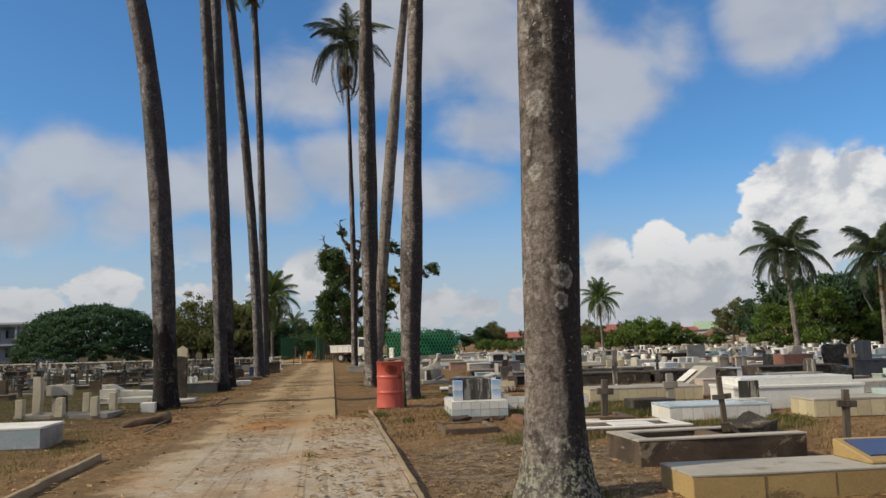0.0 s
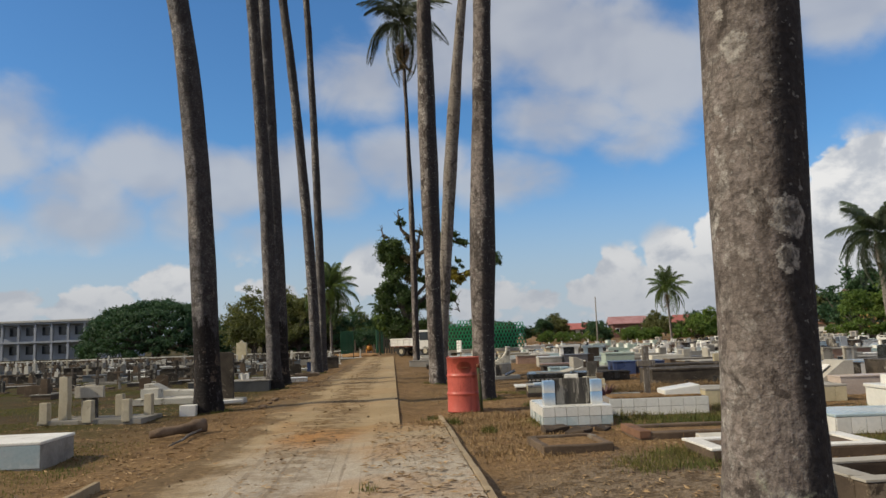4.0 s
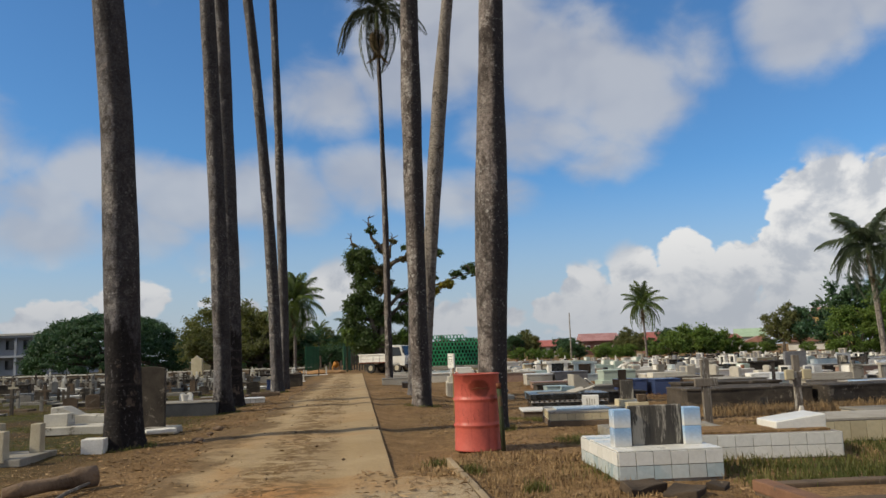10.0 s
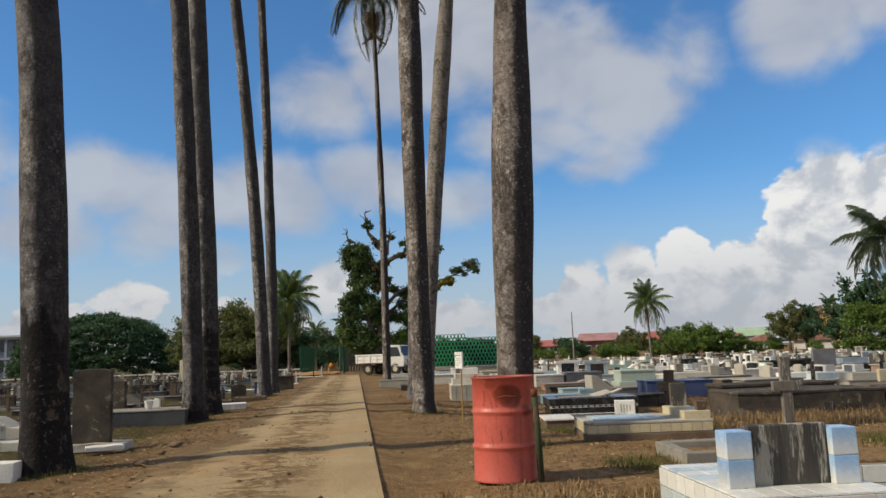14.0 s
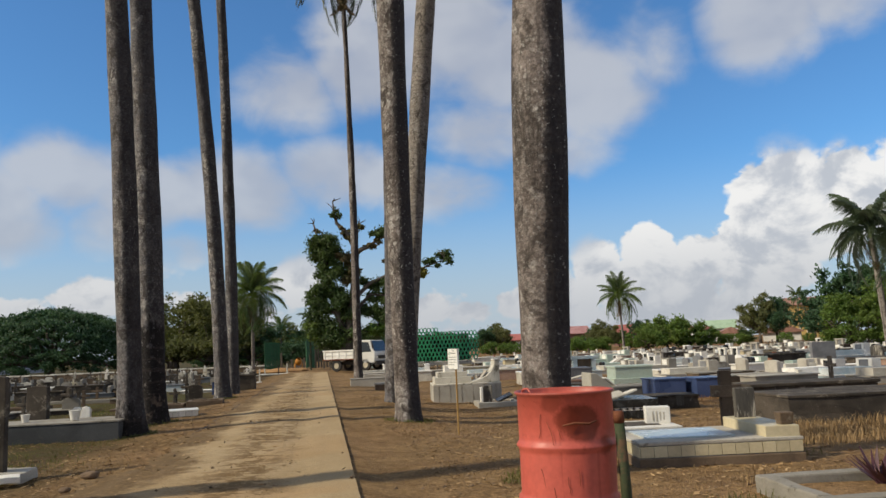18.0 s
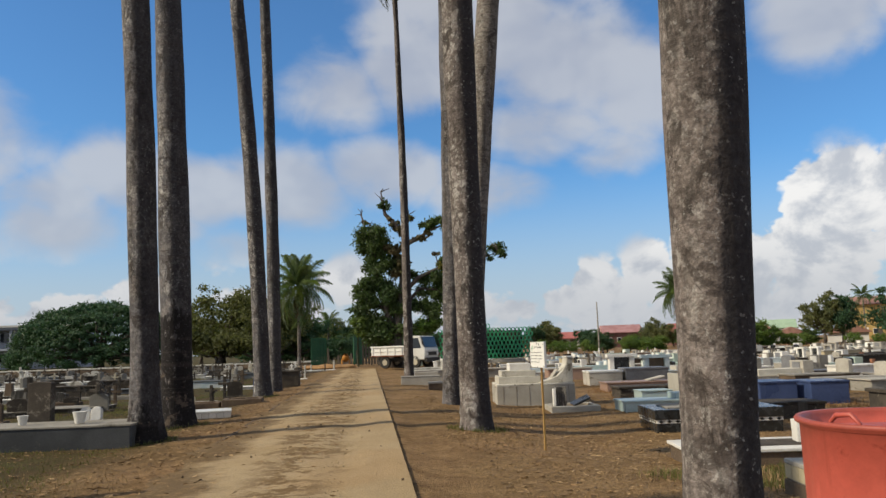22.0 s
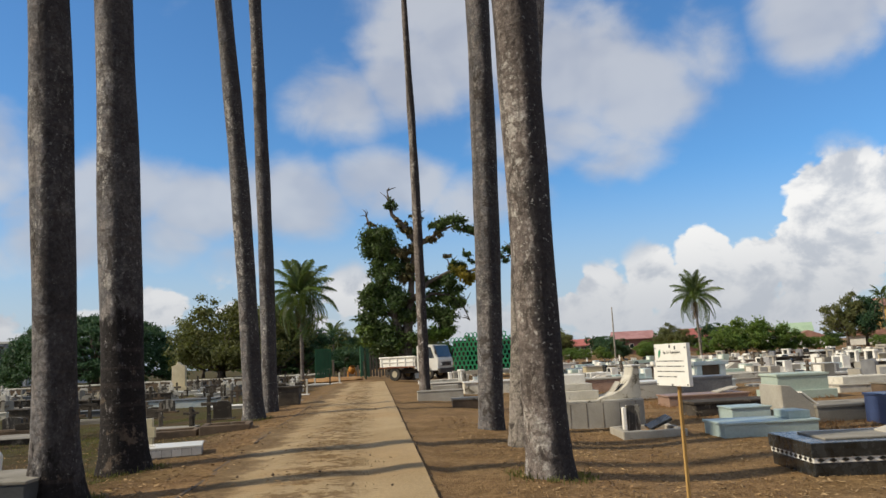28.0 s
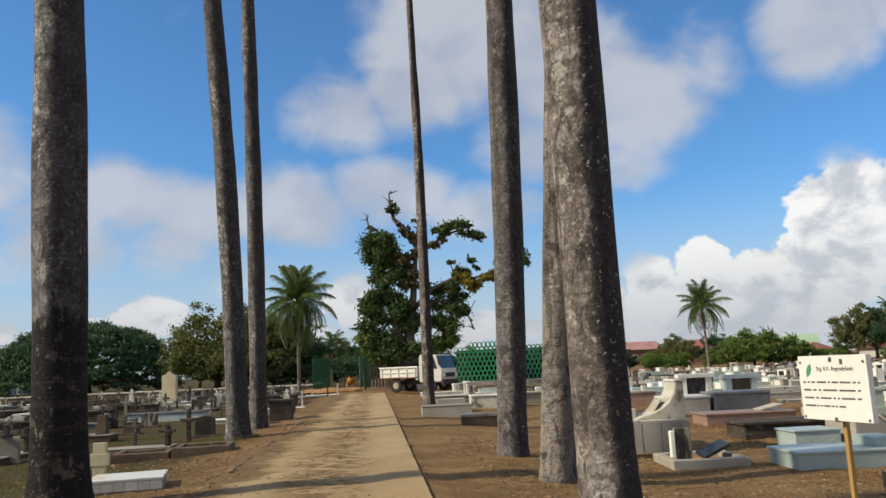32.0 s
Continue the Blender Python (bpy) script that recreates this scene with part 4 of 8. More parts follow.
def build_ground():
    us = steps([(-2500, -300, 4), (-300, -60, 8), (-60, -16, 22), (-16, 14, 150), (14, 60, 24), (60, 300, 8), (300, 2500, 4)])
    vs = steps([(-400, -20, 6), (-20, 2, 22), (2, 48, 210), (48, 120, 30), (120, 400, 8), (400, 4000, 5)])
    verts, faces = [], []
    for v in vs:
        for u in us:
            x, y = uv(u, v)
            verts.append((x, y, ground_z(x, y)))
    n = len(us)
    for j in range(len(vs) - 1):
        for i in range(n - 1):
            a = j * n + i
            faces.append((a, a + 1, a + n + 1, a + n))
    ob = new("ground", mesh_of(verts, faces, "ground", True))
    tagged(ob, "dry brown earth with straw, fallen leaves and thin grass", "ground", kind="structure")


def strip(name, u0, u1, v0, v1, nu, nv, material, height, edge, label):
    """A sheet along the road with worn edges and wheel ruts."""
    verts, faces = [], []
    for j in range(nv + 1):
        v = v0 + (v1 - v0) * j / nv
        for i in range(nu + 1):
            k = i / nu
            wob = edge * noise.noise((v * 0.35, 3.0, u0)) + 0.4 * edge * noise.noise((v * 1.6, 9.0, u0))
            u = u0 + (u1 - u0) * k + wob * (1 - k)
            x, y = uv(u, v)
            rut = -0.018 * (math.exp(-((k - 0.22) / 0.10) ** 2) + math.exp(-((k - 0.76) / 0.10) ** 2)) if name == "road" else 0
            rough = 0.014 * noise.noise((x * 1.3, y * 1.3, 7)) + 0.008 * noise.noise((x * 5, y * 5, 2))
            brim = -0.055 * max(0.0, 1 - k / 0.16) if name == "road" else -0.03 * max(0.0, 1 - k / 0.35)
            if name == "pavement":                    # it peters out in the sand
                brim -= 0.06 * max(0.0, (v - v1 + 1.3 + 0.8 * noise.noise((u * 2.5, v * 0.7, 5.0))) / 1.3)
            verts.append((x, y, height + rut + rough + brim))
    n = nu + 1
    for j in range(nv):
        for i in range(nu):
            a = j * n + i
            faces.append((a, a + 1, a + n + 1, a + n))
    ob = new(name, mesh_of(verts, faces, material, True))
    return tagged(ob, label, "road", kind="structure")


build_ground()
strip("road", -2.70, -0.06, -12, 62, 34, 420, "road", 0.022, 0.42, "sandy brown dirt track with pale wheel ruts")
strip("pavement", -0.45, 0.56, -12, 14.6, 16, 200, "road", 0.029, 0.25, "pale broken concrete strip strewn with dead leaves")


def build_kerbs():
    """Low concrete edging, stone by stone."""
    kerb = thing("kerb_right", "low stained concrete edging stones along the track", "kerb", kind="structure")
    meshes = [finish(block(0.065, 0.985, 0.15, 0.012, worn=0.007, seed=k), "kerb") for k in range(4)]
    old = [finish(block(0.05, 0.96, 0.15, 0.012, worn=0.012, seed=k + 9), "cement_brown") for k in range(4)]
    pale = [finish(block(0.06, 0.98, 0.15, 0.012, worn=0.010, seed=k + 21), "kerb") for k in range(4)]
    k = 0
    for u, v0, v1 in ((0.6, -2, 14.2), (-0.02, 14.9, 62)):
        v = v0
        while v < v1:
            x, y = uv(u + random.uniform(-0.012, 0.012), v + 0.5)
            part("kerbstone", meshes[k % 4], kerb, at=pose(x, y, (-0.118 if v1 < 20 else -0.176) + random.uniform(-0.008, 0.008), 0, 0, BEND + random.uniform(-0.6, 0.6)))
            v, k = v + 1.0, k + 1
    left = thing("kerb_left", "broken concrete edging half sunk in earth beside the track", "kerb", kind="structure")
    v = 4.0
    while v < 46:
        if (v < 10 or v > 22) and (v < 10 or random.random() < 0.9):
            x, y = uv((-2.86 if v < 11 else -2.45) + (0.05 if v < 11 else 0.06) * noise.noise((v * 0.35, 3.0, -2.70)) + random.uniform(-0.02, 0.02), v + 0.5)
            part("kerbstone", (pale if v < 11 else old)[k % 4], left, at=pose(x, y, (-0.092 if v < 11 else -0.155) + random.uniform(-0.010, 0.010), 0, random.uniform(-4, 4), BEND + random.uniform(-2, 2)))
        v, k = v + 1.0, k + 1


build_kerbs()

# ---- palms ----
def frond_mesh(length, droop, seed, leaflets=64, material="frond", width=0.06, hang=0.55):
    """One feather leaf along +x: a bent rib with leaflets on both sides."""
    rnd = random.Random(seed)
    verts, faces = [], []

    def quad(a, b, c, d):
        n = len(verts)
        verts.extend((a, b, c, d))
        faces.append((n, n + 1, n + 2, n + 3))

    def rib(s):
        return Vector((length * (s - 0.20 * droop * s * s), 0, length * (0.34 * s - (0.34 + 0.75 * droop) * s * s)))
    old = None
    for i in range(11):
        s = i / 10
        p, w = rib(s), 0.045 * (1 - 0.85 * s)
        ring = [p + Vector((0, -w, 0)), p + Vector((0, 0, w)), p + Vector((0, w, 0)), p + Vector((0, 0, -w))]
        if old:
            for k in range(4):
                quad(old[k], old[(k + 1) % 4], ring[(k + 1) % 4], ring[k])
        old = ring
    for i in range(leaflets):
        s = 0.14 + 0.85 * i / leaflets
        p = rib(s)
        reach = length * 0.24 * (math.sin(math.pi * min(1, s * 0.9 + 0.12)) ** 0.6) * rnd.uniform(0.8, 1.1)
        for side in (-1, 1):
            way = Vector((0.55 + rnd.uniform(-0.1, 0.1), side * rnd.uniform(0.75, 1.0), rnd.uniform(-0.05, 0.35))).normalized()
            mid = p + way * reach * 0.55
            tip = p + way * reach * 0.9 + Vector((0, 0, -hang * reach * rnd.uniform(0.6, 1.3)))
            across = Vector((width * length * 0.25, 0, 0.02))
            quad(p - across * 0.5, p + across * 0.5, mid + across * 0.6, mid - across * 0.6)
            n = len(verts)
            verts.extend((mid - across * 0.6, mid + across * 0.6, tip))
            faces.append((n, n + 1, n + 2))
    return mesh_of(verts, faces, material)


FRONDS = [frond_mesh(3.6, (0.12, 0.32, 0.62, 1.05)[k], 10 + k, 84, width=0.04, hang=0.8) for k in range(4)]
ARCHED = [frond_mesh(3.6, (0.25, 0.5, 0.8, 1.1)[k], 60 + k, 84, material="frond_grey", width=0.05, hang=1.0) for k in range(4)]
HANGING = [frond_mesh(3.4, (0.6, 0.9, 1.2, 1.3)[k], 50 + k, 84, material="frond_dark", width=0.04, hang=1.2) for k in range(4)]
DRY_FROND = frond_mesh(3.0, 1.1, 30, material="frond_dry")


def trunk_bm(height, lean, curve, r0, bulge, bulge_z, bulge_w, top, flare, sides=28, step=0.22):
    """A palm's trunk: a leaning, bending axis, a swollen middle, a flared foot and faint rings."""
    points, radii = [], []
    z = -0.25
    while z < height + 0.01:
        k = max(z, 0)
        wobble = 0.006 * math.sin(z * 29)
        points.append((lean[0] * k + curve[0] * k * k + curve[1] * k ** 3, lean[1] * k, z))
        r = r0 + (top - r0) * (k / height) ** 1.2 + bulge * math.exp(-((k - bulge_z) / bulge_w) ** 2) + flare * math.exp(-max(z, -0.1) / 0.28)
        radii.append(r + wobble * 0.6)
        z += step * 0.5 if z < 1.0 else step
    bm = tube(points, radii, sides)
    for k, v in enumerate(bm.verts):
        axis = points[k // sides]
        a = math.atan2(v.co.y - axis[1], v.co.x - axis[0])
        n = noise.noise((math.cos(a) * 1.2, math.sin(a) * 1.2, v.co.z * 0.7 + height))
        foot = math.exp(-max(v.co.z, 0) / 0.3)
        v.co.x += (0.022 + 0.10 * foot * flare * 4) * n * math.cos(a)
        v.co.y += (0.022 + 0.10 * foot * flare * 4) * n * math.sin(a)
    return bm, Vector(points[-1]), radii[-1]


def royal_palm(x, y, height, lean, curve, r0, bulge, bulge_z, bulge_w, top, flare, bark, label, fronds=13, dry=2, size=1.0, group="avenue palms", shaft=1.5, fall=112, leaves=None):
    palm = thing("palm_tree", label, "palm tree", x, y, ground_z(x, y), 0, group)
    bm, end, r = trunk_bm(height, lean, curve, r0, bulge, bulge_z, bulge_w, top, flare)
    part("trunk", bm, palm, material=bark, smooth=True)
    part("crownshaft", lathe([(r, 0), (r * 1.25, 0.2 * shaft), (r * 1.05, 0.6 * shaft), (r * 0.6, shaft), (0.02, shaft * 1.1)], 16), palm, at=pose(*end), material="crownshaft", smooth=True)
    rnd = random.Random(int(x * 100 + y * 10))
    for k in range(fronds):
        lift = (66 if fall < 120 else 84) - fall * k / fronds
        mesh = (leaves or FRONDS)[min(3, int(4 * k / fronds))]
        turn = pose(end.x, end.y, end.z + shaft * 0.95, 0, 0, k * 137.5 + rnd.uniform(-12, 12)) @ pose(0, 0, 0, rnd.uniform(-15, 15), -lift, 0)
        ob = part("frond", mesh, palm)
        ob.matrix_basis = turn @ Matrix.Scale(size * rnd.uniform(0.85, 1.1), 4)
    for k in range(dry):
        ob = part("dry_frond", DRY_FROND, palm, "hanging dead brown frond")
        ob.matrix_basis = pose(end.x, end.y, end.z + 0.1, 0, 0, rnd.uniform(0, 360)) @ pose(0, 0, 0, 0, 62, 0) @ Matrix.Scale(size * 0.75, 4)
    return palm


dark_bark = "tall royal palm with dark lichen-stained bark beside the dirt track"
grey_bark = "tall royal palm with grey bark and pale lichen crusts"
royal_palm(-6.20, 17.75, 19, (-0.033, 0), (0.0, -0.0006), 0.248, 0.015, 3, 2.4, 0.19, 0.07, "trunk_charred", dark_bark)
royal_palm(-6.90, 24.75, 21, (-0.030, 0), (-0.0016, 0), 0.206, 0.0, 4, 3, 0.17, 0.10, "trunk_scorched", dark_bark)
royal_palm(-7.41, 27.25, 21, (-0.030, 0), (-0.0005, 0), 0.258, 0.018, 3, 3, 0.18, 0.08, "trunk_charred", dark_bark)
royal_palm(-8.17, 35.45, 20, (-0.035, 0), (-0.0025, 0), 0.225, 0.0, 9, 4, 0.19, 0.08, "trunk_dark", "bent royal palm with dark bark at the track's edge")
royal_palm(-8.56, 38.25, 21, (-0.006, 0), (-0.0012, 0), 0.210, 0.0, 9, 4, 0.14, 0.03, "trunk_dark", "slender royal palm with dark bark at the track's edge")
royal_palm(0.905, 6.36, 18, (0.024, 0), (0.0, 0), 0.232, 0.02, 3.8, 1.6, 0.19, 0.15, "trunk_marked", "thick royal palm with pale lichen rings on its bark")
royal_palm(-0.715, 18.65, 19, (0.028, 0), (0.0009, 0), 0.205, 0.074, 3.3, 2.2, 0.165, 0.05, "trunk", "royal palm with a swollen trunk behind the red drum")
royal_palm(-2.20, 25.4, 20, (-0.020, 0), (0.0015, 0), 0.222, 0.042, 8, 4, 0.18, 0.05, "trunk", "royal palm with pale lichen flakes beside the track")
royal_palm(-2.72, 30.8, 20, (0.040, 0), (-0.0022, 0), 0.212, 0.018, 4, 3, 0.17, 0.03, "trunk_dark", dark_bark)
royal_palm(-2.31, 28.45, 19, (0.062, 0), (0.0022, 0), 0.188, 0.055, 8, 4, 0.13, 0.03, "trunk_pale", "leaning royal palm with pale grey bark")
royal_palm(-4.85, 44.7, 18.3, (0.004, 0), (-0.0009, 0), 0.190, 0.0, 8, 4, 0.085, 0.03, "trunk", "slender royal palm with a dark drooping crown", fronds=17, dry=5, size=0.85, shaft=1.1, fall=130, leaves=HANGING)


def far_palm(x, y, height, r, size, label, lean=0.0, fronds=16, dry=2, fall=112, leaves=None):
    royal_palm(x, y, height, (lean, 0), (0, 0), r, 0, 3, 2, r * 0.75, 0.05, "trunk_pale", label, fronds=fronds, dry=dry, size=size, group="distant palms", shaft=0.5, fall=fall, leaves=leaves)


far_palm(-14.8, 69.0, 5.5, 0.13, 0.78, "bushy palm with drooping fronds beyond the graves", fronds=38, dry=5, fall=150)
far_palm(24.1, 114.0, 6.9, 0.16, 1.0, "green coconut palm in front of the houses", -0.03, fronds=28, dry=3, fall=128)
far_palm(29.2, 63.0, 7.8, 0.22, 1.05, "royal palm with an arched crown beside the trees", -0.05, fronds=24, fall=112, leaves=ARCHED)
far_palm(35.9, 62.0, 7.1, 0.22, 1.1, "royal palm with an arched crown among the trees", 0.0, fronds=24, fall=112, leaves=ARCHED)


# ---- broadleaf trees ----
def leaf_cloud(centres, count, leaf, material, seed, flat=0.8, split=5):
    """Many small bent leaves round the ends of the limbs: (x, y, z, radius) each."""
    rnd = np.random.default_rng(seed)
    c = np.array(centres, float)
    if split > 1:                                     # ragged clumps
        c = np.repeat(c, split, axis=0)
        c[:, :3] += rnd.normal(size=(len(c), 3)) * c[:, 3:4] * np.array([0.5, 0.5, 0.36])
        c[:, 3] *= rnd.uniform(0.4, 0.9, len(c))
    pick = rnd.choice(len(c), count, p=(c[:, 3] ** 2) / (c[:, 3] ** 2).sum())
    way = rnd.normal(size=(count, 3))
    way /= np.linalg.norm(way, axis=1)[:, None]
    dist = c[pick, 3] * np.abs(rnd.normal(0.62, 0.30, count))
    mid = c[pick, :3] + way * dist[:, None] * np.array([1, 1, flat])
    a = rnd.normal(size=(count, 3))
    a /= np.linalg.norm(a, axis=1)[:, None]
    b = np.cross(a, way + 0.3 * rnd.normal(size=(count, 3)))
    b /= np.linalg.norm(b, axis=1)[:, None] + 1e-6
    s = leaf * rnd.uniform(0.6, 1.4, count)[:, None]
    a, b = a * s, b * s * 0.55
    fold = np.cross(a, b) / (np.linalg.norm(b, axis=1)[:, None] + 1e-6) * 0.35
    verts = np.stack([mid - a, mid + b + fold, mid + a, mid - b + fold], axis=1).reshape(-1, 3)
    n = np.arange(count) * 4
    faces = np.concatenate([np.stack([n, n + 1, n + 2], 1), np.stack([n, n + 2, n + 3], 1)])
    return mesh_of(verts.tolist(), faces.tolist(), material)


def tree_meshes(height, spread, seed, material, count, leaf, trunk=0.3, fork=0.35, clumps=26, flat=0.7, umbrella=False):
    """A trunk with limbs, and a crown of leaves round their ends."""
    rnd = random.Random(seed)
    bm = tube([(0, 0, -0.2), (0.05, 0.02, height * fork * 0.5), (0, 0.05, height * fork)], [trunk * 1.25, trunk, trunk * 0.85], 9)
    centres = []
    for k in range(clumps):
        a = k * 2.4 + rnd.uniform(-0.3, 0.3)
        reach = spread * math.sqrt(rnd.uniform(0.03, 1.0)) * 0.82
        edge = reach / spread
        if umbrella:
            z = height * (0.90 - 0.58 * edge ** 2.2) + rnd.uniform(-0.06, 0.05) * height
            if rnd.random() < 0.5:
                z -= height * rnd.uniform(0.15, 0.5)
        else:
            z = height * (fork + (0.92 - fork) * rnd.uniform(0.05, 1) * math.sqrt(max(0.05, 1 - edge ** 2.2)))
        tip = Vector((reach * math.cos(a), reach * math.sin(a), z))
        centres.append((*tip, spread * (rnd.uniform(0.12, 0.22) if umbrella else rnd.uniform(0.18, 0.33))))
        if k % 2 == 0:
            start = Vector((0, 0, height * fork * rnd.uniform(0.75, 1)))
            mid = start.lerp(tip, 0.5) + Vector((0, 0, -0.06 * height + rnd.uniform(-0.3, 0.3)))
            join(bm, tube([start, mid, tip], [trunk * 0.5, trunk * 0.3, trunk * 0.1], 6))
    return finish(bm, "bark", True), leaf_cloud(centres, count, leaf, material, seed, flat, 2 if umbrella else 5)


def tree(meshes, x, y, label, yaw=0.0, scale=1.0, category="tree", name="tree", group="", squash=1.0):
    ob = thing(name, label, category, x, y, min(0, ground_z(x, y)), yaw, group)
    for n, me in zip(("trunk", "crown"), meshes):
        p = part(n, me, ob)
        p.matrix_basis = Matrix.Diagonal((scale, scale, scale * squash, 1))
    return ob


def dome_meshes(height, spread, seed, material, count, leaf):
    """A low wide tree: one smooth dome of leaf clumps over a short forked trunk."""
    rnd = random.Random(seed)
    bm = tube([(0, 0, -0.2), (0.1, 0, 0.9), (0, 0.1, 1.7)], [0.7, 0.5, 0.45], 10)
    centres = []
    for k in range(230):
        a, up = k * 2.39996, (k + 0.5) / 230
        ring = math.sqrt(1 - up ** 2.0)
        out = spread * ring * (0.93 + 0.08 * noise.noise((math.cos(a) * 2, math.sin(a) * 2, up * 4)))
        z = 0.7 + (height - 1.1) * up ** 0.9 + 0.6 * noise.noise((math.cos(a) * 3, math.sin(a) * 3, up * 7))
        centres.append((out * math.cos(a), out * math.sin(a), z, rnd.uniform(0.75, 1.15)))
        if k % 12 == 0:
            join(bm, tube([(0, 0, 1.4), (out * 0.5 * math.cos(a), out * 0.5 * math.sin(a), 1.2 + 0.5 * z), centres[-1][:3]], [0.3, 0.17, 0.06], 6))
    return finish(bm, "bark", True), leaf_cloud(centres, count, leaf, material, seed, 0.55, 1)


rain = dome_meshes(7.4, 8.7, 5, "leaf_dark", 62000, 0.135)
tree(rain, -42.3, 95, "wide dark green rain tree with an umbrella crown")
round_tree = tree_meshes(8.5, 4.6, 8, "leaf_olive", 7000, 0.20, 0.3, 0.28, 34)
dark_tree = tree_meshes(9.0, 4.4, 9, "leaf_dark", 7000, 0.20, 0.3, 0.25, 34)
green_tree = tree_meshes(8.0, 4.8, 10, "leaf", 7000, 0.20, 0.3, 0.22, 34)
bush = tree_meshes(4.2, 3.4, 11, "leaf_bright", 5000, 0.16, 0.15, 0.12, 30)


def old_tree():
    """The tall broken tree: bare grey limbs, hanging tufts and ragged leaf clumps."""
    x, y = -7.6, 66.0
    ob = thing("tree", "tall ragged tree with bare limbs and tufts of epiphytes", "tree", x, y, 0)
    bm = tube([(0, 0, -0.3), (-0.05, 0, 1.0), (0.1, 0, 2.0)], [0.66, 0.5, 0.42], 12)
    stems = [([(0, 0, 1.5), (-0.3, 0.1, 3.0), (-0.6, 0, 4.2), (-1.0, 0, 5.8), (-1.3, 0, 7.6), (-1.8, 0, 9.3), (-2.1, 0, 10.4)], 0.30), ([(0.1, 0, 1.5), (0.3, 0, 3.2), (0.5, 0.1, 4.7), (0.7, 0, 6.8), (0.85, 0, 8.4), (0.9, 0, 8.9)], 0.34),
             ([(0.9, 0, 8.7), (0.2, 0, 9.7), (-0.45, 0, 10.4), (-0.6, 0, 11.2), (-0.7, 0, 12.0)], 0.22), ([(0.85, 0, 8.2), (1.4, 0, 8.5), (2.0, 0, 8.7), (2.4, 0, 9.1), (3.5, 0, 9.5), (4.9, 0, 8.7)], 0.20), ([(0.4, 0, 3.6), (1.2, 0.2, 4.6), (1.8, 0, 5.2), (2.9, 0, 5.1), (3.8, 0, 4.4), (4.2, 0, 3.4)], 0.16),
             ([(0.5, 0, 4.7), (1.7, -0.2, 5.9), (3.0, 0, 6.5), (4.4, 0, 6.5), (5.8, 0, 7.0), (7.2, 0, 7.5)], 0.17), ([(3.0, 0, 6.5), (3.05, 0, 7.0), (3.0, 0, 7.5)], 0.05), ([(0.2, 0, 2.2), (1.3, 0.3, 2.5), (2.2, 0, 2.8)], 0.12), ([(-0.2, 0, 2.4), (-1.0, 0.2, 2.9), (-1.8, 0, 3.3)], 0.14), ([(-0.5, 0, 3.8), (-1.3, 0.2, 4.3), (-2.0, 0, 4.7)], 0.12), ([(0.9, 0, 8.8), (1.0, 0, 9.6), (1.15, 0, 10.3)], 0.16),
             ([(0.1, 0, 1.6), (0.0, 0.5, 3.2), (0.1, 0.8, 4.6)], 0.22)]
    twig = random.Random(12)
    for pts, r in stems:
        join(bm, tube(pts, [r * (1 - 0.82 * i / (len(pts) - 1)) for i in range(len(pts))], 7))
        for k in range(6):                            # bare twigs near the limb's end
            p = Vector(pts[-1 - k % 2])
            q = p + Vector((twig.uniform(-0.6, 0.6), twig.uniform(-0.3, 0.3), twig.uniform(-0.1, 0.8)))
            join(bm, tube([p, p.lerp(q, 0.5) + Vector((0.08, 0, 0.04)), q], [0.045, 0.03, 0.012], 5))
    part("trunk", bm, ob, material="bark", smooth=True)
    green = [(-1.3, 0, 8.7, 1.0), (-2.0, 0, 8.1, 0.7), (-0.7, 0, 9.0, 0.75), (-0.6, 0.2, 8.2, 0.85), (-1.4, 0.2, 7.6, 0.7), (-1.8, 0, 5.7, 0.85), (-0.8, 0.2, 5.9, 1.0), (-2.0, 0, 4.7, 0.75), (-1.1, 0, 4.5, 1.1), (-0.4, 0.3, 5.1, 0.9), (-1.9, 0, 3.4, 0.95), (-0.9, 0, 2.5, 1.0), (-0.1, 0.4, 3.6, 0.9), (-1.9, 0.2, 2.3, 0.8), (0.3, 0.5, 2.6, 0.9), (-1.2, 0, 6.8, 0.7), (-0.3, 0, 6.9, 0.7),
             (2.6, 0, 6.2, 0.8), (3.3, 0, 5.3, 0.75), (2.4, 0.2, 4.8, 0.85), (2.8, 0, 3.9, 0.9), (3.6, 0, 4.6, 0.5), (2.0, 0.2, 5.5, 0.7), (1.5, 0.3, 4.0, 0.7), (1.3, 0, 6.2, 0.5), (3.0, 0, 9.75, 0.55), (3.8, 0, 9.5, 0.6), (4.6, 0, 9.1, 0.45), (2.5, 0, 9.4, 0.4), (-0.6, 0, 10.8, 0.38), (-0.5, 0, 11.3, 0.22), (4.3, 0, 7.4, 0.4), (3.7, 0, 7.0, 0.4), (7.2, 0, 7.6, 0.7), (6.3, 0, 7.3, 0.4), (0.6, 0.6, 4.4, 0.9)]
    part("crown", leaf_cloud(green, 36000, 0.105, "leaf", 41, 0.8, 5), ob)
    part("leaf_clump", leaf_cloud([(2.1, 0, 2.6, 0.7), (2.9, 0, 2.7, 0.6), (2.5, 0.3, 3.2, 0.6), (-2.2, -0.2, 3.2, 0.5), (-1.9, -0.3, 2.4, 0.5)], 3200, 0.12, "leaf_bright", 44), ob, "bright green lower leaves")
    part("leaf_clump", leaf_cloud([(3.7, 0, 6.4, 0.5), (4.4, 0, 6.1, 0.5), (3.4, 0, 6.8, 0.45), (5.0, 0, 6.5, 0.45), (5.6, 0, 6.6, 0.4)], 1500, 0.15, "leaf_yellow", 42), ob, "yellowing leaf clump")
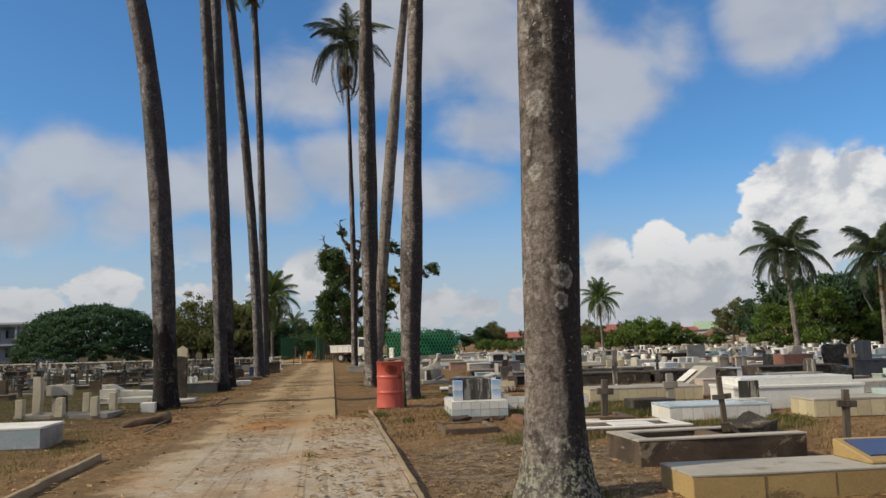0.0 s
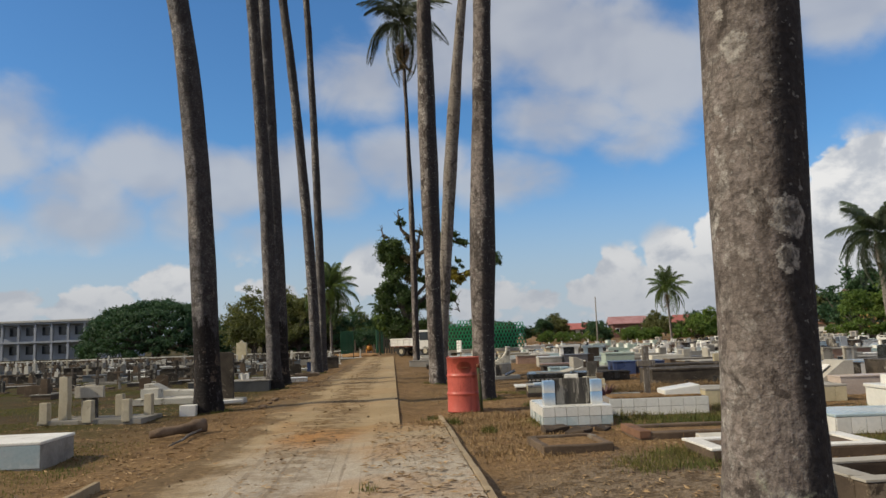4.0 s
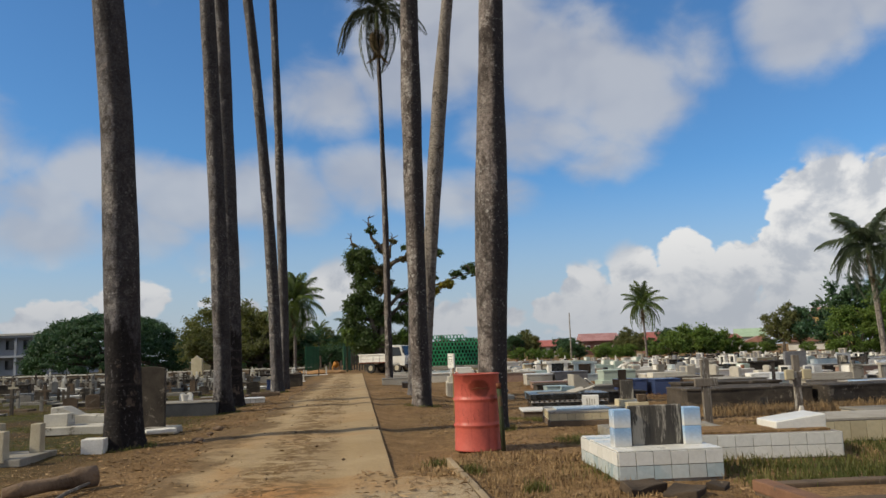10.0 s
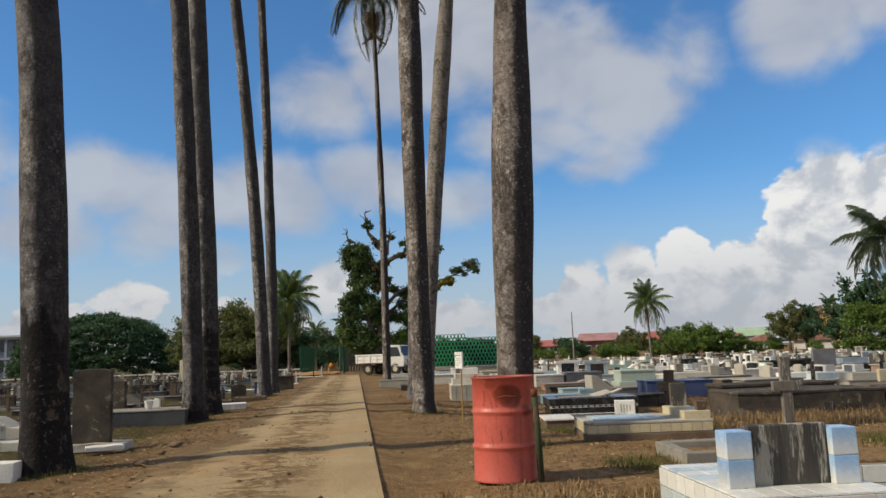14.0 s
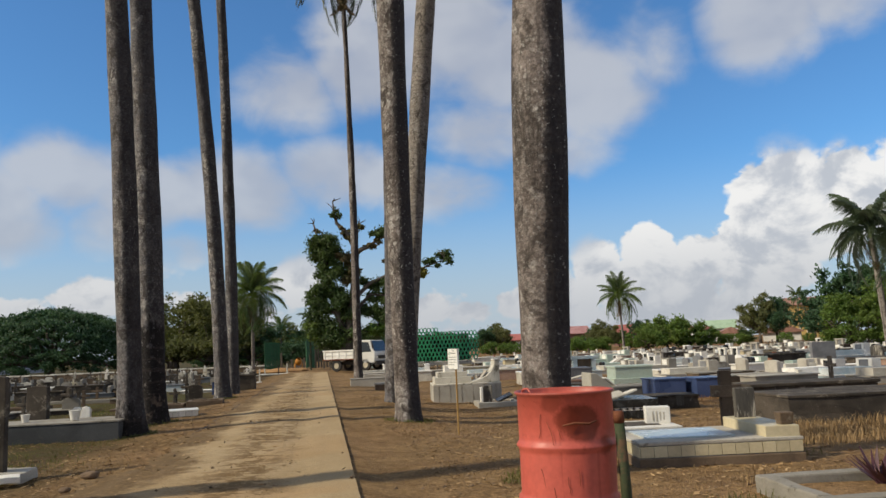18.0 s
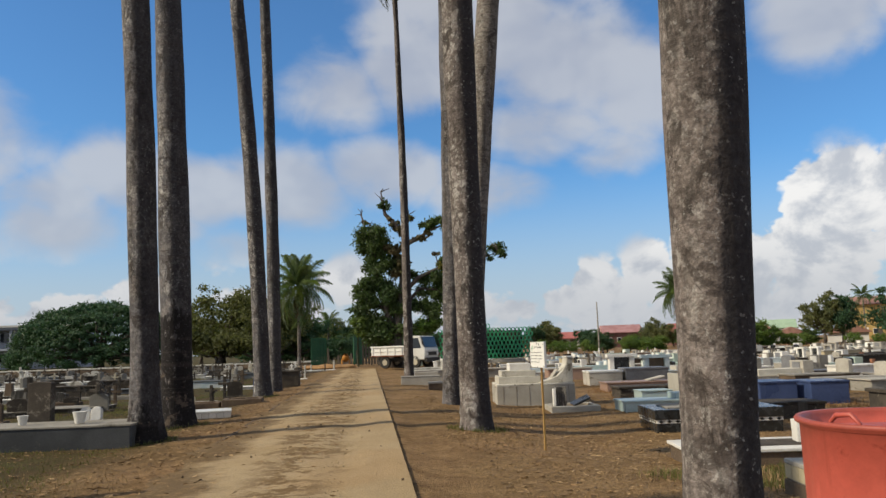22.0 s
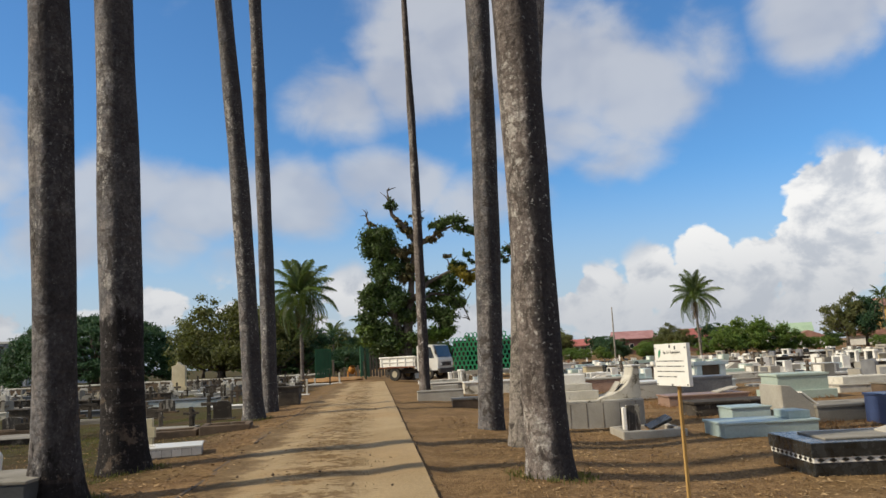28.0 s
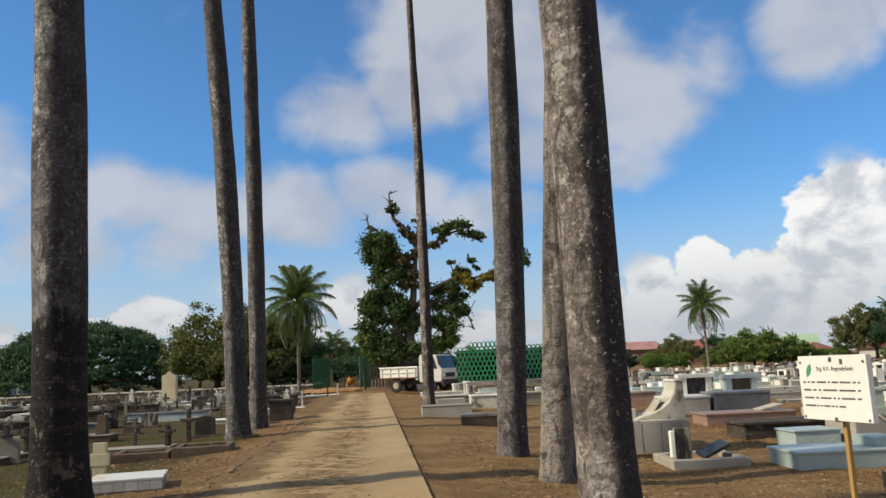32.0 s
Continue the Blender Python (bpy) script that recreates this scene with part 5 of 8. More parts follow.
    part("tuft", leaf_cloud([(0.1, 0, 9.8, 0.42), (0.6, 0, 9.2, 0.4), (1.1, 0, 10.2, 0.3), (1.9, 0, 8.6, 0.42), (2.3, 0, 8.9, 0.3), (0.3, -0.1, 7.6, 0.5), (0.6, 0, 7.0, 0.5), (0.4, 0, 6.3, 0.5), (0.8, 0, 8.1, 0.4), (3.0, 0, 7.5, 0.2), (-1.9, 0, 9.9, 0.18)], 4200, 0.11, "tuft", 43), ob, "brown hanging epiphytes")


old_tree()
big_round = tree_meshes(8.5, 4.8, 14, "leaf_olive", 16000, 0.15, 0.3, 0.2, 44)
T = random.Random(4)
for x, y, kind, s, sq in [(-25.6, 85, 3, 0.98, 0.95), (-21.6, 84, 3, 0.88, 0.95), (-18.8, 86, 1, 0.66, 0.9), (-22.5, 92, 3, 0.95, 0.9)]:
    tree((round_tree, dark_tree, green_tree, big_round)[kind], x, y, ("olive green round tree at the graveyard's far side", "dark green tree at the graveyard's far side", "leafy green tree at the graveyard's edge", "dense olive green tree at the graveyard's far side")[kind], T.uniform(0, 360), s, group="trees at the far edge", squash=sq)
for k in range(20):                                   # the wood behind the gate
    x = -46 + 2.5 * k + T.uniform(-1, 1)
    tree((dark_tree, green_tree, round_tree)[k % 3], x, 138 + T.uniform(-8, 14), "distant dark tree in the line behind the gate", T.uniform(0, 360), T.uniform(0.68, 0.9) * (0.72 if x > -8 else 1), group="distant tree line", squash=0.9)
wood_tree = tree_meshes(7.0, 4.0, 19, "leaf_dark", 7500, 0.20, 0.25, 0.14, 36)
for k in range(12):                                   # its dark undergrowth
    tree(wood_tree, -35 + 2.1 * k + T.uniform(-0.8, 0.8), 124 + T.uniform(-4, 5), "low dark tree in the wood behind the gate", T.uniform(0, 360), T.uniform(0.55, 0.78), group="distant tree line", squash=0.85)
for k in range(4):
    far_palm(-29 + 4.2 * k + T.uniform(-1, 1), 132 + T.uniform(0, 6), T.uniform(4.2, 6.2), 0.15, 0.85, "small distant palm in the tree line", 0, 14, 0)
for x, y, kind, s, sq in [(10.6, 160, 0, 0.78, 0.85), (14.5, 176, 1, 0.5, 0.8), (18.0, 150, 1, 0.50, 0.95), (30.8, 160, 0, 0.60, 0.95), (32.4, 164, 1, 0.58, 0.95), (43.5, 175, 1, 0.62, 1.2), (48.5, 178, 1, 0.62, 1.05), (44, 160, 2, 0.6, 0.8), (38.8, 176, 2, 0.55, 0.9), (57, 205, 1, 0.62, 1.1), (65.5, 214, 0, 0.55, 1.2),
                          (51.5, 135, 0, 0.78, 1.2), (53.8, 134, 1, 0.72, 1.35), (66, 134, 1, 0.85, 1.1), (47.5, 131, 2, 0.36, 0.9)]:
    tree((round_tree, dark_tree, green_tree)[kind], x, y, ("olive tree between the houses", "dark tree between the houses", "green tree between the houses")[kind], T.uniform(0, 360), s, group="trees by the houses", squash=sq)
for x, y, kind, s, sq in [(14.9, 119, 1, 0.36, 1.0), (15.7, 120, 1, 0.30, 0.8), (8.6, 150, 1, 0.55, 1.1), (11.0, 152, 0, 0.60, 1.05), (5.2, 160, 1, 0.5, 0.9), (2.0, 164, 2, 0.5, 0.9), (29.8, 150, 0, 0.62, 1.0), (20.8, 172, 1, 0.6, 0.9)]:
    tree((round_tree, dark_tree, green_tree)[kind], x, y, ("olive tree on the field's far side", "dark tree on the field's far side", "leafy tree on the field's far side")[kind], T.uniform(0, 360), s, group="trees by the houses", squash=sq)
for k in range(15):                                   # behind the houses
    tree((dark_tree, round_tree, green_tree)[k % 3], 5 + 5.2 * k + T.uniform(-1.5, 1.5), 214 + T.uniform(-6, 12), "distant tree behind the houses", T.uniform(0, 360), T.uniform(0.45, 0.62), group="trees behind the houses", squash=T.uniform(0.75, 0.95))
far_palm(76.0, 172, 8.6, 0.16, 0.8, "small distant palm behind the houses", 0, 16, 0)
for x, y, s in [(33.6, 126, 1.15), (30.2, 124, 0.8), (37.5, 127, 0.95), (40.5, 128, 0.7), (43.5, 128, 0.42), (27.8, 126, 0.42), (24.5, 128, 0.5), (20.5, 128, 0.5), (22.6, 126, 0.42), (15.0, 132, 0.45), (10.5, 134, 0.45), (13, 138, 0.42), (8, 136, 0.5), (17.5, 136, 0.45), (22.5, 139, 0.5), (25.6, 150, 0.62), (20.0, 152, 0.6), (28.4, 150, 0.5), (46.5, 130, 0.42), (50.5, 124, 0.38), (54, 124, 0.32), (57, 122, 0.3), (60, 124, 0.36)]:
    tree(bush, x, y, "bright green bush in front of the houses", T.uniform(0, 360), s, "bush", "bush", "bushes by the houses")
bright_tree = tree_meshes(7.4, 4.2, 21, "leaf_bright", 8000, 0.16, 0.25, 0.12, 34)
for x, y, s, kind in [(31.2, 71, 0.62, 0), (34.2, 70, 0.80, 0), (38, 72, 0.95, 1), (42, 74, 1.0, 0), (45, 78, 1.05, 1), (36.5, 76, 0.95, 1), (49, 80, 1.0, 0), (40, 69, 0.6, 0), (34.0, 80, 0.7, 1)]:
    tree((bright_tree, dark_tree)[kind], x, y, "tall bright green leafy tree by the graves", T.uniform(0, 360), s, group="trees by the graves")


# ---- houses ----
def house(x, y, w, d, h, rise, yaw, roof, wall, label, windows=3, over=0.5):
    ob = thing("house", label, "house", x, y, 0, yaw)
    put("wall", (w, d, h), (0, 0, -0.1), ob, wall, bevel=0.02)
    part("roof", outline([(-d / 2 - over, h - 0.25), (d / 2 + over, h - 0.25), (d / 2 + over, h - 0.1), (0, h + rise), (-d / 2 - over, h - 0.1)], w + 2 * over, 0.02), ob, at=pose(0, 0, 0, 0, 0, 90), material=roof)
    for k in range(windows):
        win = put("window", (0.95, 0.10, 1.1), (-w / 2 + w * (k + 0.5) / windows, -d / 2 - 0.02, 1.0), ob, "white", bevel=0.02)
        put("pane", (0.8, 0.04, 0.95), (0, -0.05, 0.07), win, "dark_glass", bevel=0.005)
    put("door", (0.9, 0.08, 2.0), (w * 0.12, -d / 2 - 0.03, 0), ob, "old_wood", bevel=0.01)


house(18.8, 190, 4.8, 6, 2.4, 1.3, 0, "roof_red", "wall_white", "low house with an orange-red roof behind hedges", 2)
house(30.6, 190, 8.0, 8, 3.3, 1.6, 0, "roof_pink", "wall_pink", "red house with a faded pink roof", 4)
house(45.0, 190, 6.6, 7, 2.9, 1.9, 0, "roof_red", "wall_pink", "house with a bright red roof behind a coconut palm", 3)
house(61.0, 190, 3.4, 6, 2.9, 0.8, 0, "roof_red", "wall_white", "small house with a dull red roof", 2)
house(69.8, 200, 6.4, 8, 3.2, 1.9, -18, "roof_green", "wall_white", "white house with a pale green roof", 3)
house(66.6, 186, 5.0, 6, 1.8, 1.3, 76, "roof_brown", "wall_white", "low white house with a rusty gable", 2)
house(59.6, 145, 4.6, 6, 1.6, 1.5, 66, "roof_brown", "wall_white", "small gabled house with a rusty pink roof", 2)
house(80.0, 178, 7, 8, 7.2, 1.6, -15, "roof_brown", "wall_yellow", "tall ochre house between trees", 3)


def big_building():
    """The grey two-storey building with open galleries."""
    ob = thing("building", "grey two-storey modern building with galleries", "building", -78.6, 134, 0, 4)
    put("wall", (24, 10, 6.6), (0, 6.2, 0), ob, "wall_grey", bevel=0.03)
    put("roof", (25, 12.4, 0.35), (0, 5.3, 6.6), ob, "wall_white", bevel=0.03)
    for z in (0, 3.3):
        put("gallery", (24, 1.9, 0.35), (0, 0.3, z + 2.95), ob, "wall_grey", bevel=0.02)
        for k in range(9):
            put("pillar", (0.4, 0.4, 3.0), (-11.6 + 2.9 * k, -0.35, z), ob, "wall_grey", bevel=0.02)
            win = put("window", (2.0, 0.12, 1.7), (-10.2 + 2.9 * k, 1.15, z + 0.9), ob, "wall_grey", bevel=0.02)
            put("pane", (1.8, 0.06, 1.5), (0, -0.06, 0.1), win, "dark_glass", bevel=0.01)


big_building()


def far_wall():
    """A low wall of earth-brown blocks with pale coping behind the left graves."""
    ob = thing("wall_far", "low brown wall with pale coping stones behind the graves", "wall", kind="structure")
    stones = [finish(block(2.9, 0.4, 0.40, 0.03, worn=0.03, seed=k), "cement_brown") for k in range(3)]
    caps = [finish(block(1.35, 0.5, 0.12, 0.03, worn=0.02, seed=k), "whitewash") for k in range(3)]
    for k in range(21):
        x = -17 - 3.0 * k
        y = 80 + 0.02 * k
        part("panel", stones[k % 3], ob, at=pose(x, y, -0.1, 0, 0, T.uniform(-2, 2)))
        for s in (-0.75, 0.75):
            part("coping", caps[(k + int(s > 0)) % 3], ob, at=pose(x + s, y, 0.28, 0, T.uniform(-2, 2), T.uniform(-4, 4)))


far_wall()


# ---- the far end of the track ----
def dump_truck():
    ob = thing("truck", "small white dump truck standing across the track's end", "truck", -6.45, 61.2, 0, -27)
    ob.scale = (0.94, 0.94, 0.94)
    put("chassis", (4.1, 0.7, 0.22), (0, 0, 0.42), ob, "chassis")
    bed = put("bed", (2.5, 1.75, 0.62), (-0.85, 0, 0.78), ob, "truck_white", bevel=0.03)
    for k in range(5):
        put("rib", (0.07, 0.06, 0.6), (-1.12 + 0.56 * k, -0.89, 0.01), bed, "truck_white", bevel=0.01)
    put("rail", (2.5, 0.06, 0.05), (0, -0.89, 0.29), bed, "truck_white", bevel=0.01)
    put("sill", (2.52, 0.07, 0.07), (0, -0.89, -0.02), bed, "rust", bevel=0.01)
    put("rail", (2.55, 0.09, 0.09), (0, -0.9, 0.56), bed, "truck_white", bevel=0.02)
    cab = part("cab", outline([(0.5, 0.5), (1.95, 0.5), (2.0, 1.15), (1.85, 1.35), (1.62, 2.0), (0.62, 2.05), (0.5, 1.95)], 1.7, 0.05), ob, material="truck_white")
    part("side_window", outline([(0.72, 1.24), (1.70, 1.24), (1.48, 1.88), (0.72, 1.90)], 1.74, 0.01), cab, material="dark_glass")
    part("windscreen", outline([(1.86, 1.26), (1.94, 1.28), (1.72, 1.96), (1.64, 1.96)], 1.56, 0.0), cab, material="dark_glass")
    put("bumper", (0.14, 1.7, 0.28), (2.0, 0, 0.36), cab, "chassis")
    put("grille", (0.05, 1.2, 0.22), (2.0, 0, 0.78), cab, "chassis")
    for s in (-1, 1):
        put("headlight", (0.06, 0.24, 0.16), (2.0, s * 0.65, 0.8), cab, "tile_white")
        put("mirror", (0.06, 0.12, 0.26), (1.9, s * 1.0, 1.45), cab, "chassis")
        put("mudguard", (0.95, 0.3, 0.06), (-1.1, s * 0.75, 0.84), ob, "truck_white", bevel=0.02)
        for x in (-1.1, 1.2):
            wheel = part("wheel", lathe([(0.20, -0.11), (0.37, -0.11), (0.40, -0.06), (0.40, 0.06), (0.37, 0.11), (0.20, 0.11)], 28), ob, at=pose(x, s * 0.74, 0.39, 90), material="tyre")
            part("rim", lathe([(0.02, -0.08), (0.20, -0.08), (0.21, 0.0), (0.20, 0.08), (0.02, 0.08)], 20), wheel, material="post_cream")


dump_truck()


def green_screen():
    """A standing stack of green cells, row upon row."""
    ob = thing("green_screen", "tall green lattice screen of long hexagonal cells", "screen", -4.7, 70.0, 0.35, 2)
    w, h, t = 0.28, 0.41, 0.04
    outer = [(0, -h / 2), (w / 2, -h / 4), (w / 2, h / 4), (0, h / 2), (-w / 2, h / 4), (-w / 2, -h / 4)]
    inner = [(x * 0.60, z * 0.74) for x, z in outer]
    verts, faces = [], []
    for yy in (-0.12, 0.12):
        verts += [(x, yy, z) for x, z in outer] + [(x, yy, z) for x, z in inner]
    for k in range(6):
        j = (k + 1) % 6
        faces += [(k, j, 6 + j, 6 + k), (12 + j, 12 + k, 18 + k, 18 + j), (k, 12 + k, 12 + j, j), (6 + j, 18 + j, 18 + k, 6 + k)]
    cell = mesh_of(verts, faces, "green_block")
    put("base_beam", (6.2, 0.5, 0.25), (3.0, 0, -0.40), ob, "cement_pale")
    # sheet added behind the cells; it puts the holes' shade into colour
    put("backing", (6.0, 0.05, 2.0), (3.0, 0.45, -0.1), ob, "chassis", "added dark sheet that darkens the cell holes")
    rows = 8
    for r in range(rows):
        for k in range(24):
            top = r == rows - 1
            if top and not 3 <= k <= 12:
                continue
            part("cell", cell, ob, at=pose(k * w + (w / 2 if r % 2 else 0), 0, 0.08 + r * h * 0.75))


green_screen()


def gates():
    for x, w, label, yaw in ((-14.6, 1.15, "open green metal gate leaf", 20), (-11.5, 1.0, "open green metal gate leaf with a leaning frame", 62)):
        ob = thing("metal_gate", label, "gate", x, 75, 0, yaw)
        for s in (-1, 1):
            put("gate_frame", (0.08, 0.08, 2.25), (s * w / 2, 0, 0), ob, "green_gate")
        for z in (0.1, 1.1, 2.15):
            put("rail", (w, 0.06, 0.08), (0, 0, z), ob, "green_gate")
        for k in range(9):
            put("board", (w / 9 * 0.85, 0.03, 2.05), (-w / 2 + w * (k + 0.5) / 9, -0.03, 0.12), ob, "green_gate", bevel=0.004)
    for k in range(7):
        x = -13.4 + 0.75 * k + T.uniform(-0.2, 0.2)
        post = thing("fence_post", "weathered grey wooden fence post", "post", x, 73.4 + T.uniform(-0.6, 0.6), 0, 0, "posts by the gate")
        put("post", (0.14, 0.14, T.uniform(0.9, 1.7)), (0, 0, -0.1), post, "old_wood", worn=0.02, tilt=T.uniform(-3, 3), roll=T.uniform(-3, 3))
    fence = thing("fence", "dark slatted fence with white tips", "fence", -10.3, 77, 0, 0)
    for k in range(12):
        slat = put("slat", (0.16, 0.04, 2.1), (-1.3 + 0.24 * k, 0, 0), fence, "chassis", bevel=0.005)
        put("tip", (0.12, 0.05, 0.16), (0, 0, 2.1), slat, "white", bevel=0.01)
    put("rail", (3.0, 0.06, 0.1), (0, 0.06, 1.2), fence, "chassis")
    pole = thing("lamp_pole", "thin dark green pole beside the gate", "pole", -10.7, 70, 0)
    part("pole", lathe([(0.07, -0.1), (0.07, 2), (0.05, 4.6), (0.0, 4.62)], 10), pole, material="post", smooth=True)
    mach = thing("cement_mixer", "small orange cement mixer by the gate", "mixer", -12.4, 74.6, 0, 20)
    mach.scale = (0.7, 0.7, 0.7)
    part("drum", lathe([(0.05, -0.42), (0.28, -0.36), (0.40, -0.05), (0.36, 0.2), (0.22, 0.42), (0.20, 0.42)], 18), mach, at=pose(0, 0, 0.85, 35), material="machine", smooth=True)
    for s in (-1, 1):
        put("leg", (0.07, 0.5, 0.7), (s * 0.42, 0, 0), mach, "machine")
    heap = thing("soil_heap", "heap of fresh orange soil where the track ends", "soil heap", -12.6, 68, 0, 0)
    bm = bmesh.new()
    bmesh.ops.create_icosphere(bm, subdivisions=4, radius=1)
    for v in bm.verts:
        v.co = Vector((v.co.x * 2.2, v.co.y * 1.4, max(v.co.z, -0.25) * 0.22 + 0.02)) + 0.12 * noise.noise_vector(v.co * 2.5)
    part("mound", bm, heap, material="soil", smooth=True)
    pole = thing("utility_pole", "tall thin grey utility pole between the houses", "pole", 14.0, 116, 0)
    part("pole", lathe([(0.11, -0.1), (0.10, 2), (0.07, 6.4), (0.0, 6.45)], 10), pole, material="cement", smooth=True)


gates()

# ---- graves ----
def tile_mesh(w, h, material):
    me = finish(block(w - 0.006, 0.012, h - 0.006, 0.002), material)
    return me


TILES = {}


def tiles(parent, origin, yaw, flat, nu, nv, w, h, material, second="", rows2=()):
    """Tiles on a face: they run along the face's x, upwards, or back where the face lies flat."""
    for key in (material, second):
        if key and (w, h, key) not in TILES:
            TILES[(w, h, key)] = tile_mesh(w, h, key)
    base = pose(*origin, 0, 0, yaw)
    for j in range(nv):
        for i in range(nu):
            key = second if j in rows2 and second else material
            m = base @ (pose((i + 0.5) * w, (j + 1) * h - 0.003, 0.0, 90) if flat else pose((i + 0.5) * w, -0.004, j * h + 0.003))
            part("tile", TILES[(w, h, key)], parent, at=m)


def seat(x, y):
    """The height on which a thing stands."""
    return min(0.0, ground_z(x, y) + 0.012)


def tomb(x, y, L, W, H, material, label, lid="", lid_h=0.05, over=0.03, yaw=BEND, worn=0.006, category="grave", name="grave", group="", z=None):
    """A low box tomb from its front left corner; its parts count from there."""
    z = seat(x + L / 2, y + W / 2) if z is None else z
    ob = thing(name, label, category, x, y, z, yaw, group)
    put("base", (L, W, H + 0.08), (L / 2, W / 2, -0.08), ob, material, worn=worn, bevel=0.012)
    if lid:
        put("lid", (L + 2 * over, W + 2 * over, lid_h), (L / 2, W / 2, H - 0.002), ob, lid, worn=worn * 0.5, bevel=0.012)
    return ob


def curb(x, y, L, W, H, t, material, label, yaw=BEND, fill="", fill_h=0.04, group="", worn=0.012):
    """Four kerbs round a plot."""
    ob = thing("grave", label, "grave", x, y, seat(x + L / 2, y + W / 2), yaw, group)
    for size, at in (((L, t, H + 0.08), (L / 2, t / 2)), ((L, t, H + 0.08), (L / 2, W - t / 2)), ((t, W - 2 * t, H + 0.08), (t / 2, W / 2)), ((t, W - 2 * t, H + 0.08), (L - t / 2, W / 2))):
        put("curb", size, (*at, -0.08), ob, material, worn=worn, bevel=0.015)
    if fill:
        put("fill", (L - 2 * t - 0.01, W - 2 * t - 0.01, fill_h + 0.06), (L / 2, W / 2, -0.06), ob, fill, worn=0.01, bevel=0.01)
    return ob


def cross(x, y, h, w, t, material, label, yaw=BEND, tilt=0.0, roll=0.0, arm=0.68, z=None, group="crosses", thick=0.6):
    z = seat(x, y) if z is None else z
    ob = thing("cross", label, "cross", x, y, z, yaw, group)
    ob.matrix_basis = pose(x, y, z, tilt, roll, yaw)
    put("upright", (t, t * thick, h + 0.12), (0, 0, -0.12), ob, material, worn=0.006, bevel=0.008)
    put("crossbar", (w, t * thick * 0.9, t), (0, -0.012, h * arm), ob, material, worn=0.006, bevel=0.008)
    return ob


def stone(parent, size, at, material, top=0.5, label="", tilt=0.0, yaw=0.0, name="headstone"):
    """A headstone with a rounded head."""
    w, d, h = size
    pts = [(-w / 2, -0.06), (w / 2, -0.06), (w / 2, h * (1 - 0.3 * top))]
    pts += [(w / 2 * math.cos(a), h * (1 - 0.3 * top) + h * 0.3 * top * math.sin(a)) for a in (0.35, 0.8, 1.2, 1.57, 1.94, 2.34, 2.79)] if top else [(w / 2, h), (-w / 2, h)]
    pts += [(-w / 2, h * (1 - 0.3 * top))]
    clean = [p for k, p in enumerate(pts) if p not in pts[:k]]
    return part(name, outline(clean, d, 0.008), parent, label, pose(*at, tilt, 0, yaw), material)


# the tomb of white tiles with two blue pillars
def tile_grave():
    ob = tomb(0.20, 13.33, 0.96, 1.36, 0.246, "grout", "white-tiled tomb with blue pillars and a dark headstone", yaw=5)
    tiles(ob, (0.0, -0.0, 0.0), 0, False, 6, 2, 0.16, 0.123, "tile_white", "tile_pale_blue", (0,))
    tiles(ob, (0.0, 1.36, 0.0), -90, False, 8, 2, 0.17, 0.123, "tile_white", "tile_pale_blue", (0,))
    tiles(ob, (0.0, 0.0, 0.252), 0, True, 6, 8, 0.16, 0.17, "tile_white", "tile_pale_blue", (4, 6))
    for x in (0.14, 0.81):
        pil = put("pillar", (0.155, 0.155, 0.34), (x, 0.36, 0.256), ob, "tile_blue", "pillar of blue and white tiles", bevel=0.01)
        put("tile", (0.163, 0.163, 0.168), (0, 0, 0.002), pil, "pillar_tile", bevel=0.006)
        put("tile", (0.163, 0.163, 0.168), (0, 0, 0.174), pil, "pillar_tile", bevel=0.006)
    stone(ob, (0.51, 0.06, 0.37), (0.475, 0.36, 0.256), "slab_dark", 0.0, "stained black slate")
    return ob


tile_grave()
for x, y, w, d, h, yaw in ((0.32, 12.95, 0.34, 0.22, 0.09, 20), (0.62, 12.75, 0.28, 0.24, 0.07, -35), (0.95, 12.98, 0.20, 0.16, 0.06, 60)):
    ch = thing("broken_stone", "broken dark cement chunk before a tiled tomb", "rubble", x, y, seat(x, y), yaw, "broken chunks")
    put("chunk", (w, d, h), (0, 0, -0.02), ch, "stained", worn=0.03, tilt=7)


def long_tile():
    ob = tomb(1.25, 14.42, 1.48, 0.75, 0.25, "grout", "long low white-tiled tomb with scuffed sides", yaw=2)
    tiles(ob, (0, 0, 0), 0, False, 8, 2, 0.185, 0.125, "tile_white")
    tiles(ob, (1.48, 0, 0), 90, False, 4, 2, 0.187, 0.125, "tile_white")
    put("fill", (1.34, 0.6, 0.03), (0.74, 0.38, 0.245), ob, "ground", worn=0.01)
    part("slanted_cap", outline([(-0.27, 0.0), (0.27, 0.0), (0.27, 0.16), (-0.27, 0.09)], 0.5, 0.01), ob, "white tiled slanted cap", pose(1.16, 0.45, 0.255, 0, 0, 0), "tile_white")


long_tile()


def cream_tile(x, y, L, W, H, label, n, yaw=BEND, mat="tile_cream", top="cement_pale"):
    ob = tomb(x, y, L, W, H, "grout", label, yaw=yaw)
    w = L / n
    m = max(1, round(W / w))
    tiles(ob, (0, 0, 0), 0, False, n, 1, w, H, mat)
    tiles(ob, (0, W, 0), -90, False, m, 1, W / m, H, mat)
    put("top", (L + 0.02, W + 0.02, 0.035), (L / 2, W / 2, H), ob, top, worn=0.004)
    return ob


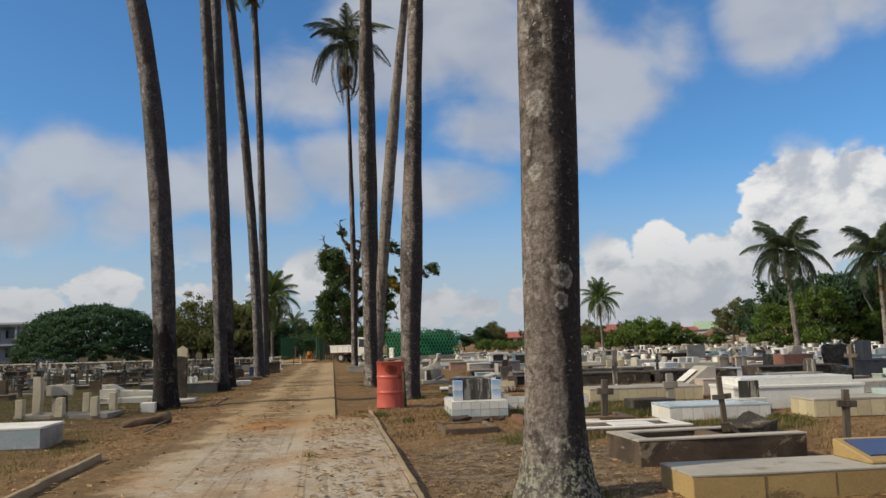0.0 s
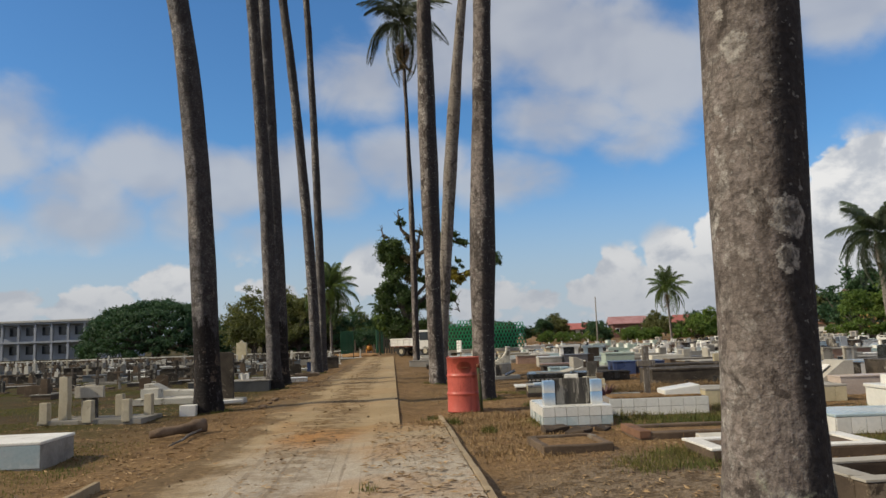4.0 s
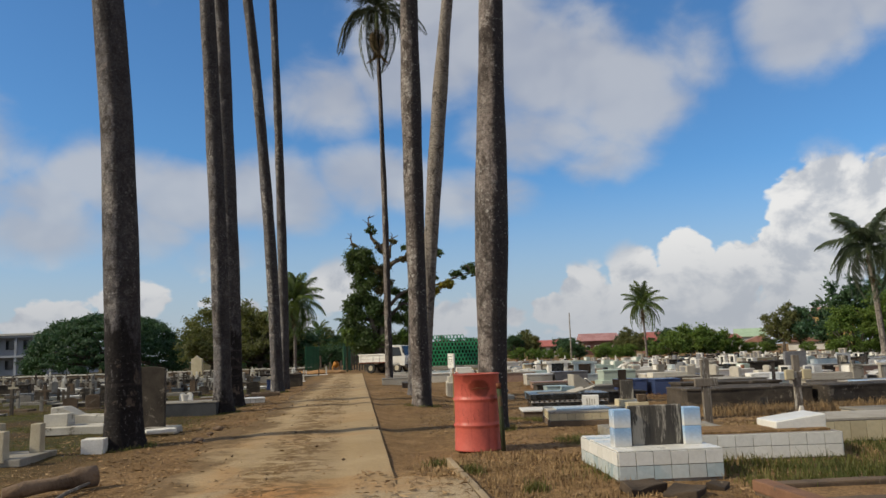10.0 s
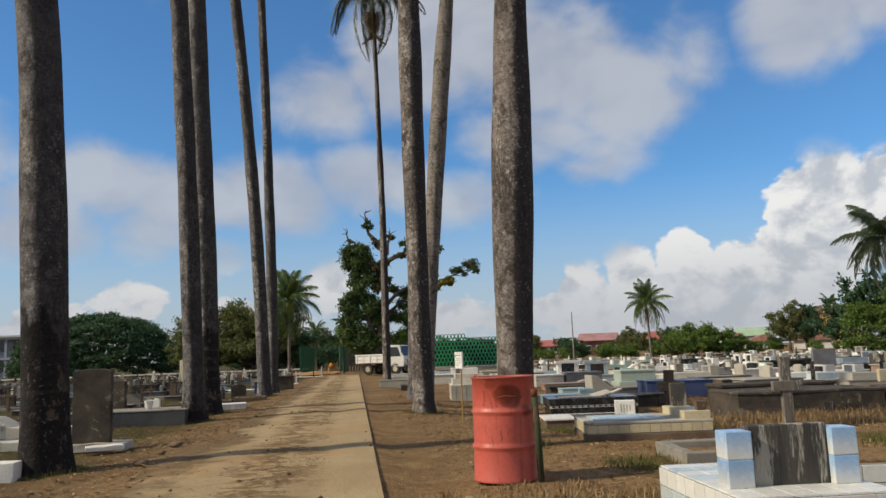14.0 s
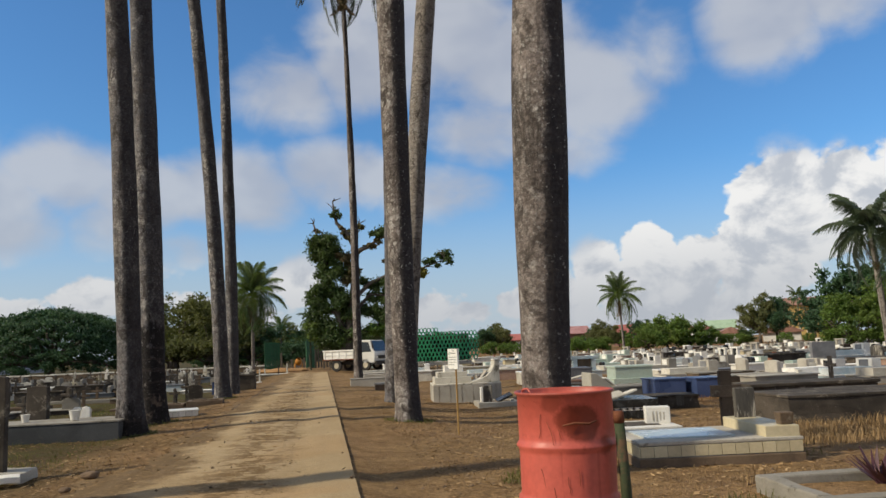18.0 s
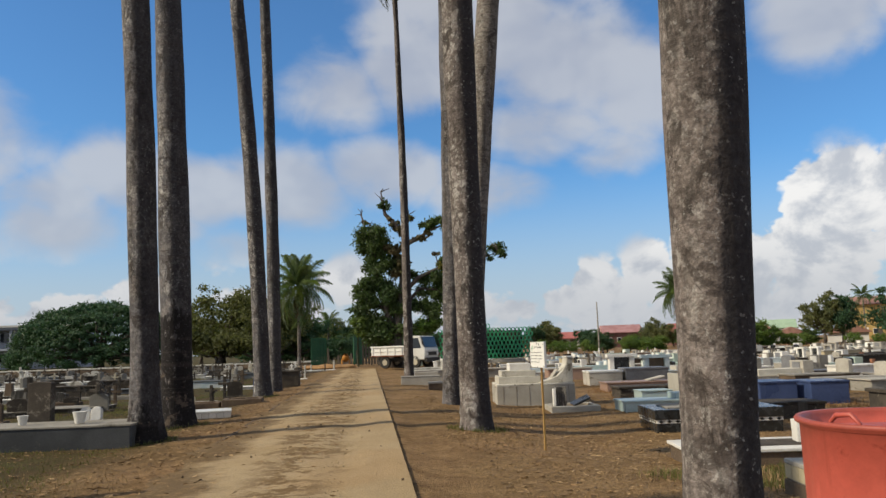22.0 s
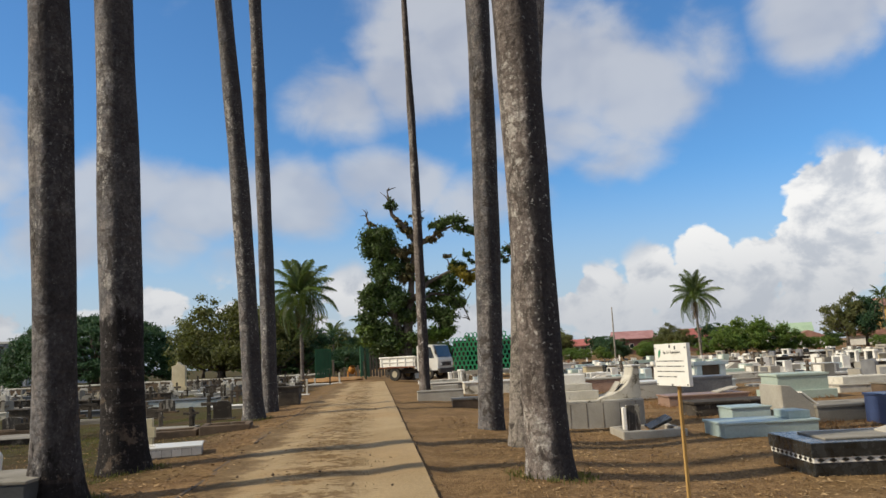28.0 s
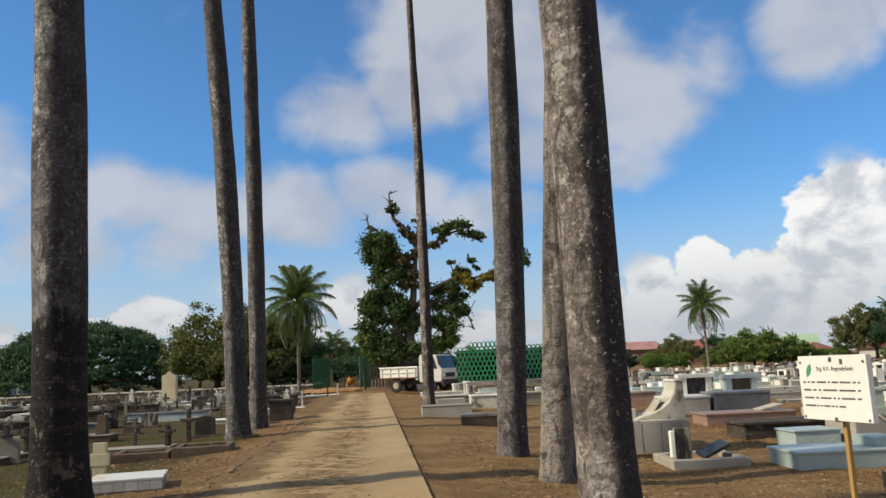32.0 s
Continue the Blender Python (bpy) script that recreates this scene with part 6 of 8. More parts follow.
cream_tile(3.0, 15.62, 2.3, 0.9, 0.235, "cream-tiled tomb with a pale stone rim", 12, 3)
slab = cream_tile(0.22, 18.92, 1.60, 1.15, 0.11, "low tomb edged with cream tiles and a white top", 12, 0)
put("plinth", (1.64, 1.19, 0.16), (0.80, 0.575, -0.17), slab, "cement_brown", worn=0.01)
slab.location.z += 0.095
put("inlay", (0.9, 0.72, 0.02), (0.58, 0.58, 0.142), slab, "tile_pale_blue")
put("block", (0.34, 1.1, 0.11), (1.42, 0.57, 0.14), slab, "tile_cream", bevel=0.008)
stone(slab, (0.22, 0.07, 0.33), (1.44, 0.95, 0.24), "slab_dark", 0.0, "stained grey headstone")
put("pot", (0.12, 0.12, 0.12), (1.50, 0.14, 0.25), slab, "cement_brown", taper=-0.25)
cross(1.74, 20.6, 0.86, 0.36, 0.14, "cement_brown", "dark cement cross behind a tiled tomb", 1, arm=0.64)
low = tomb(0.02, 22.05, 1.6, 0.9, 0.14, "cement_brown", "low brown tomb with a white top slab", "white", 0.035, 0.03, yaw=0)
eb = put("end_block", (0.34, 0.24, 0.24), (1.42, 0.45, 0.17), low, "white", "white carved block", worn=0.006, yaw=-8)
for k, (dx, dz, hh) in enumerate(((-0.07, 0.05, 0.13), (-0.02, 0.04, 0.14), (0.03, 0.05, 0.12), (0.08, 0.06, 0.11))):
    put("carving", (0.022, 0.008, hh), (dx, -0.121, dz), eb, "cement_pale", bevel=0.002)
put("plaque", (0.36, 0.32, 0.03), (1.45, -0.35, 0.03), low, "tile_white", tilt=14, roll=-16)
# thin flat brown patch on the white top
put("pit", (0.9, 0.5, 0.01), (0.95, 0.45, 0.172), low, "cement_dark")

# the black tomb with a white band
def banded_tomb(x, y, L, W, H, yaw, label):
    ob = tomb(x, y, L, W, H * 0.42, "black", label, yaw=yaw, worn=0.0)
    put("upper", (L + 0.05, W + 0.05, H * 0.44), (L / 2, W / 2, H * 0.58), ob, "black", bevel=0.008)
    put("band", (L + 0.015, W + 0.015, H * 0.17), (L / 2, W / 2, H * 0.415), ob, "white", "white patterned band", bevel=0.002)
    n = int(L / 0.12)
    me = finish(outline([(-0.042, 0), (0, -0.022), (0.042, 0), (0, 0.022)], 0.012, 0), "black")
    for k in range(n):
        part("lozenge", me, ob, at=pose((k + 0.5) * L / n, -0.010, H * 0.50))
    for k in range(int(W / 0.12)):
        part("lozenge", me, ob, at=pose(-0.010, (k + 0.5) * 0.12, H * 0.50, 0, 0, 90))
    return ob


bt = banded_tomb(0.50, 25.68, 1.88, 1.10, 0.335, 1, "polished black tomb with a white diamond band")
put("plate", (1.0, 0.7, 0.02), (0.72, 0.55, 0.341), bt, "cement", "dull grey top plate")
put("broken_plaque", (0.40, 0.46, 0.04), (1.18, 0.45, 0.37), bt, "cement_pale", "broken pale plaque", roll=-14, tilt=6, worn=0.006)
put("broken_plaque", (0.34, 0.40, 0.04), (1.50, 0.60, 0.40), bt, "whitewash", "broken pale plaque", roll=-20, tilt=-4, worn=0.006)


# the grey tomb with a sweeping side
def sweeping_tomb():
    ob = tomb(-1.72, 31.75, 1.80, 1.5, 0.47, "cement_pale", "large pale grey tiled tomb with a sweeping curved end", "whitewash", 0.04, 0.0, yaw=3)
    pts = [(-0.8, 0.0), (0.0, 0.0), (0.0, 0.57)] + [(-0.12 - 0.66 * (1 - math.cos(a)) * 1.0, 0.57 - 0.52 * math.sin(a)) for a in (0.0, 0.3, 0.6, 0.9, 1.2, 1.45)]
    wing = part("curved_end", outline(pts, 0.62, 0.015), ob, "smooth curved white wing", pose(1.78, 0.40, 0.505), "whitewash")
    put("plaque", (0.26, 0.40, 0.02), (-0.40, 0.0, 0.19), wing, "cement_pale", roll=-54)
    put("cap", (0.16, 0.66, 0.03), (1.725, 0.40, 1.075), ob, "white", bevel=0.008)
    put("tier", (0.98, 1.1, 0.17), (0.55, 0.78, 0.505), ob, "whitewash", worn=0.004)
    put("tier", (0.80, 0.9, 0.13), (0.55, 0.80, 0.672), ob, "whitewash", worn=0.004)
    put("chest", (0.50, 0.7, 0.17), (0.60, 0.80, 0.80), ob, "white", worn=0.004)
    for k in range(6):
        put("tile_joint", (0.006, 0.006, 0.44), (0.30 * k + 0.15, -0.002, 0.02), ob, "cement_brown", bevel=0)


sweeping_tomb()
fr = curb(-0.66, 29.95, 1.02, 0.95, 0.11, 0.12, "cement_pale", "small plot with a pale cement rim and dark slab", 4, "soil")
stone(fr, (0.22, 0.08, 0.42), (0.30, 0.5, 0.06), "slab_dark", 0.0, "weathered little headstone")
put("side_piece", (0.06, 0.1, 0.40), (0.14, 0.45, 0.05), fr, "white")
put("fallen_slab", (0.4, 0.3, 0.05), (0.70, 0.45, 0.16), fr, "black", roll=-24, tilt=8)
aq = tomb(0.75, 29.45, 1.46, 0.8, 0.18, "aqua", "low pale aqua-tiled tomb", "aqua", 0.035, 0.02, 5)
put("head_block", (0.34, 0.5, 0.12), (1.25, 0.4, 0.212), aq, "aqua")
aq2 = tomb(1.49, 31.4, 0.70, 0.6, 0.26, "aqua", "small pale aqua-tiled block", "aqua", 0.03, 0.02, 5)
gr = tomb(2.92, 31.3, 1.7, 0.95, 0.22, "cement", "grey cement tomb with a sloping tiled headrest", "cement", 0.05, 0.02, 5)
part("sloping_headrest", outline([(-0.45, 0), (0.42, 0), (-0.28, 0.62), (-0.45, 0.64)], 0.85, 0.012), gr, "sloping headrest with worn tiles", pose(-0.12, 0.5, 0.0), "cement_pale")
put("plaque", (0.42, 0.36, 0.03), (0.05, 0.45, 0.34), gr, "white", roll=40)
br = tomb(1.5, 36.0, 1.9, 0.85, 0.22, "pink_stone", "low tomb clad in brown-pink stone", "pink_stone", 0.04, 0.03, 5)
put("plaque", (0.5, 0.4, 0.04), (1.5, 0.4, 0.30), br, "cement_pale", roll=-12)
tomb(1.35, 33.2, 1.6, 0.8, 0.22, "cement_dark", "dark mossy low cement tomb", "cement_dark", 0.05, 0.04, 5)
bg = tomb(2.7, 39.4, 1.4, 1.0, 0.46, "grey_stone", "dark grey polished granite tomb", "grey_stone", 0.06, 0.02, 4)
tomb(1.5, 39.4, 1.1, 1.0, 0.40, "cement_pale", "pale grey tiled box tomb", "tile_white", 0.06, 0.02, 4)
mg = tomb(4.25, 36.6, 1.25, 0.9, 0.54, "mint", "mint green painted block tomb", "mint", 0.06, 0.03, 5)
put("step", (1.5, 1.1, 0.2), (0.65, 0.45, 0), mg, "mint")
for x, y, mat in ((3.6, 30.0, "navy"), (4.55, 29.8, "navy")):
    tomb(x, y, 0.78, 0.9, 0.42, mat, "navy blue tiled box tomb", mat, 0.04, 0.02, 4)


def portal(x, y, w, h, mat, back, label, yaw=BEND, base=0.25):
    ob = tomb(x, y, w + 0.25, 1.0, base, mat, label, mat, 0.05, 0.03, yaw)
    for s in (0.16, w + 0.09):
        put("pillar", (0.18, 0.2, h), (s, 0.55, base + 0.045), ob, mat)
    put("lintel", (w + 0.3, 0.28, 0.12), ((w + 0.25) / 2, 0.55, base + h + 0.04), ob, mat)
    put("panel", (w - 0.16, 0.06, h), ((w + 0.25) / 2, 0.58, base + 0.045), ob, back)
    return ob


portal(2.8, 42.6, 0.85, 0.52, "white", "black", "white portal tomb with a black panel")
portal(4.0, 42.2, 0.85, 0.46, "tile_pale_blue", "cement_brown", "pale blue portal tomb with a brown panel")

# dark mossy tombs
for x, y, L, W, H, yaw in ((3.55, 22.9, 2.7, 1.4, 0.42, 3), (6.4, 22.6, 2.3, 1.1, 0.40, 4), (2.7, 27.2, 1.0, 0.8, 0.22, 3)):
    ob = tomb(x, y, L, W, H, "cement_dark", "long mossy black cement tomb", "cement_dark", 0.045, 0.012, yaw, worn=0.035)
    put("hollow", (0.16, 0.02, 0.2), (L * 0.6, -0.012, 0.05), ob, "slab_dark")
tomb(4.3, 26.0, 2.5, 0.9, 0.44, "cement_dark", "long dark stone tomb with a mossy lid", "cement_dark", 0.06, 0.04, 3)
cross(2.56, 18.35, 0.96, 0.36, 0.12, "grey_wood", "weathered grey cross with peeling lichen", 6, roll=0, arm=0.58)
c = cross(4.33, 19.25, 0.98, 0.30, 0.11, "grey_wood", "weathered wooden cross with pale yellow arms", 6, arm=0.62)
for s in (-0.15, 0.15):
    put("arm_board", (0.15, 0.06, 0.17), (s, -0.05, 0.58), c, "tile_cream", "pale yellow painted arm", bevel=0.03)
put("foot", (0.12, 0.06, 0.16), (0, -0.06, 0.0), c, "white", taper=0.5)

# the box with a purple plant
pb = curb(0.77, 16.45, 1.5, 1.0, 0.13, 0.12, "cement", "old cement plot with dry soil and a purple plant", 3, "ground", 0.06)
for k in range(26):
    a = k * 2.4
    me = outline([(-0.018, 0), (0.018, 0), (0.024, 0.13), (0, 0.3)], 0.004, 0)
    part("leaf", me, pb, "", pose(0.85 + 0.02 * math.cos(a), 0.72 + 0.02 * math.sin(a), 0.06, 20 + 38 * T.random(), 0, math.degrees(a)), "purple")

# the near graves
g = tomb(1.90, 6.02, 2.3, 0.66, 0.185, "ochre_paint", "ochre painted tomb with a weathered cement top", "cement_pale", 0.018, 0.004, 5)
for k in range(1, 4):
    put("joint", (0.006, 0.006, 0.17), (0.575 * k, -0.001, 0.005), g, "cement_brown", bevel=0)
part("wedge", outline([(-0.26, 0), (0.26, 0), (0.26, 0.15), (-0.26, 0.03)], 0.56, 0.01), g, "", pose(1.80, 0.36, 0.20, 0, 0, 90), "ochre_paint")
put("blue_plate", (0.44, 0.36, 0.016), (1.80, 0.37, 0.290), g, "navy", "dark blue tilted plate", tilt=13)
fr = curb(1.94, 7.72, 1.80, 0.85, 0.24, 0.15, "stained", "open cement plot with dark stained walls", 9, "soil", 0.02)
put("rim", (1.82, 0.16, 0.02), (0.9, 0.075, 0.238), fr, "cement_pale", worn=0.004)
put("rim", (1.82, 0.16, 0.02), (0.9, 0.775, 0.238), fr, "cement_pale", worn=0.004)
put("rim", (0.16, 0.54, 0.02), (0.075, 0.425, 0.238), fr, "cement_pale", worn=0.004)
put("divider", (0.14, 0.54, 0.30), (1.0, 0.425, -0.06), fr, "cement_brown")
put("rubble", (0.42, 0.42, 0.13), (1.45, 0.48, 0.22), fr, "cement_dark", "broken cement lid", worn=0.06, tilt=6, roll=-10)
fs = tomb(1.62, 10.15, 1.75, 0.8, 0.09, "cement_brown", "low brown slab with a white border", yaw=6)
for size, at in (((1.72, 0.14, 0.025), (0.85, 0.07)), ((1.72, 0.14, 0.025), (0.85, 0.78)), ((0.16, 0.57, 0.025), (0.08, 0.425)), ((0.16, 0.57, 0.025), (1.62, 0.425))):
    put("border", size, (*at, 0.088), fs, "white", worn=0.004)
put("plaque", (0.55, 0.38, 0.02), (1.0, 0.42, 0.092), fs, "white")
put("broken_stone", (0.55, 0.4, 0.06), (0.55, 1.05, 0.02), fs, "whitewash", worn=0.03, tilt=8)
wt = cream_tile(3.46, 11.8, 1.55, 0.85, 0.19, "white-tiled tomb with a pale blue top", 9, 3, "tile_white", "tile_pale_blue")
fp = curb(1.24, 11.85, 1.75, 0.85, 0.07, 0.13, "cement_brown", "low plot edged with reddish mossy kerbs", 6, "ground", 0.03)
cross(2.60, 12.45, 0.62, 0.27, 0.10, "old_wood", "short weathered cross in an overgrown plot", 8, roll=3, arm=0.62)
cp = curb(0.05, 10.9, 0.78, 0.9, 0.09, 0.08, "cement_brown", "small brown kerbed plot full of straw", 9, "ground", 0.06)
cross(3.75, 10.35, 0.72, 0.26, 0.07, "old_wood", "thin dark leaning wooden cross", 6, roll=-4, arm=0.58)
cross(4.75, 9.2, 0.60, 0.24, 0.08, "old_wood", "small dark wooden cross", 6, roll=3, arm=0.66)
wh = tomb(5.0, 13.3, 2.3, 1.0, 0.34, "tile_white", "tall white-tiled tomb with stepped sides", "tile_white", 0.05, 0.02, 3)
put("upper", (2.0, 0.8, 0.13), (1.2, 0.55, 0.385), wh, "tile_white")
hs = tomb(4.9, 12.9, 0.5, 0.35, 0.22, "white", "small white headstone with a dark plate", yaw=3)
put("plate", (0.34, 0.05, 0.3), (0.25, 0.1, 0.2), hs, "slab_dark")
ct = cream_tile(5.6, 11.7, 1.3, 0.7, 0.24, "low cream-tiled tomb with a cement top", 6, 3)
st = tomb(3.3, 13.4, 0.75, 0.5, 0.20, "cement_dark", "low mossy cement block in grass", yaw=5)
cr = cross(4.42, 15.0, 0.56, 0.28, 0.13, "cement", "stained cement cross by a pink headstone", 4, arm=0.5)
pk = tomb(5.7, 16.9, 1.1, 0.5, 0.30, "pale_pink", "low pale pink tiled tomb", "pale_pink", 0.03, 0.01, yaw=4)

# granite stones behind the white-tiled tombs
rg = tomb(12.0, 27.0, 1.05, 0.8, 0.78, "red_granite", "red granite block with a pale sloping book rest", yaw=4)
part("book_rest", outline([(-0.22, 0), (0.22, 0), (0.16, 0.30), (-0.10, 0.30)], 0.4, 0.012), rg, "pale stone book rest", pose(0.55, 0.35, 0.775), "cement_pale")
put("lamp_box", (0.16, 0.16, 0.22), (0.12, 0.2, 0.775), rg, "white", bevel=0.015)
bs = thing("headstone", "large black shield-shaped granite headstone", "headstone", 13.55, 26.6, seat(13.5, 26.6), 4)
part("shield", outline([(-0.26, 0.0), (0.26, 0.0), (0.36, 0.30), (0.43, 0.70), (0.42, 0.96), (0.26, 1.03), (0.0, 0.98), (-0.26, 1.03), (-0.42, 0.96), (-0.43, 0.70), (-0.36, 0.30)], 0.16, 0.02), bs, "", pose(0, 0, 0.08), "black")
put("base", (1.0, 0.5, 0.14), (0, 0, -0.05), bs, "white", worn=0.005)
sb = tomb(14.1, 26.0, 2.2, 1.0, 0.52, "slate_blue", "blue-grey granite tomb with an upright stone", "slate_blue", 0.05, 0.02, 3)
put("upright_stone", (0.30, 0.5, 0.62), (0.5, 0.6, 0.565), sb, "slate_blue", bevel=0.02)
ds = thing("headstone", "dark grey rectangular headstone slab", "headstone", 13.9, 42.0, seat(13.9, 42.0), 5)
stone(ds, (1.0, 0.16, 1.02), (0, 0, 0), "grey_stone", 0.0)
put("base", (1.3, 0.6, 0.16), (0, 0, -0.05), ds, "cement_pale", worn=0.008)
bw = tomb(9.1, 26.2, 2.3, 1.0, 0.34, "tile_white", "white-tiled tomb with a bright blue top", "tile_blue", 0.05, 0.02, 4)
put("rim", (2.36, 0.10, 0.03), (1.15, 0.05, 0.388), bw, "tile_white", bevel=0.008)
mt = tomb(9.2, 22.4, 2.6, 1.1, 0.42, "cement_dark", "long mossy black cement tomb", "cement_dark", 0.045, 0.012, 4, worn=0.035)

# left of the track
lb = cream_tile(-7.60, 10.9, 1.95, 0.95, 0.265, "smooth white tomb with pale blue sides beside the track", 2, BEND, "tile_pale_blue", "white")
pl = thing("grave", "plot ringed by short concrete posts and pale rails", "grave", -8.75, 16.1, seat(-8, 16.5), 3)
put("slab", (1.9, 1.0, 0.10), (0.95, 0.5, -0.05), pl, "cement", worn=0.01)
for k, (px, py, h, w) in enumerate(((0.12, 0.05, 0.38, 0.15), (0.36, 0.30, 0.84, 0.17), (0.92, 0.05, 0.40, 0.17), (0.62, 0.75, 0.65, 0.16), (1.62, 0.05, 0.40, 0.15), (1.72, 0.80, 0.44, 0.15), (1.15, 0.85, 0.45, 0.15))):
    put("post", (w, w, h), (px, py, 0.0), pl, "post_cream", worn=0.012, taper=0.06)
put("rail", (0.55, 0.08, 0.22), (0.72, 0.5, 0.42), pl, "cement_pale")
put("headstone", (0.30, 0.08, 0.55), (0.70, 0.55, 0.03), pl, "slab_dark")
wb = tomb(-6.55, 17.15, 0.30, 0.28, 0.19, "white", "small whitewashed block by a palm's foot", yaw=12)
put("end_curb", (0.14, 0.86, 0.09), (0.06, 0.425, 0.0), fp, "brick_red", "worn red brick end")
dk = thing("grave", "dark old slate headstone standing behind a palm", "grave", -6.78, 20.0, 0, 4)
stone(dk, (0.55, 0.10, 1.12), (0.02, 0.05, 0), "cement_dark", 0.15)
put("base", (0.85, 0.45, 0.12), (0.1, 0.1, -0.06), dk, "cement_pale", worn=0.02)
put("rubble", (0.5, 0.3, 0.06), (0.35, -0.35, -0.01), dk, "white", worn=0.02, yaw=25)
lt = tomb(-9.2, 24.05, 2.3, 0.95, 0.29, "slate_dark", "long low blue-grey cement tomb with a pale top", "cement", 0.03, 0.01, 5)
for px, py, s in ((1.5, 0.3, 1.0), (0.7, 0.35, 0.8)):
    pot = part("planter", lathe([(0.06 * s, 0), (0.09 * s, 0.15 * s), (0.095 * s, 0.16 * s), (0.08 * s, 0.16 * s), (0.07 * s, 0.06 * s), (0.0, 0.05 * s)], 16), lt, "white flower pot", pose(px, py, 0.328), "white", True)
hd = thing("headstone", "dark grey cement headstone block behind a low tomb", "headstone", -8.72, 25.25, seat(-8.7, 25.3), 5)
stone(hd, (0.34, 0.16, 0.92), (0, 0, 0), "cement_dark", 0.1)
put("base", (0.6, 0.3, 0.2), (0, 0.02, -0.06), hd, "cement", worn=0.01)
for px in (-8.10, -7.93):
    bk = thing("marker_stone", "small white stone marker behind a low tomb", "grave marker", px, 25.35, seat(px, 25.35), 8, "white markers")
    stone(bk, (0.15, 0.10, 0.50), (0, 0, 0), "white", 0.5, tilt=-6)
    put("base", (0.2, 0.2, 0.08), (0, 0.02, -0.04), bk, "whitewash", worn=0.006)
ws = cream_tile(-7.6, 28.15, 0.80, 0.7, 0.10, "flat white-tiled slab with a small post cross", 6, 18, "tile_white", "tile_white")
cross(-7.85, 28.95, 0.55, 0.22, 0.15, "tile_cream", "short cream cement cross on a white slab", 8, arm=0.5)
for x, y, L, W in ((-9.4, 32.4, 0.95, 0.8), (-8.35, 32.4, 0.95, 0.9)):
    curb(x, y, L, W, 0.13, 0.12, "cement_brown", "low brown kerbed plot in grass", 12)
sg = thing("grave", "white tomb with a sloping headrest and steps", "grave", -9.0, 20.3, 0, 6)
part("headrest", outline([(-0.7, 0.0), (0.7, 0.0), (0.7, 0.22), (-0.2, 0.26), (-0.5, 0.42), (-0.7, 0.42)], 0.5, 0.012), sg, "", pose(0.7, 1.0, -0.02), "whitewash")
put("slab", (1.5, 0.8, 0.14), (0.8, 0.2, -0.05), sg, "whitewash", worn=0.008)
put("block", (0.42, 0.35, 0.22), (0.35, 0.3, 0.09), sg, "whitewash", worn=0.012)
ym = thing("grave", "tall pale yellow gabled headstone", "grave", -20.3, 61.5, 0, 4)
part("headstone", outline([(-0.38, 0), (0.38, 0), (0.38, 1.20), (0.22, 1.22), (0, 1.42), (-0.22, 1.22), (-0.38, 1.20)], 0.35, 0.02), ym, "", pose(0, 0.3, 0.25), "tile_cream")
put("base", (1.2, 1.0, 0.3), (0, 0.2, -0.05), ym, "tile_cream")
bt2 = tomb(-15.2, 45.4, 2.6, 1.0, 0.24, "tile_pale_blue", "low faded blue cement tomb", "slate_blue", 0.05, 0.03, 6)
tomb(-8.95, 40.6, 0.6, 0.6, 0.5, "cement_dark", "dark square tomb at the track's edge", "cement_dark", 0.06, 0.04, 8)
tomb(-9.6, 39.4, 0.6, 0.7, 0.42, "navy", "small blue tomb at the track's edge", "cement", 0.05, 0.03, 8)
g4 = tomb(-5.0, 44.0, 1.5, 1.2, 0.10, "cement_pale", "pale cement slab at a palm's foot", yaw=6)
put("ledge", (0.9, 0.7, 0.24), (0.9, 0.5, 0.09), g4, "cement_pale", worn=0.01)
tomb(-4.75, 40.3, 1.35, 0.8, 0.26, "cement_pale", "plain pale grey box tomb", "cement", 0.03, 0.01, 6)
tomb(-3.5, 46.5, 1.8, 1.0, 0.4, "whitewash", "whitewashed tomb near the track", "white", 0.05, 0.03, 6)
tomb(-3.6, 37.0, 0.9, 0.6, 0.2, "cement_brown", "low brown cement block beside the track", "cement", 0.05, 0.02, 6)


# ---- the many graves further off ----
def kind_slab(mat, lid, head, label):
    ob = tomb(0, -500, 1.9, 0.85, 0.30, mat, label, lid, 0.05, 0.03, 0)
    stone(ob, (0.62, 0.12, 0.50), (1.72, 0.42, 0.34), head, 0.5, yaw=90)
    return ob


def kind_step(mat, lid, head, label):
    ob = tomb(0, -500, 2.0, 1.0, 0.22, mat, label, lid, 0.04, 0.02, 0)
    put("upper", (1.6, 0.72, 0.26), (1.0, 0.5, 0.255), ob, mat)
    put("head_block", (0.35, 0.8, 0.62), (1.85, 0.5, 0.2), ob, lid)
    put("plaque", (0.03, 0.45, 0.35), (1.665, 0.5, 0.42), ob, head)
    return ob


def kind_box(mat, lid, head, label):
    ob = tomb(0, -500, 2.0, 0.95, 0.52, mat, label, lid, 0.07, 0.05, 0)
    put("vase", (0.12, 0.12, 0.2), (1.7, 0.5, 0.588), ob, head, taper=-0.3)
    return ob


def kind_wedge(mat, lid, head, label):
    ob = tomb(0, -500, 1.9, 0.9, 0.24, mat, label, lid, 0.04, 0.02, 0)
    part("wedge", outline([(-0.4, 0), (0.35, 0), (0.35, 0.5), (0.15, 0.5)], 0.75, 0.01), ob, "", pose(1.5, 0.45, 0.275), mat)
    put("plaque", (0.5, 0.4, 0.02), (1.28, 0.45, 0.50), ob, head, roll=-42)
    return ob


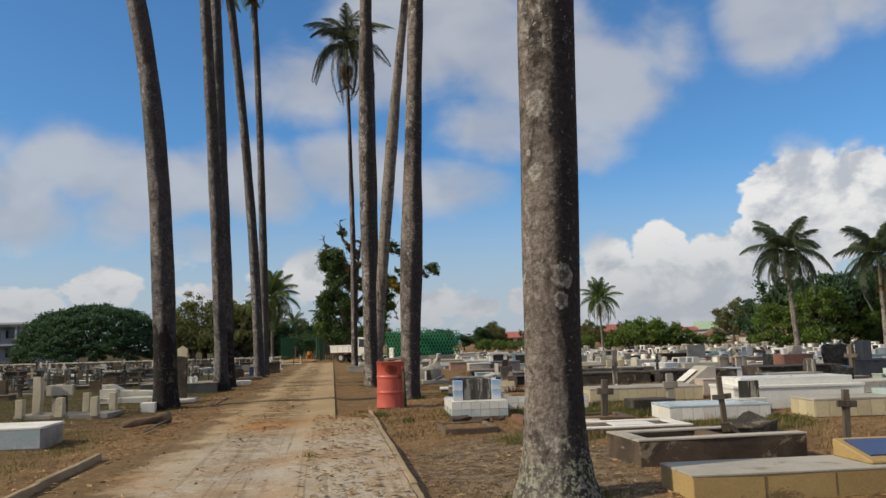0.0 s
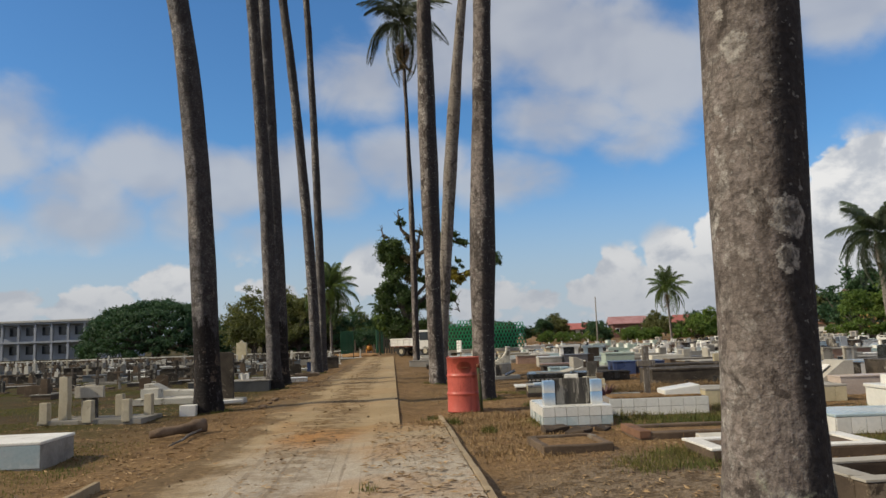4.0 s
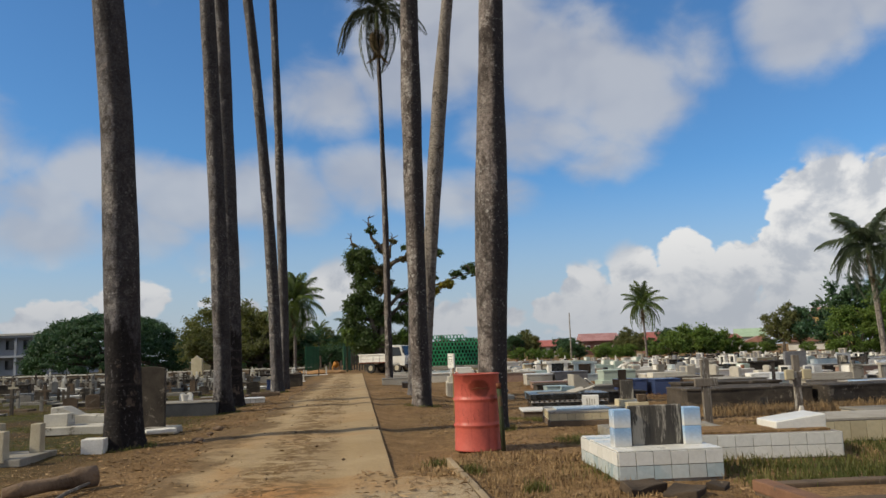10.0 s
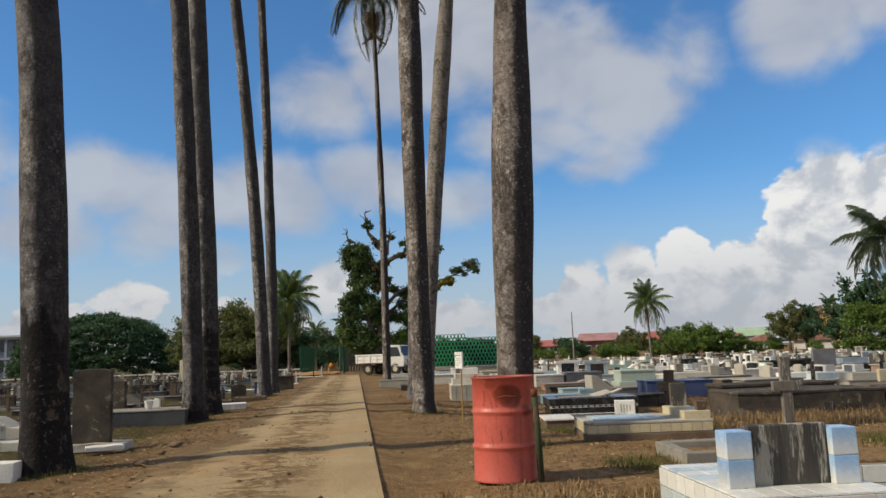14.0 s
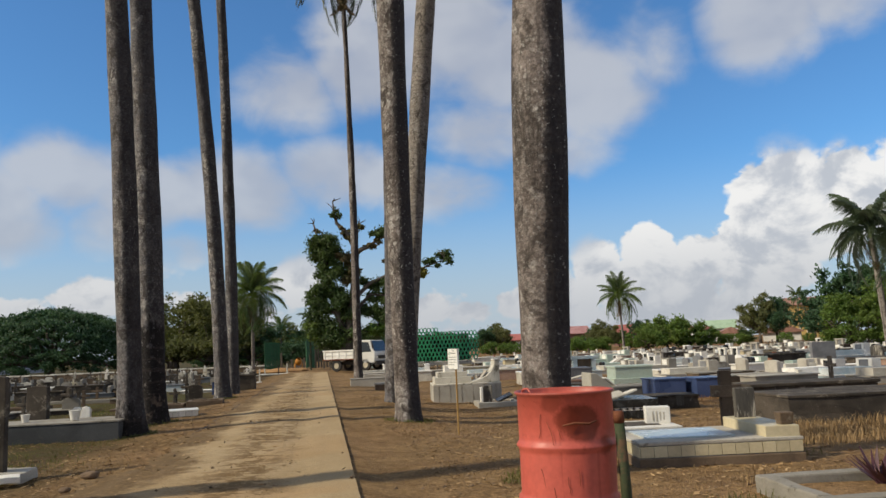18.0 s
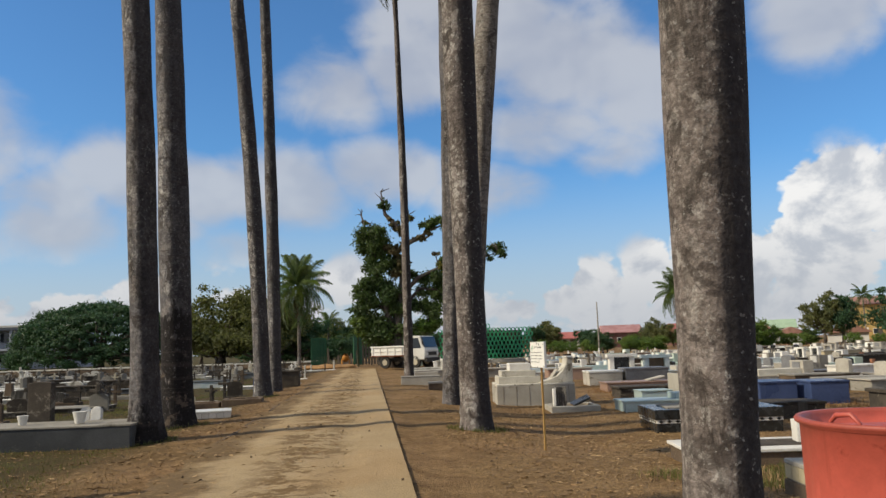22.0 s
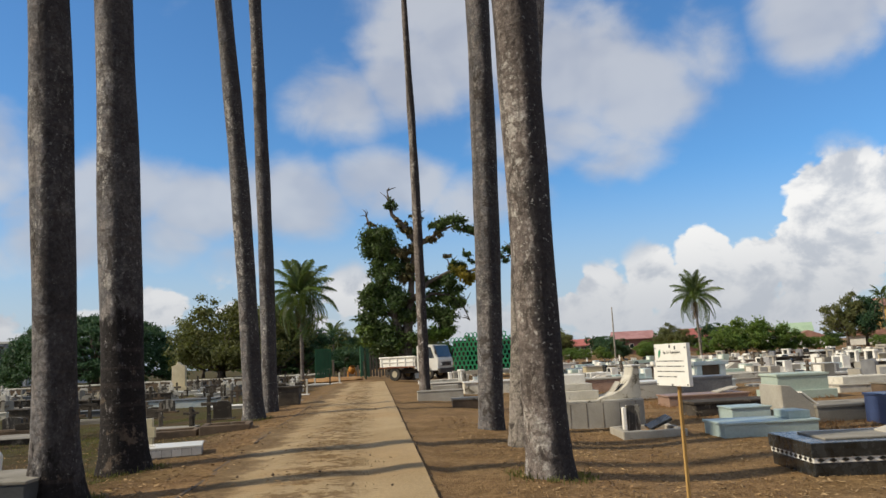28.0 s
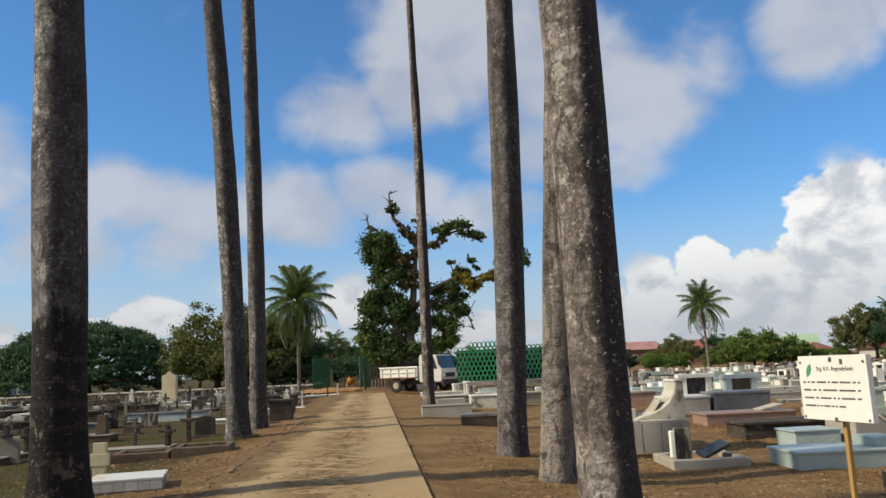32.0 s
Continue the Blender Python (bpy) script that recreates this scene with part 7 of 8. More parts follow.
def kind_cross(mat, lid, head, label):
    ob = tomb(0, -500, 1.8, 0.8, 0.14, mat, label, lid, 0.03, 0.02, 0)
    put("upright", (0.09, 0.12, 0.85), (1.7, 0.4, 0.16), ob, head)
    put("crossbar", (0.08, 0.46, 0.11), (1.7, 0.4, 0.64), ob, head)
    return ob


def kind_arch(mat, lid, head, label):
    ob = tomb(0, -500, 1.9, 0.9, 0.26, mat, label, lid, 0.05, 0.03, 0)
    for s in (0.1, 0.8):
        put("pillar", (0.16, 0.16, 0.62), (1.65, s, 0.30), ob, mat)
    put("lintel", (0.22, 0.95, 0.10), (1.65, 0.45, 0.915), ob, lid)
    put("panel", (0.06, 0.56, 0.6), (1.68, 0.45, 0.30), ob, head)
    return ob


def kind_stele(mat, lid, head, label):
    ob = tomb(0, -500, 0.6, 0.6, 0.2, mat, label, lid, 0.04, 0.02, 0)
    put("stele", (0.26, 0.26, 0.62), (0.3, 0.3, 0.235), ob, mat, taper=0.25)
    put("upright", (0.06, 0.05, 0.30), (0.3, 0.3, 0.85), ob, head)
    put("crossbar", (0.18, 0.045, 0.06), (0.3, 0.3, 0.98), ob, head)
    return ob


def kind_headstone(mat, lid, head, label):
    ob = thing("grave", label, "grave", 0, -500, 0)
    stone(ob, (0.5, 0.12, 0.62), (0.25, 0.2, -0.02), head, 0.6)
    put("base", (0.7, 0.4, 0.10), (0.25, 0.2, -0.04), ob, mat)
    return ob


def kind_wood(mat, lid, head, label):
    ob = thing("cross", label, "cross", 0, -500, 0)
    put("upright", (0.10, 0.08, 0.95), (0, 0, -0.08), ob, mat, worn=0.008)
    put("crossbar", (0.42, 0.07, 0.10), (0, -0.01, 0.55), ob, mat, worn=0.008)
    return ob


def kind_plot(mat, lid, head, label):
    return curb(0, -500, 1.7, 0.8, 0.12, 0.11, mat, label, 0)


right_kinds = [
    kind_slab("whitewash", "white", "grey_stone", "whitewashed slab tomb with a grey headstone"), kind_slab("cement", "cement_pale", "slab_dark", "grey cement tomb with a dark headstone"),
    kind_slab("tile_white", "tile_white", "white", "white-tiled tomb with a white headstone"), kind_step("white", "white", "black", "white stepped tomb with a dark plaque"),
    kind_step("cement_pale", "cement", "white", "pale cement stepped tomb"), kind_step("tile_pale_blue", "white", "grey_stone", "pale blue tiled stepped tomb"),
    kind_step("mint", "mint", "white", "mint green painted stepped tomb"), kind_box("cement_dark", "cement_dark", "cement", "dark mossy box tomb"),
    kind_box("tile_cream", "cement_pale", "white", "cream box tomb with a vase"), kind_box("white", "white", "terracotta", "white box tomb with a flower vase"),
    kind_wedge("cement_pale", "cement", "white", "pale tomb with a sloping headrest"), kind_step("whitewash", "cement_pale", "grey_stone", "stained white stepped tomb"),
    kind_cross("whitewash", "whitewash", "white", "white tomb with a white cross"), kind_box("cement", "cement_pale", "white", "grey cement box tomb with a vase"), kind_slab("cement_brown", "cement", "cement_pale", "brown cement tomb with a pale headstone"), kind_box("cement_brown", "cement_dark", "cement", "low brown weathered box tomb"), kind_cross("cement", "cement", "old_wood", "cement tomb with a weathered cross"),
    kind_arch("white", "white", "black", "white portal tomb with a dark panel"), kind_arch("cement_pale", "cement_pale", "grey_stone", "pale grey cement portal tomb"),
    kind_box("pink_stone", "cement_pale", "white", "brown-pink stone box tomb"),
    kind_step("aqua", "tile_pale_blue", "white", "aqua tiled stepped tomb"), kind_slab("grey_stone", "grey_stone", "black", "dark granite tomb with a black headstone"),
]
left_kinds = [
    kind_headstone("cement_brown", "", "cement", "small rounded grey cement headstone"), kind_headstone("cement_brown", "", "slab_dark", "small dark weathered headstone"), kind_headstone("cement_brown", "", "cement_brown", "small rounded brown cement headstone"),
    kind_wood("old_wood", "", "", "weathered dark wooden cross"), kind_wood("cement_brown", "", "", "plain brown cement cross"), kind_wood("cement_dark", "", "", "plain black mossy cross"), kind_wood("cement", "", "", "plain grey cement cross"), kind_wood("old_wood", "", "", "weathered dark wooden cross"),
    kind_cross("cement_dark", "cement", "cement_dark", "low mossy tomb with a dark cross"), kind_headstone("cement_dark", "", "cement_dark", "small black mossy headstone"),
    kind_stele("cement_brown", "cement", "cement_dark", "small brown stele with a cross"), kind_plot("cement_brown", "", "", "low mossy kerbed plot in grass"), kind_plot("cement", "", "", "low grey kerbed plot in grass"),
    kind_cross("whitewash", "white", "whitewash", "low whitewashed tomb with a pale cross"), kind_headstone("cement", "", "whitewash", "small whitewashed rounded headstone"), kind_stele("whitewash", "whitewash", "white", "small white stele with a cross"),
    kind_box("cement_dark", "cement_dark", "cement", "dark weathered box tomb with a vase"), kind_slab("slate_blue", "slate_blue", "cement", "blue-grey tomb with a cement headstone"), kind_wood("post_cream", "", "", "plain cream cement cross"), kind_slab("whitewash", "white", "cement", "white slab tomb with a cement headstone"),
]
TAKEN = [(8.0, 16.6, 22, 28), (12.2, 14.8, 41, 43.2), (-2.0, 3.5, 5.5, 17.5), (3.4, 6.6, 8.5, 16.8), (-1.9, 5.4, 18.0, 43.8), (2.0, 8.8, 18.0, 31), (3.0, 6.0, 14.8, 16.8), (-5.3, -1.7, 36, 48), (-9.4, -5.0, 9, 13), (-9.6, -3.0, 9, 23.3), (-9.6, -6.0, 23.3, 34), (-10, -7.5, 38, 42.5), (-16.5, -12, 43.8, 46.5), (-21.5, -19, 60, 63), (-9.3, 2.5, 58, 71.5), (-16, -9, 66, 79)]


def taken(x, y):
    return any(a < x < b and c < y < d for a, b, c, d in TAKEN)


def scatter(kinds, cells, cap, seed, group, rest, near=0.0, few=0):
    """Copies of the kinds over the plots; those past the cap are joined into one mesh."""
    rnd = random.Random(seed)
    done, verts, faces, which, mats = 0, [], [], [], []
    for u, v, odds in cells:
        if rnd.random() > odds:
            continue
        x, y = uv(u + rnd.uniform(-0.25, 0.25), v + rnd.uniform(-0.2, 0.2))
        kind, turn, s, tall = kinds[rnd.randrange(few if v < near else len(kinds))], BEND + rnd.uniform(-3, 3), rnd.uniform(0.8, 1.08), rnd.uniform(0.5, 0.95)
        if taken(x, y) or taken(x + 1.9, y + 0.5):
            continue
        m = pose(x, y, min(0.0, ground_z(x, y)), 0, 0, turn)
        if done < cap:
            ob = copy_thing(kind, m)
            ob.scale = (s, s, s * tall)
            tagged(ob, group=group)
            done += 1
            continue
        m = m @ Matrix.Diagonal((s, s, s * tall, 1))
        for o in kind.children:
            base, mat = len(verts), o.data.materials[0]
            if mat not in mats:
                mats.append(mat)
            mm = m @ o.matrix_basis
            verts += [tuple(mm @ p.co) for p in o.data.vertices]
            for p in o.data.polygons:
                faces.append([base + k for k in p.vertices])
                which.append(mats.index(mat))
    if verts:
        me = bpy.data.meshes.new("mesh")
        me.from_pydata(verts, [], faces)
        for mat in mats:
            me.materials.append(mat)
        me.polygons.foreach_set("material_index", which)
        tagged(new("far_graves", me), rest, "graves", kind="stuff")


right_cells = [(u * 2.5 + 1.6, v * 1.7 + 8, 0.85) for v in range(0, 46) for u in range(0, 26) if u * 2.5 < 0.66 * (v * 1.7 + 8) + 3]
right_cells.sort(key=lambda c: c[1] + 0.3 * c[0])
scatter(right_kinds, right_cells, 150, 3, "graves right of the track", "rows of pale and grey tombs far across the graveyard")
left_cells = [(-4.6 - u * 1.45, v * 1.35 + 13, (0.12 if -4.6 - u * 1.45 > -9 else 0.45) if v < 13 else 0.92) for v in range(0, 47) for u in range(0, 31) if u * 1.45 < 0.72 * (v * 1.35 + 13) - 2]
left_cells.sort(key=lambda c: c[1] - 0.3 * c[0])
scatter(left_kinds, left_cells, 150, 8, "graves left of the track", "crowd of small dark stones and crosses far left of the track", 40.0, 13)
for ob in right_kinds + left_kinds:
    for o in (*ob.children_recursive, ob):
        bpy.data.objects.remove(o)

# ---- things beside the track ----
def red_drum():
    ob = thing("oil_drum", "dented red steel oil drum used as a bin", "drum", -1.0, 15.93, 0, 20)
    R, H = 0.284, 0.92
    prof = [(0.0, 0.012), (R * 0.96, 0.012), (R, 0.0), (R + 0.006, 0.008), (R, 0.02)]
    for z in (0.30, 0.60):
        prof += [(R - 0.002, z * H / 0.9 - 0.045), (R - 0.001, z * H / 0.9 - 0.024), (R + 0.013, z * H / 0.9 - 0.006), (R + 0.013, z * H / 0.9 + 0.006), (R - 0.001, z * H / 0.9 + 0.024), (R - 0.002, z * H / 0.9 + 0.045)]
    prof += [(R, H - 0.022), (R + 0.013, H - 0.014), (R + 0.015, H - 0.006), (R + 0.010, H), (R - 0.004, H - 0.001), (R - 0.009, H - 0.012), (R - 0.012, H - 0.042), (R * 0.6, H - 0.034), (0.0, H - 0.034)]
    bm = lathe(prof, 56)
    for v in bm.verts:
        a = math.atan2(v.co.y, v.co.x)
        dent = 0.012 * noise.noise((math.cos(a) * 1.3, math.sin(a) * 1.3, v.co.z * 2.2)) + 0.006 * noise.noise((math.cos(a) * 4, math.sin(a) * 4, v.co.z * 5))
        v.co.x += dent * math.cos(a)
        v.co.y += dent * math.sin(a)
    part("body", bm, ob, material="drum", smooth=True)
    loop = tube([(-0.05, 0, -0.045), (-0.048, -0.004, 0.0), (-0.03, 0.004, 0.022), (0.012, 0.004, 0.018), (0.034, 0, 0.0), (0.036, 0, -0.045)], [0.006, 0.006, 0.007, 0.007, 0.006, 0.006], 8)
    part("lid_handle", loop, ob, "bent loop of red painted steel", pose(-0.262, -0.02, H, 0, 0, 96), "drum", True)
    rnd = random.Random(3)
    for a0, z0, steps_ in ((-128, 0.80, 5), (-121, 0.76, 5), (-108, 0.72, 3), (-131, 0.50, 4), (-100, 0.46, 4), (-88, 0.50, 4), (-116, 0.40, 3)):
        path, a1, z1 = [], a0, z0
        for k in range(steps_):                       # scratches that wander down the side
            path.append(((R + 0.001) * math.cos(radians(a1 - 20)), (R + 0.001) * math.sin(radians(a1 - 20)), z1))
            a1, z1 = a1 + rnd.uniform(-2.5, 3.0), z1 - rnd.uniform(0.02, 0.045)
        part("scratch", tube(path, [0.0014] * len(path), 5), ob, material="rust", smooth=True)
    fold = tube([(-0.10, 0, 0.0), (-0.03, 0.0, 0.012), (0.05, 0.0, 0.004), (0.10, 0, 0.02)], [0.004, 0.007, 0.007, 0.003], 6)
    part("dent_fold", fold, ob, at=pose(-0.07, -0.286, 0.74, 0, 0, -14), material="rust", smooth=True)
    return ob


red_drum()
post = thing("post", "dark green leaning wooden stake behind the drum", "post", -0.705, 15.75, 0, 0)
post.matrix_basis = pose(-0.705, 15.75, 0, 4, -3, 10)
part("stake", tube([(0, 0, -0.1), (0.004, 0, 0.4), (0, 0.006, 0.80)], [0.03, 0.03, 0.029], 12), post, material="post", smooth=True)
part("red_tip", tube([(0, 0.006, 0.74), (0, 0.006, 0.805)], [0.0308, 0.030], 12), post, "faded red tip", None, "rust", True)


def notice():
    """The white notice board on its wooden stake, facing the track."""
    ob = thing("sign", "white notice board on a yellow wooden stake", "sign", -1.42, 23.26, 0, -73)
    put("stake", (0.023, 0.023, 1.10), (0, 0.035, -0.22), ob, "post_wood", bevel=0.004)
    bd = put("board", (0.45, 0.03, 0.31), (0, 0, 0.868), ob, "board", bevel=0.002)
    title = bpy.data.curves.new("title", "FONT")
    title.body, title.size, title.extrude = "Stg. R.K. Begraafplaats", 0.027, 0.0006
    t = new("title", title)
    t.parent, t.matrix_basis = bd, pose(-0.098, -0.0162, 0.238, 90)
    title.materials.append(M["ink"])
    rnd = random.Random(6)
    for row, (words, z) in enumerate((([3, 2, 4, 10, 2, 6, 11, 3, 2], 0.178), ([7, 3, 2, 13, 14, 2], 0.140), ([10, 3, 11, 2, 2, 13, 4], 0.102), ([13, 2, 2, 7, 3, 2, 7], 0.064))):
        x = -0.200
        total = sum(words) + len(words) * 2.2
        for n in words:
            w = 0.40 * n / total * (0.97 if row < 3 else 0.70)
            put("print", (w, 0.002, 0.008), (x + w / 2, -0.0158, z), bd, "ink", bevel=0)
            x += w + 0.40 * 2.2 / total * (0.97 if row < 3 else 0.70)
    part("leaf_mark", outline([(0, -0.036), (0.017, -0.01), (0.02, 0.018), (0.008, 0.038), (-0.008, 0.02), (-0.012, -0.008)], 0.002, 0), bd, "green leaf mark", pose(-0.158, -0.0158, 0.238, 0, 18, 0), "leaf_print")
    put("print", (0.018, 0.002, 0.026), (0.07, -0.0158, 0.266), bd, "ink", bevel=0)
    for x in (-0.208, 0.208):
        for z in (0.012, 0.278):
            part("screw", lathe([(0.0, -0.004), (0.006, -0.004), (0.006, 0.004), (0.0, 0.004)], 8), bd, at=pose(x, -0.016, z, 90), material="steel")
    for x, z in ((0, 0.0), (0.0, 0.285)):
        put("clip", (0.02, 0.036, 0.022), (x, 0.0, z - 0.006), bd, "steel", bevel=0.002)


notice()


def fallen_log():
    ob = thing("log", "short rotten log lying beside the track", "log", -5.12, 13.7, 0.05, -42)
    pts = [(0, -0.42, -0.01), (0.02, -0.25, 0.0), (-0.02, 0.0, 0.01), (0.0, 0.18, 0.02), (0.0, 0.24, 0.03), (0.02, 0.42, 0.04)]
    bm = tube(pts, [0.055, 0.068, 0.07, 0.075, 0.105, 0.10], 16)
    for v in bm.verts:
        v.co += 0.024 * noise.noise_vector(v.co * 7)
    part("log", bm, ob, material="log", smooth=True)
    st = thing("branch", "thin dry pale branch lying on the ground", "branch", -4.78, 13.1, 0.0, 8)
    part("branch", tube([(0, -0.7, 0), (0.04, -0.2, 0.015), (0.0, 0.3, 0.02), (0.06, 0.75, 0.04)], [0.012, 0.018, 0.02, 0.015], 8), st, material="grey_wood", smooth=True)
    for x, y, r in ((-5.15, 17.9, 0.07), (-5.45, 19.8, 0.075), (-5.3, 18.9, 0.045)):
        rk = thing("rock", "brown lump of earth beside the track", "rock", x, y, 0.02, 0)
        bm = bmesh.new()
        bmesh.ops.create_icosphere(bm, subdivisions=3, radius=r)
        for v in bm.verts:
            v.co = Vector((v.co.x * 1.4, v.co.y, v.co.z * 0.7)) + 0.4 * r * noise.noise_vector(v.co * 7)
        part("rock", bm, rk, material="log", smooth=True)


fallen_log()


# ---- grass and litter ----
def blades(name, spots, material, label, seed, height=0.12, spread=0.1, each=14, width=0.006):
    rnd = np.random.default_rng(seed)
    s = np.array(spots)
    n = len(s) * each
    base = np.repeat(s, each, axis=0)
    pos = base[:, :2] + rnd.normal(size=(n, 2)) * spread * base[:, 2:3]
    z = np.array([ground_z(x, y) for x, y in pos])
    a = rnd.uniform(0, math.tau, n)
    h = height * rnd.uniform(0.4, 1.2, n) * base[:, 2]
    lean = rnd.uniform(0.1, 0.9, n) * h
    d = np.stack([np.cos(a), np.sin(a)], 1)
    side = np.stack([-np.sin(a), np.cos(a)], 1) * width
    v = np.zeros((n, 5, 3))
    v[:, 0, :2], v[:, 1, :2] = pos - side, pos + side
    v[:, 2, :2], v[:, 3, :2] = pos + d * lean[:, None] * 0.35 + side * 0.7, pos + d * lean[:, None] * 0.35 - side * 0.7
    v[:, 4, :2] = pos + d * lean[:, None]
    v[:, 0, 2] = v[:, 1, 2] = z - 0.005
    v[:, 2, 2] = v[:, 3, 2] = z + h * 0.6
    v[:, 4, 2] = z + h
    k = np.arange(n) * 5
    faces = np.stack([k, k + 1, k + 2, k + 3], 1).tolist() + np.stack([k + 3, k + 2, k + 4], 1).tolist()
    return tagged(new(name, mesh_of(v.reshape(-1, 3).tolist(), faces, material)), label, "grass", kind="stuff")


def litter(name, count, box, material, label, seed, size=0.035, lift=0.012, road=False, keep=None):
    rnd = np.random.default_rng(seed)
    u = rnd.uniform(box[0], box[1], count)
    v = box[2] + (box[3] - box[2]) * rnd.uniform(0, 1, count) ** 1.3
    verts, faces = [], []
    for i in range(count):
        if keep and not keep(u[i], v[i], rnd):
            continue
        x, y = uv(u[i], v[i])
        z = (0.035 if road else ground_z(x, y)) + lift
        a, s = rnd.uniform(0, math.tau), size * rnd.uniform(0.4, 1.6)
        c, q = math.cos(a) * s, math.sin(a) * s
        t = rnd.uniform(0.12, 0.45)
        n = len(verts)
        verts += [(x - c, y - q, z), (x + q * t, y - c * t, z + rnd.uniform(0, 0.3) * s), (x + c, y + q, z + rnd.uniform(0, 0.5) * s), (x - q * t, y + c * t, z + rnd.uniform(0, 0.3) * s)]
        faces += [(n, n + 1, n + 2), (n, n + 2, n + 3)]
    return tagged(new(name, mesh_of(verts, faces, material)), label, "leaf litter", kind="stuff")


def patches(count, box, seed, level, scale):
    rnd = random.Random(seed)
    out = []
    while len(out) < count:
        u, v = rnd.uniform(box[0], box[1]), box[2] + (box[3] - box[2]) * rnd.random() ** 1.3
        x, y = uv(u, v)
        if noise.noise((x * scale, y * scale, seed)) > level:
            out.append((x, y, rnd.uniform(0.5, 1.3)))
    return out


blades("dry_grass", patches(3800, (0.75, 12, 4, 34), 3, -0.05, 0.6), "straw", "short dry yellow grass between the graves", 3, 0.024, 0.18, 16, 0.004)
blades("dry_grass", patches(260, (2.6, 9, 8, 21), 4, 0.1, 0.6), "straw", "taller tufts of dry grass between the graves", 4, 0.12, 0.06, 16, 0.004)
blades("dry_grass", patches(700, (-12, -2.7, 5, 36), 5, -0.1, 0.6), "straw", "short dry grass left of the track", 5, 0.035, 0.16, 16, 0.004)
blades("green_grass", patches(1500, (1.8, 9, 9, 22), 7, 0.22, 0.4), "grass", "patches of short green grass between the graves", 7, 0.07, 0.10, 18, 0.004)
blades("green_grass", patches(3200, (-14, -3.6, 6, 40), 9, 0.0, 0.3), "grass", "short green grass left of the track", 9, 0.04, 0.14, 18, 0.004)
litter("fallen_leaves", 38000, (0.7, 10, 3, 34), "litter", "brown dead leaves and straw on the ground", 11, 0.03, 0.006)
litter("fallen_leaves", 11000, (-7, -2.3, 4, 34), "litter", "brown dead leaves left of the track", 12, 0.03, 0.006)
litter("fallen_leaves", 13000, (-2.7, 0.0, 3, 45), "litter", "dead leaves and straw along the track's middle", 13, 0.03, 0.006, True, lambda u, v, r: r.random() < math.exp(-((u + 1.25) / 0.4) ** 2) * (0.9 if noise.noise((u, v * 0.5, 3)) > 0 else 0.25) + 0.03)
litter("fallen_leaves", 1500, (-0.45, 0.56, 3, 14.3), "litter", "dead palm leaflets on the pale concrete", 14, 0.04, 0.004, True)
blades("dry_grass", [(*uv(-1.2 + 0.42 * math.sin(7.1 * k) + 0.12 * math.sin(3.3 * k), 15 + 30 * ((k * 0.618034) % 1)), 1.0) for k in range(150) if noise.noise((0.0, 15 + 30 * ((k * 0.618034) % 1), 5.0)) > -0.12], "straw_dark", "low trampled tufts along the track's middle", 21, 0.035, 0.12, 40, 0.005)
litter("fallen_leaves", 2600, (-3.4, -1.9, 6, 40), "litter", "dead leaves along the track's ragged side", 22, 0.035, 0.01, False)
clods = random.Random(31)
verts, faces = [], []
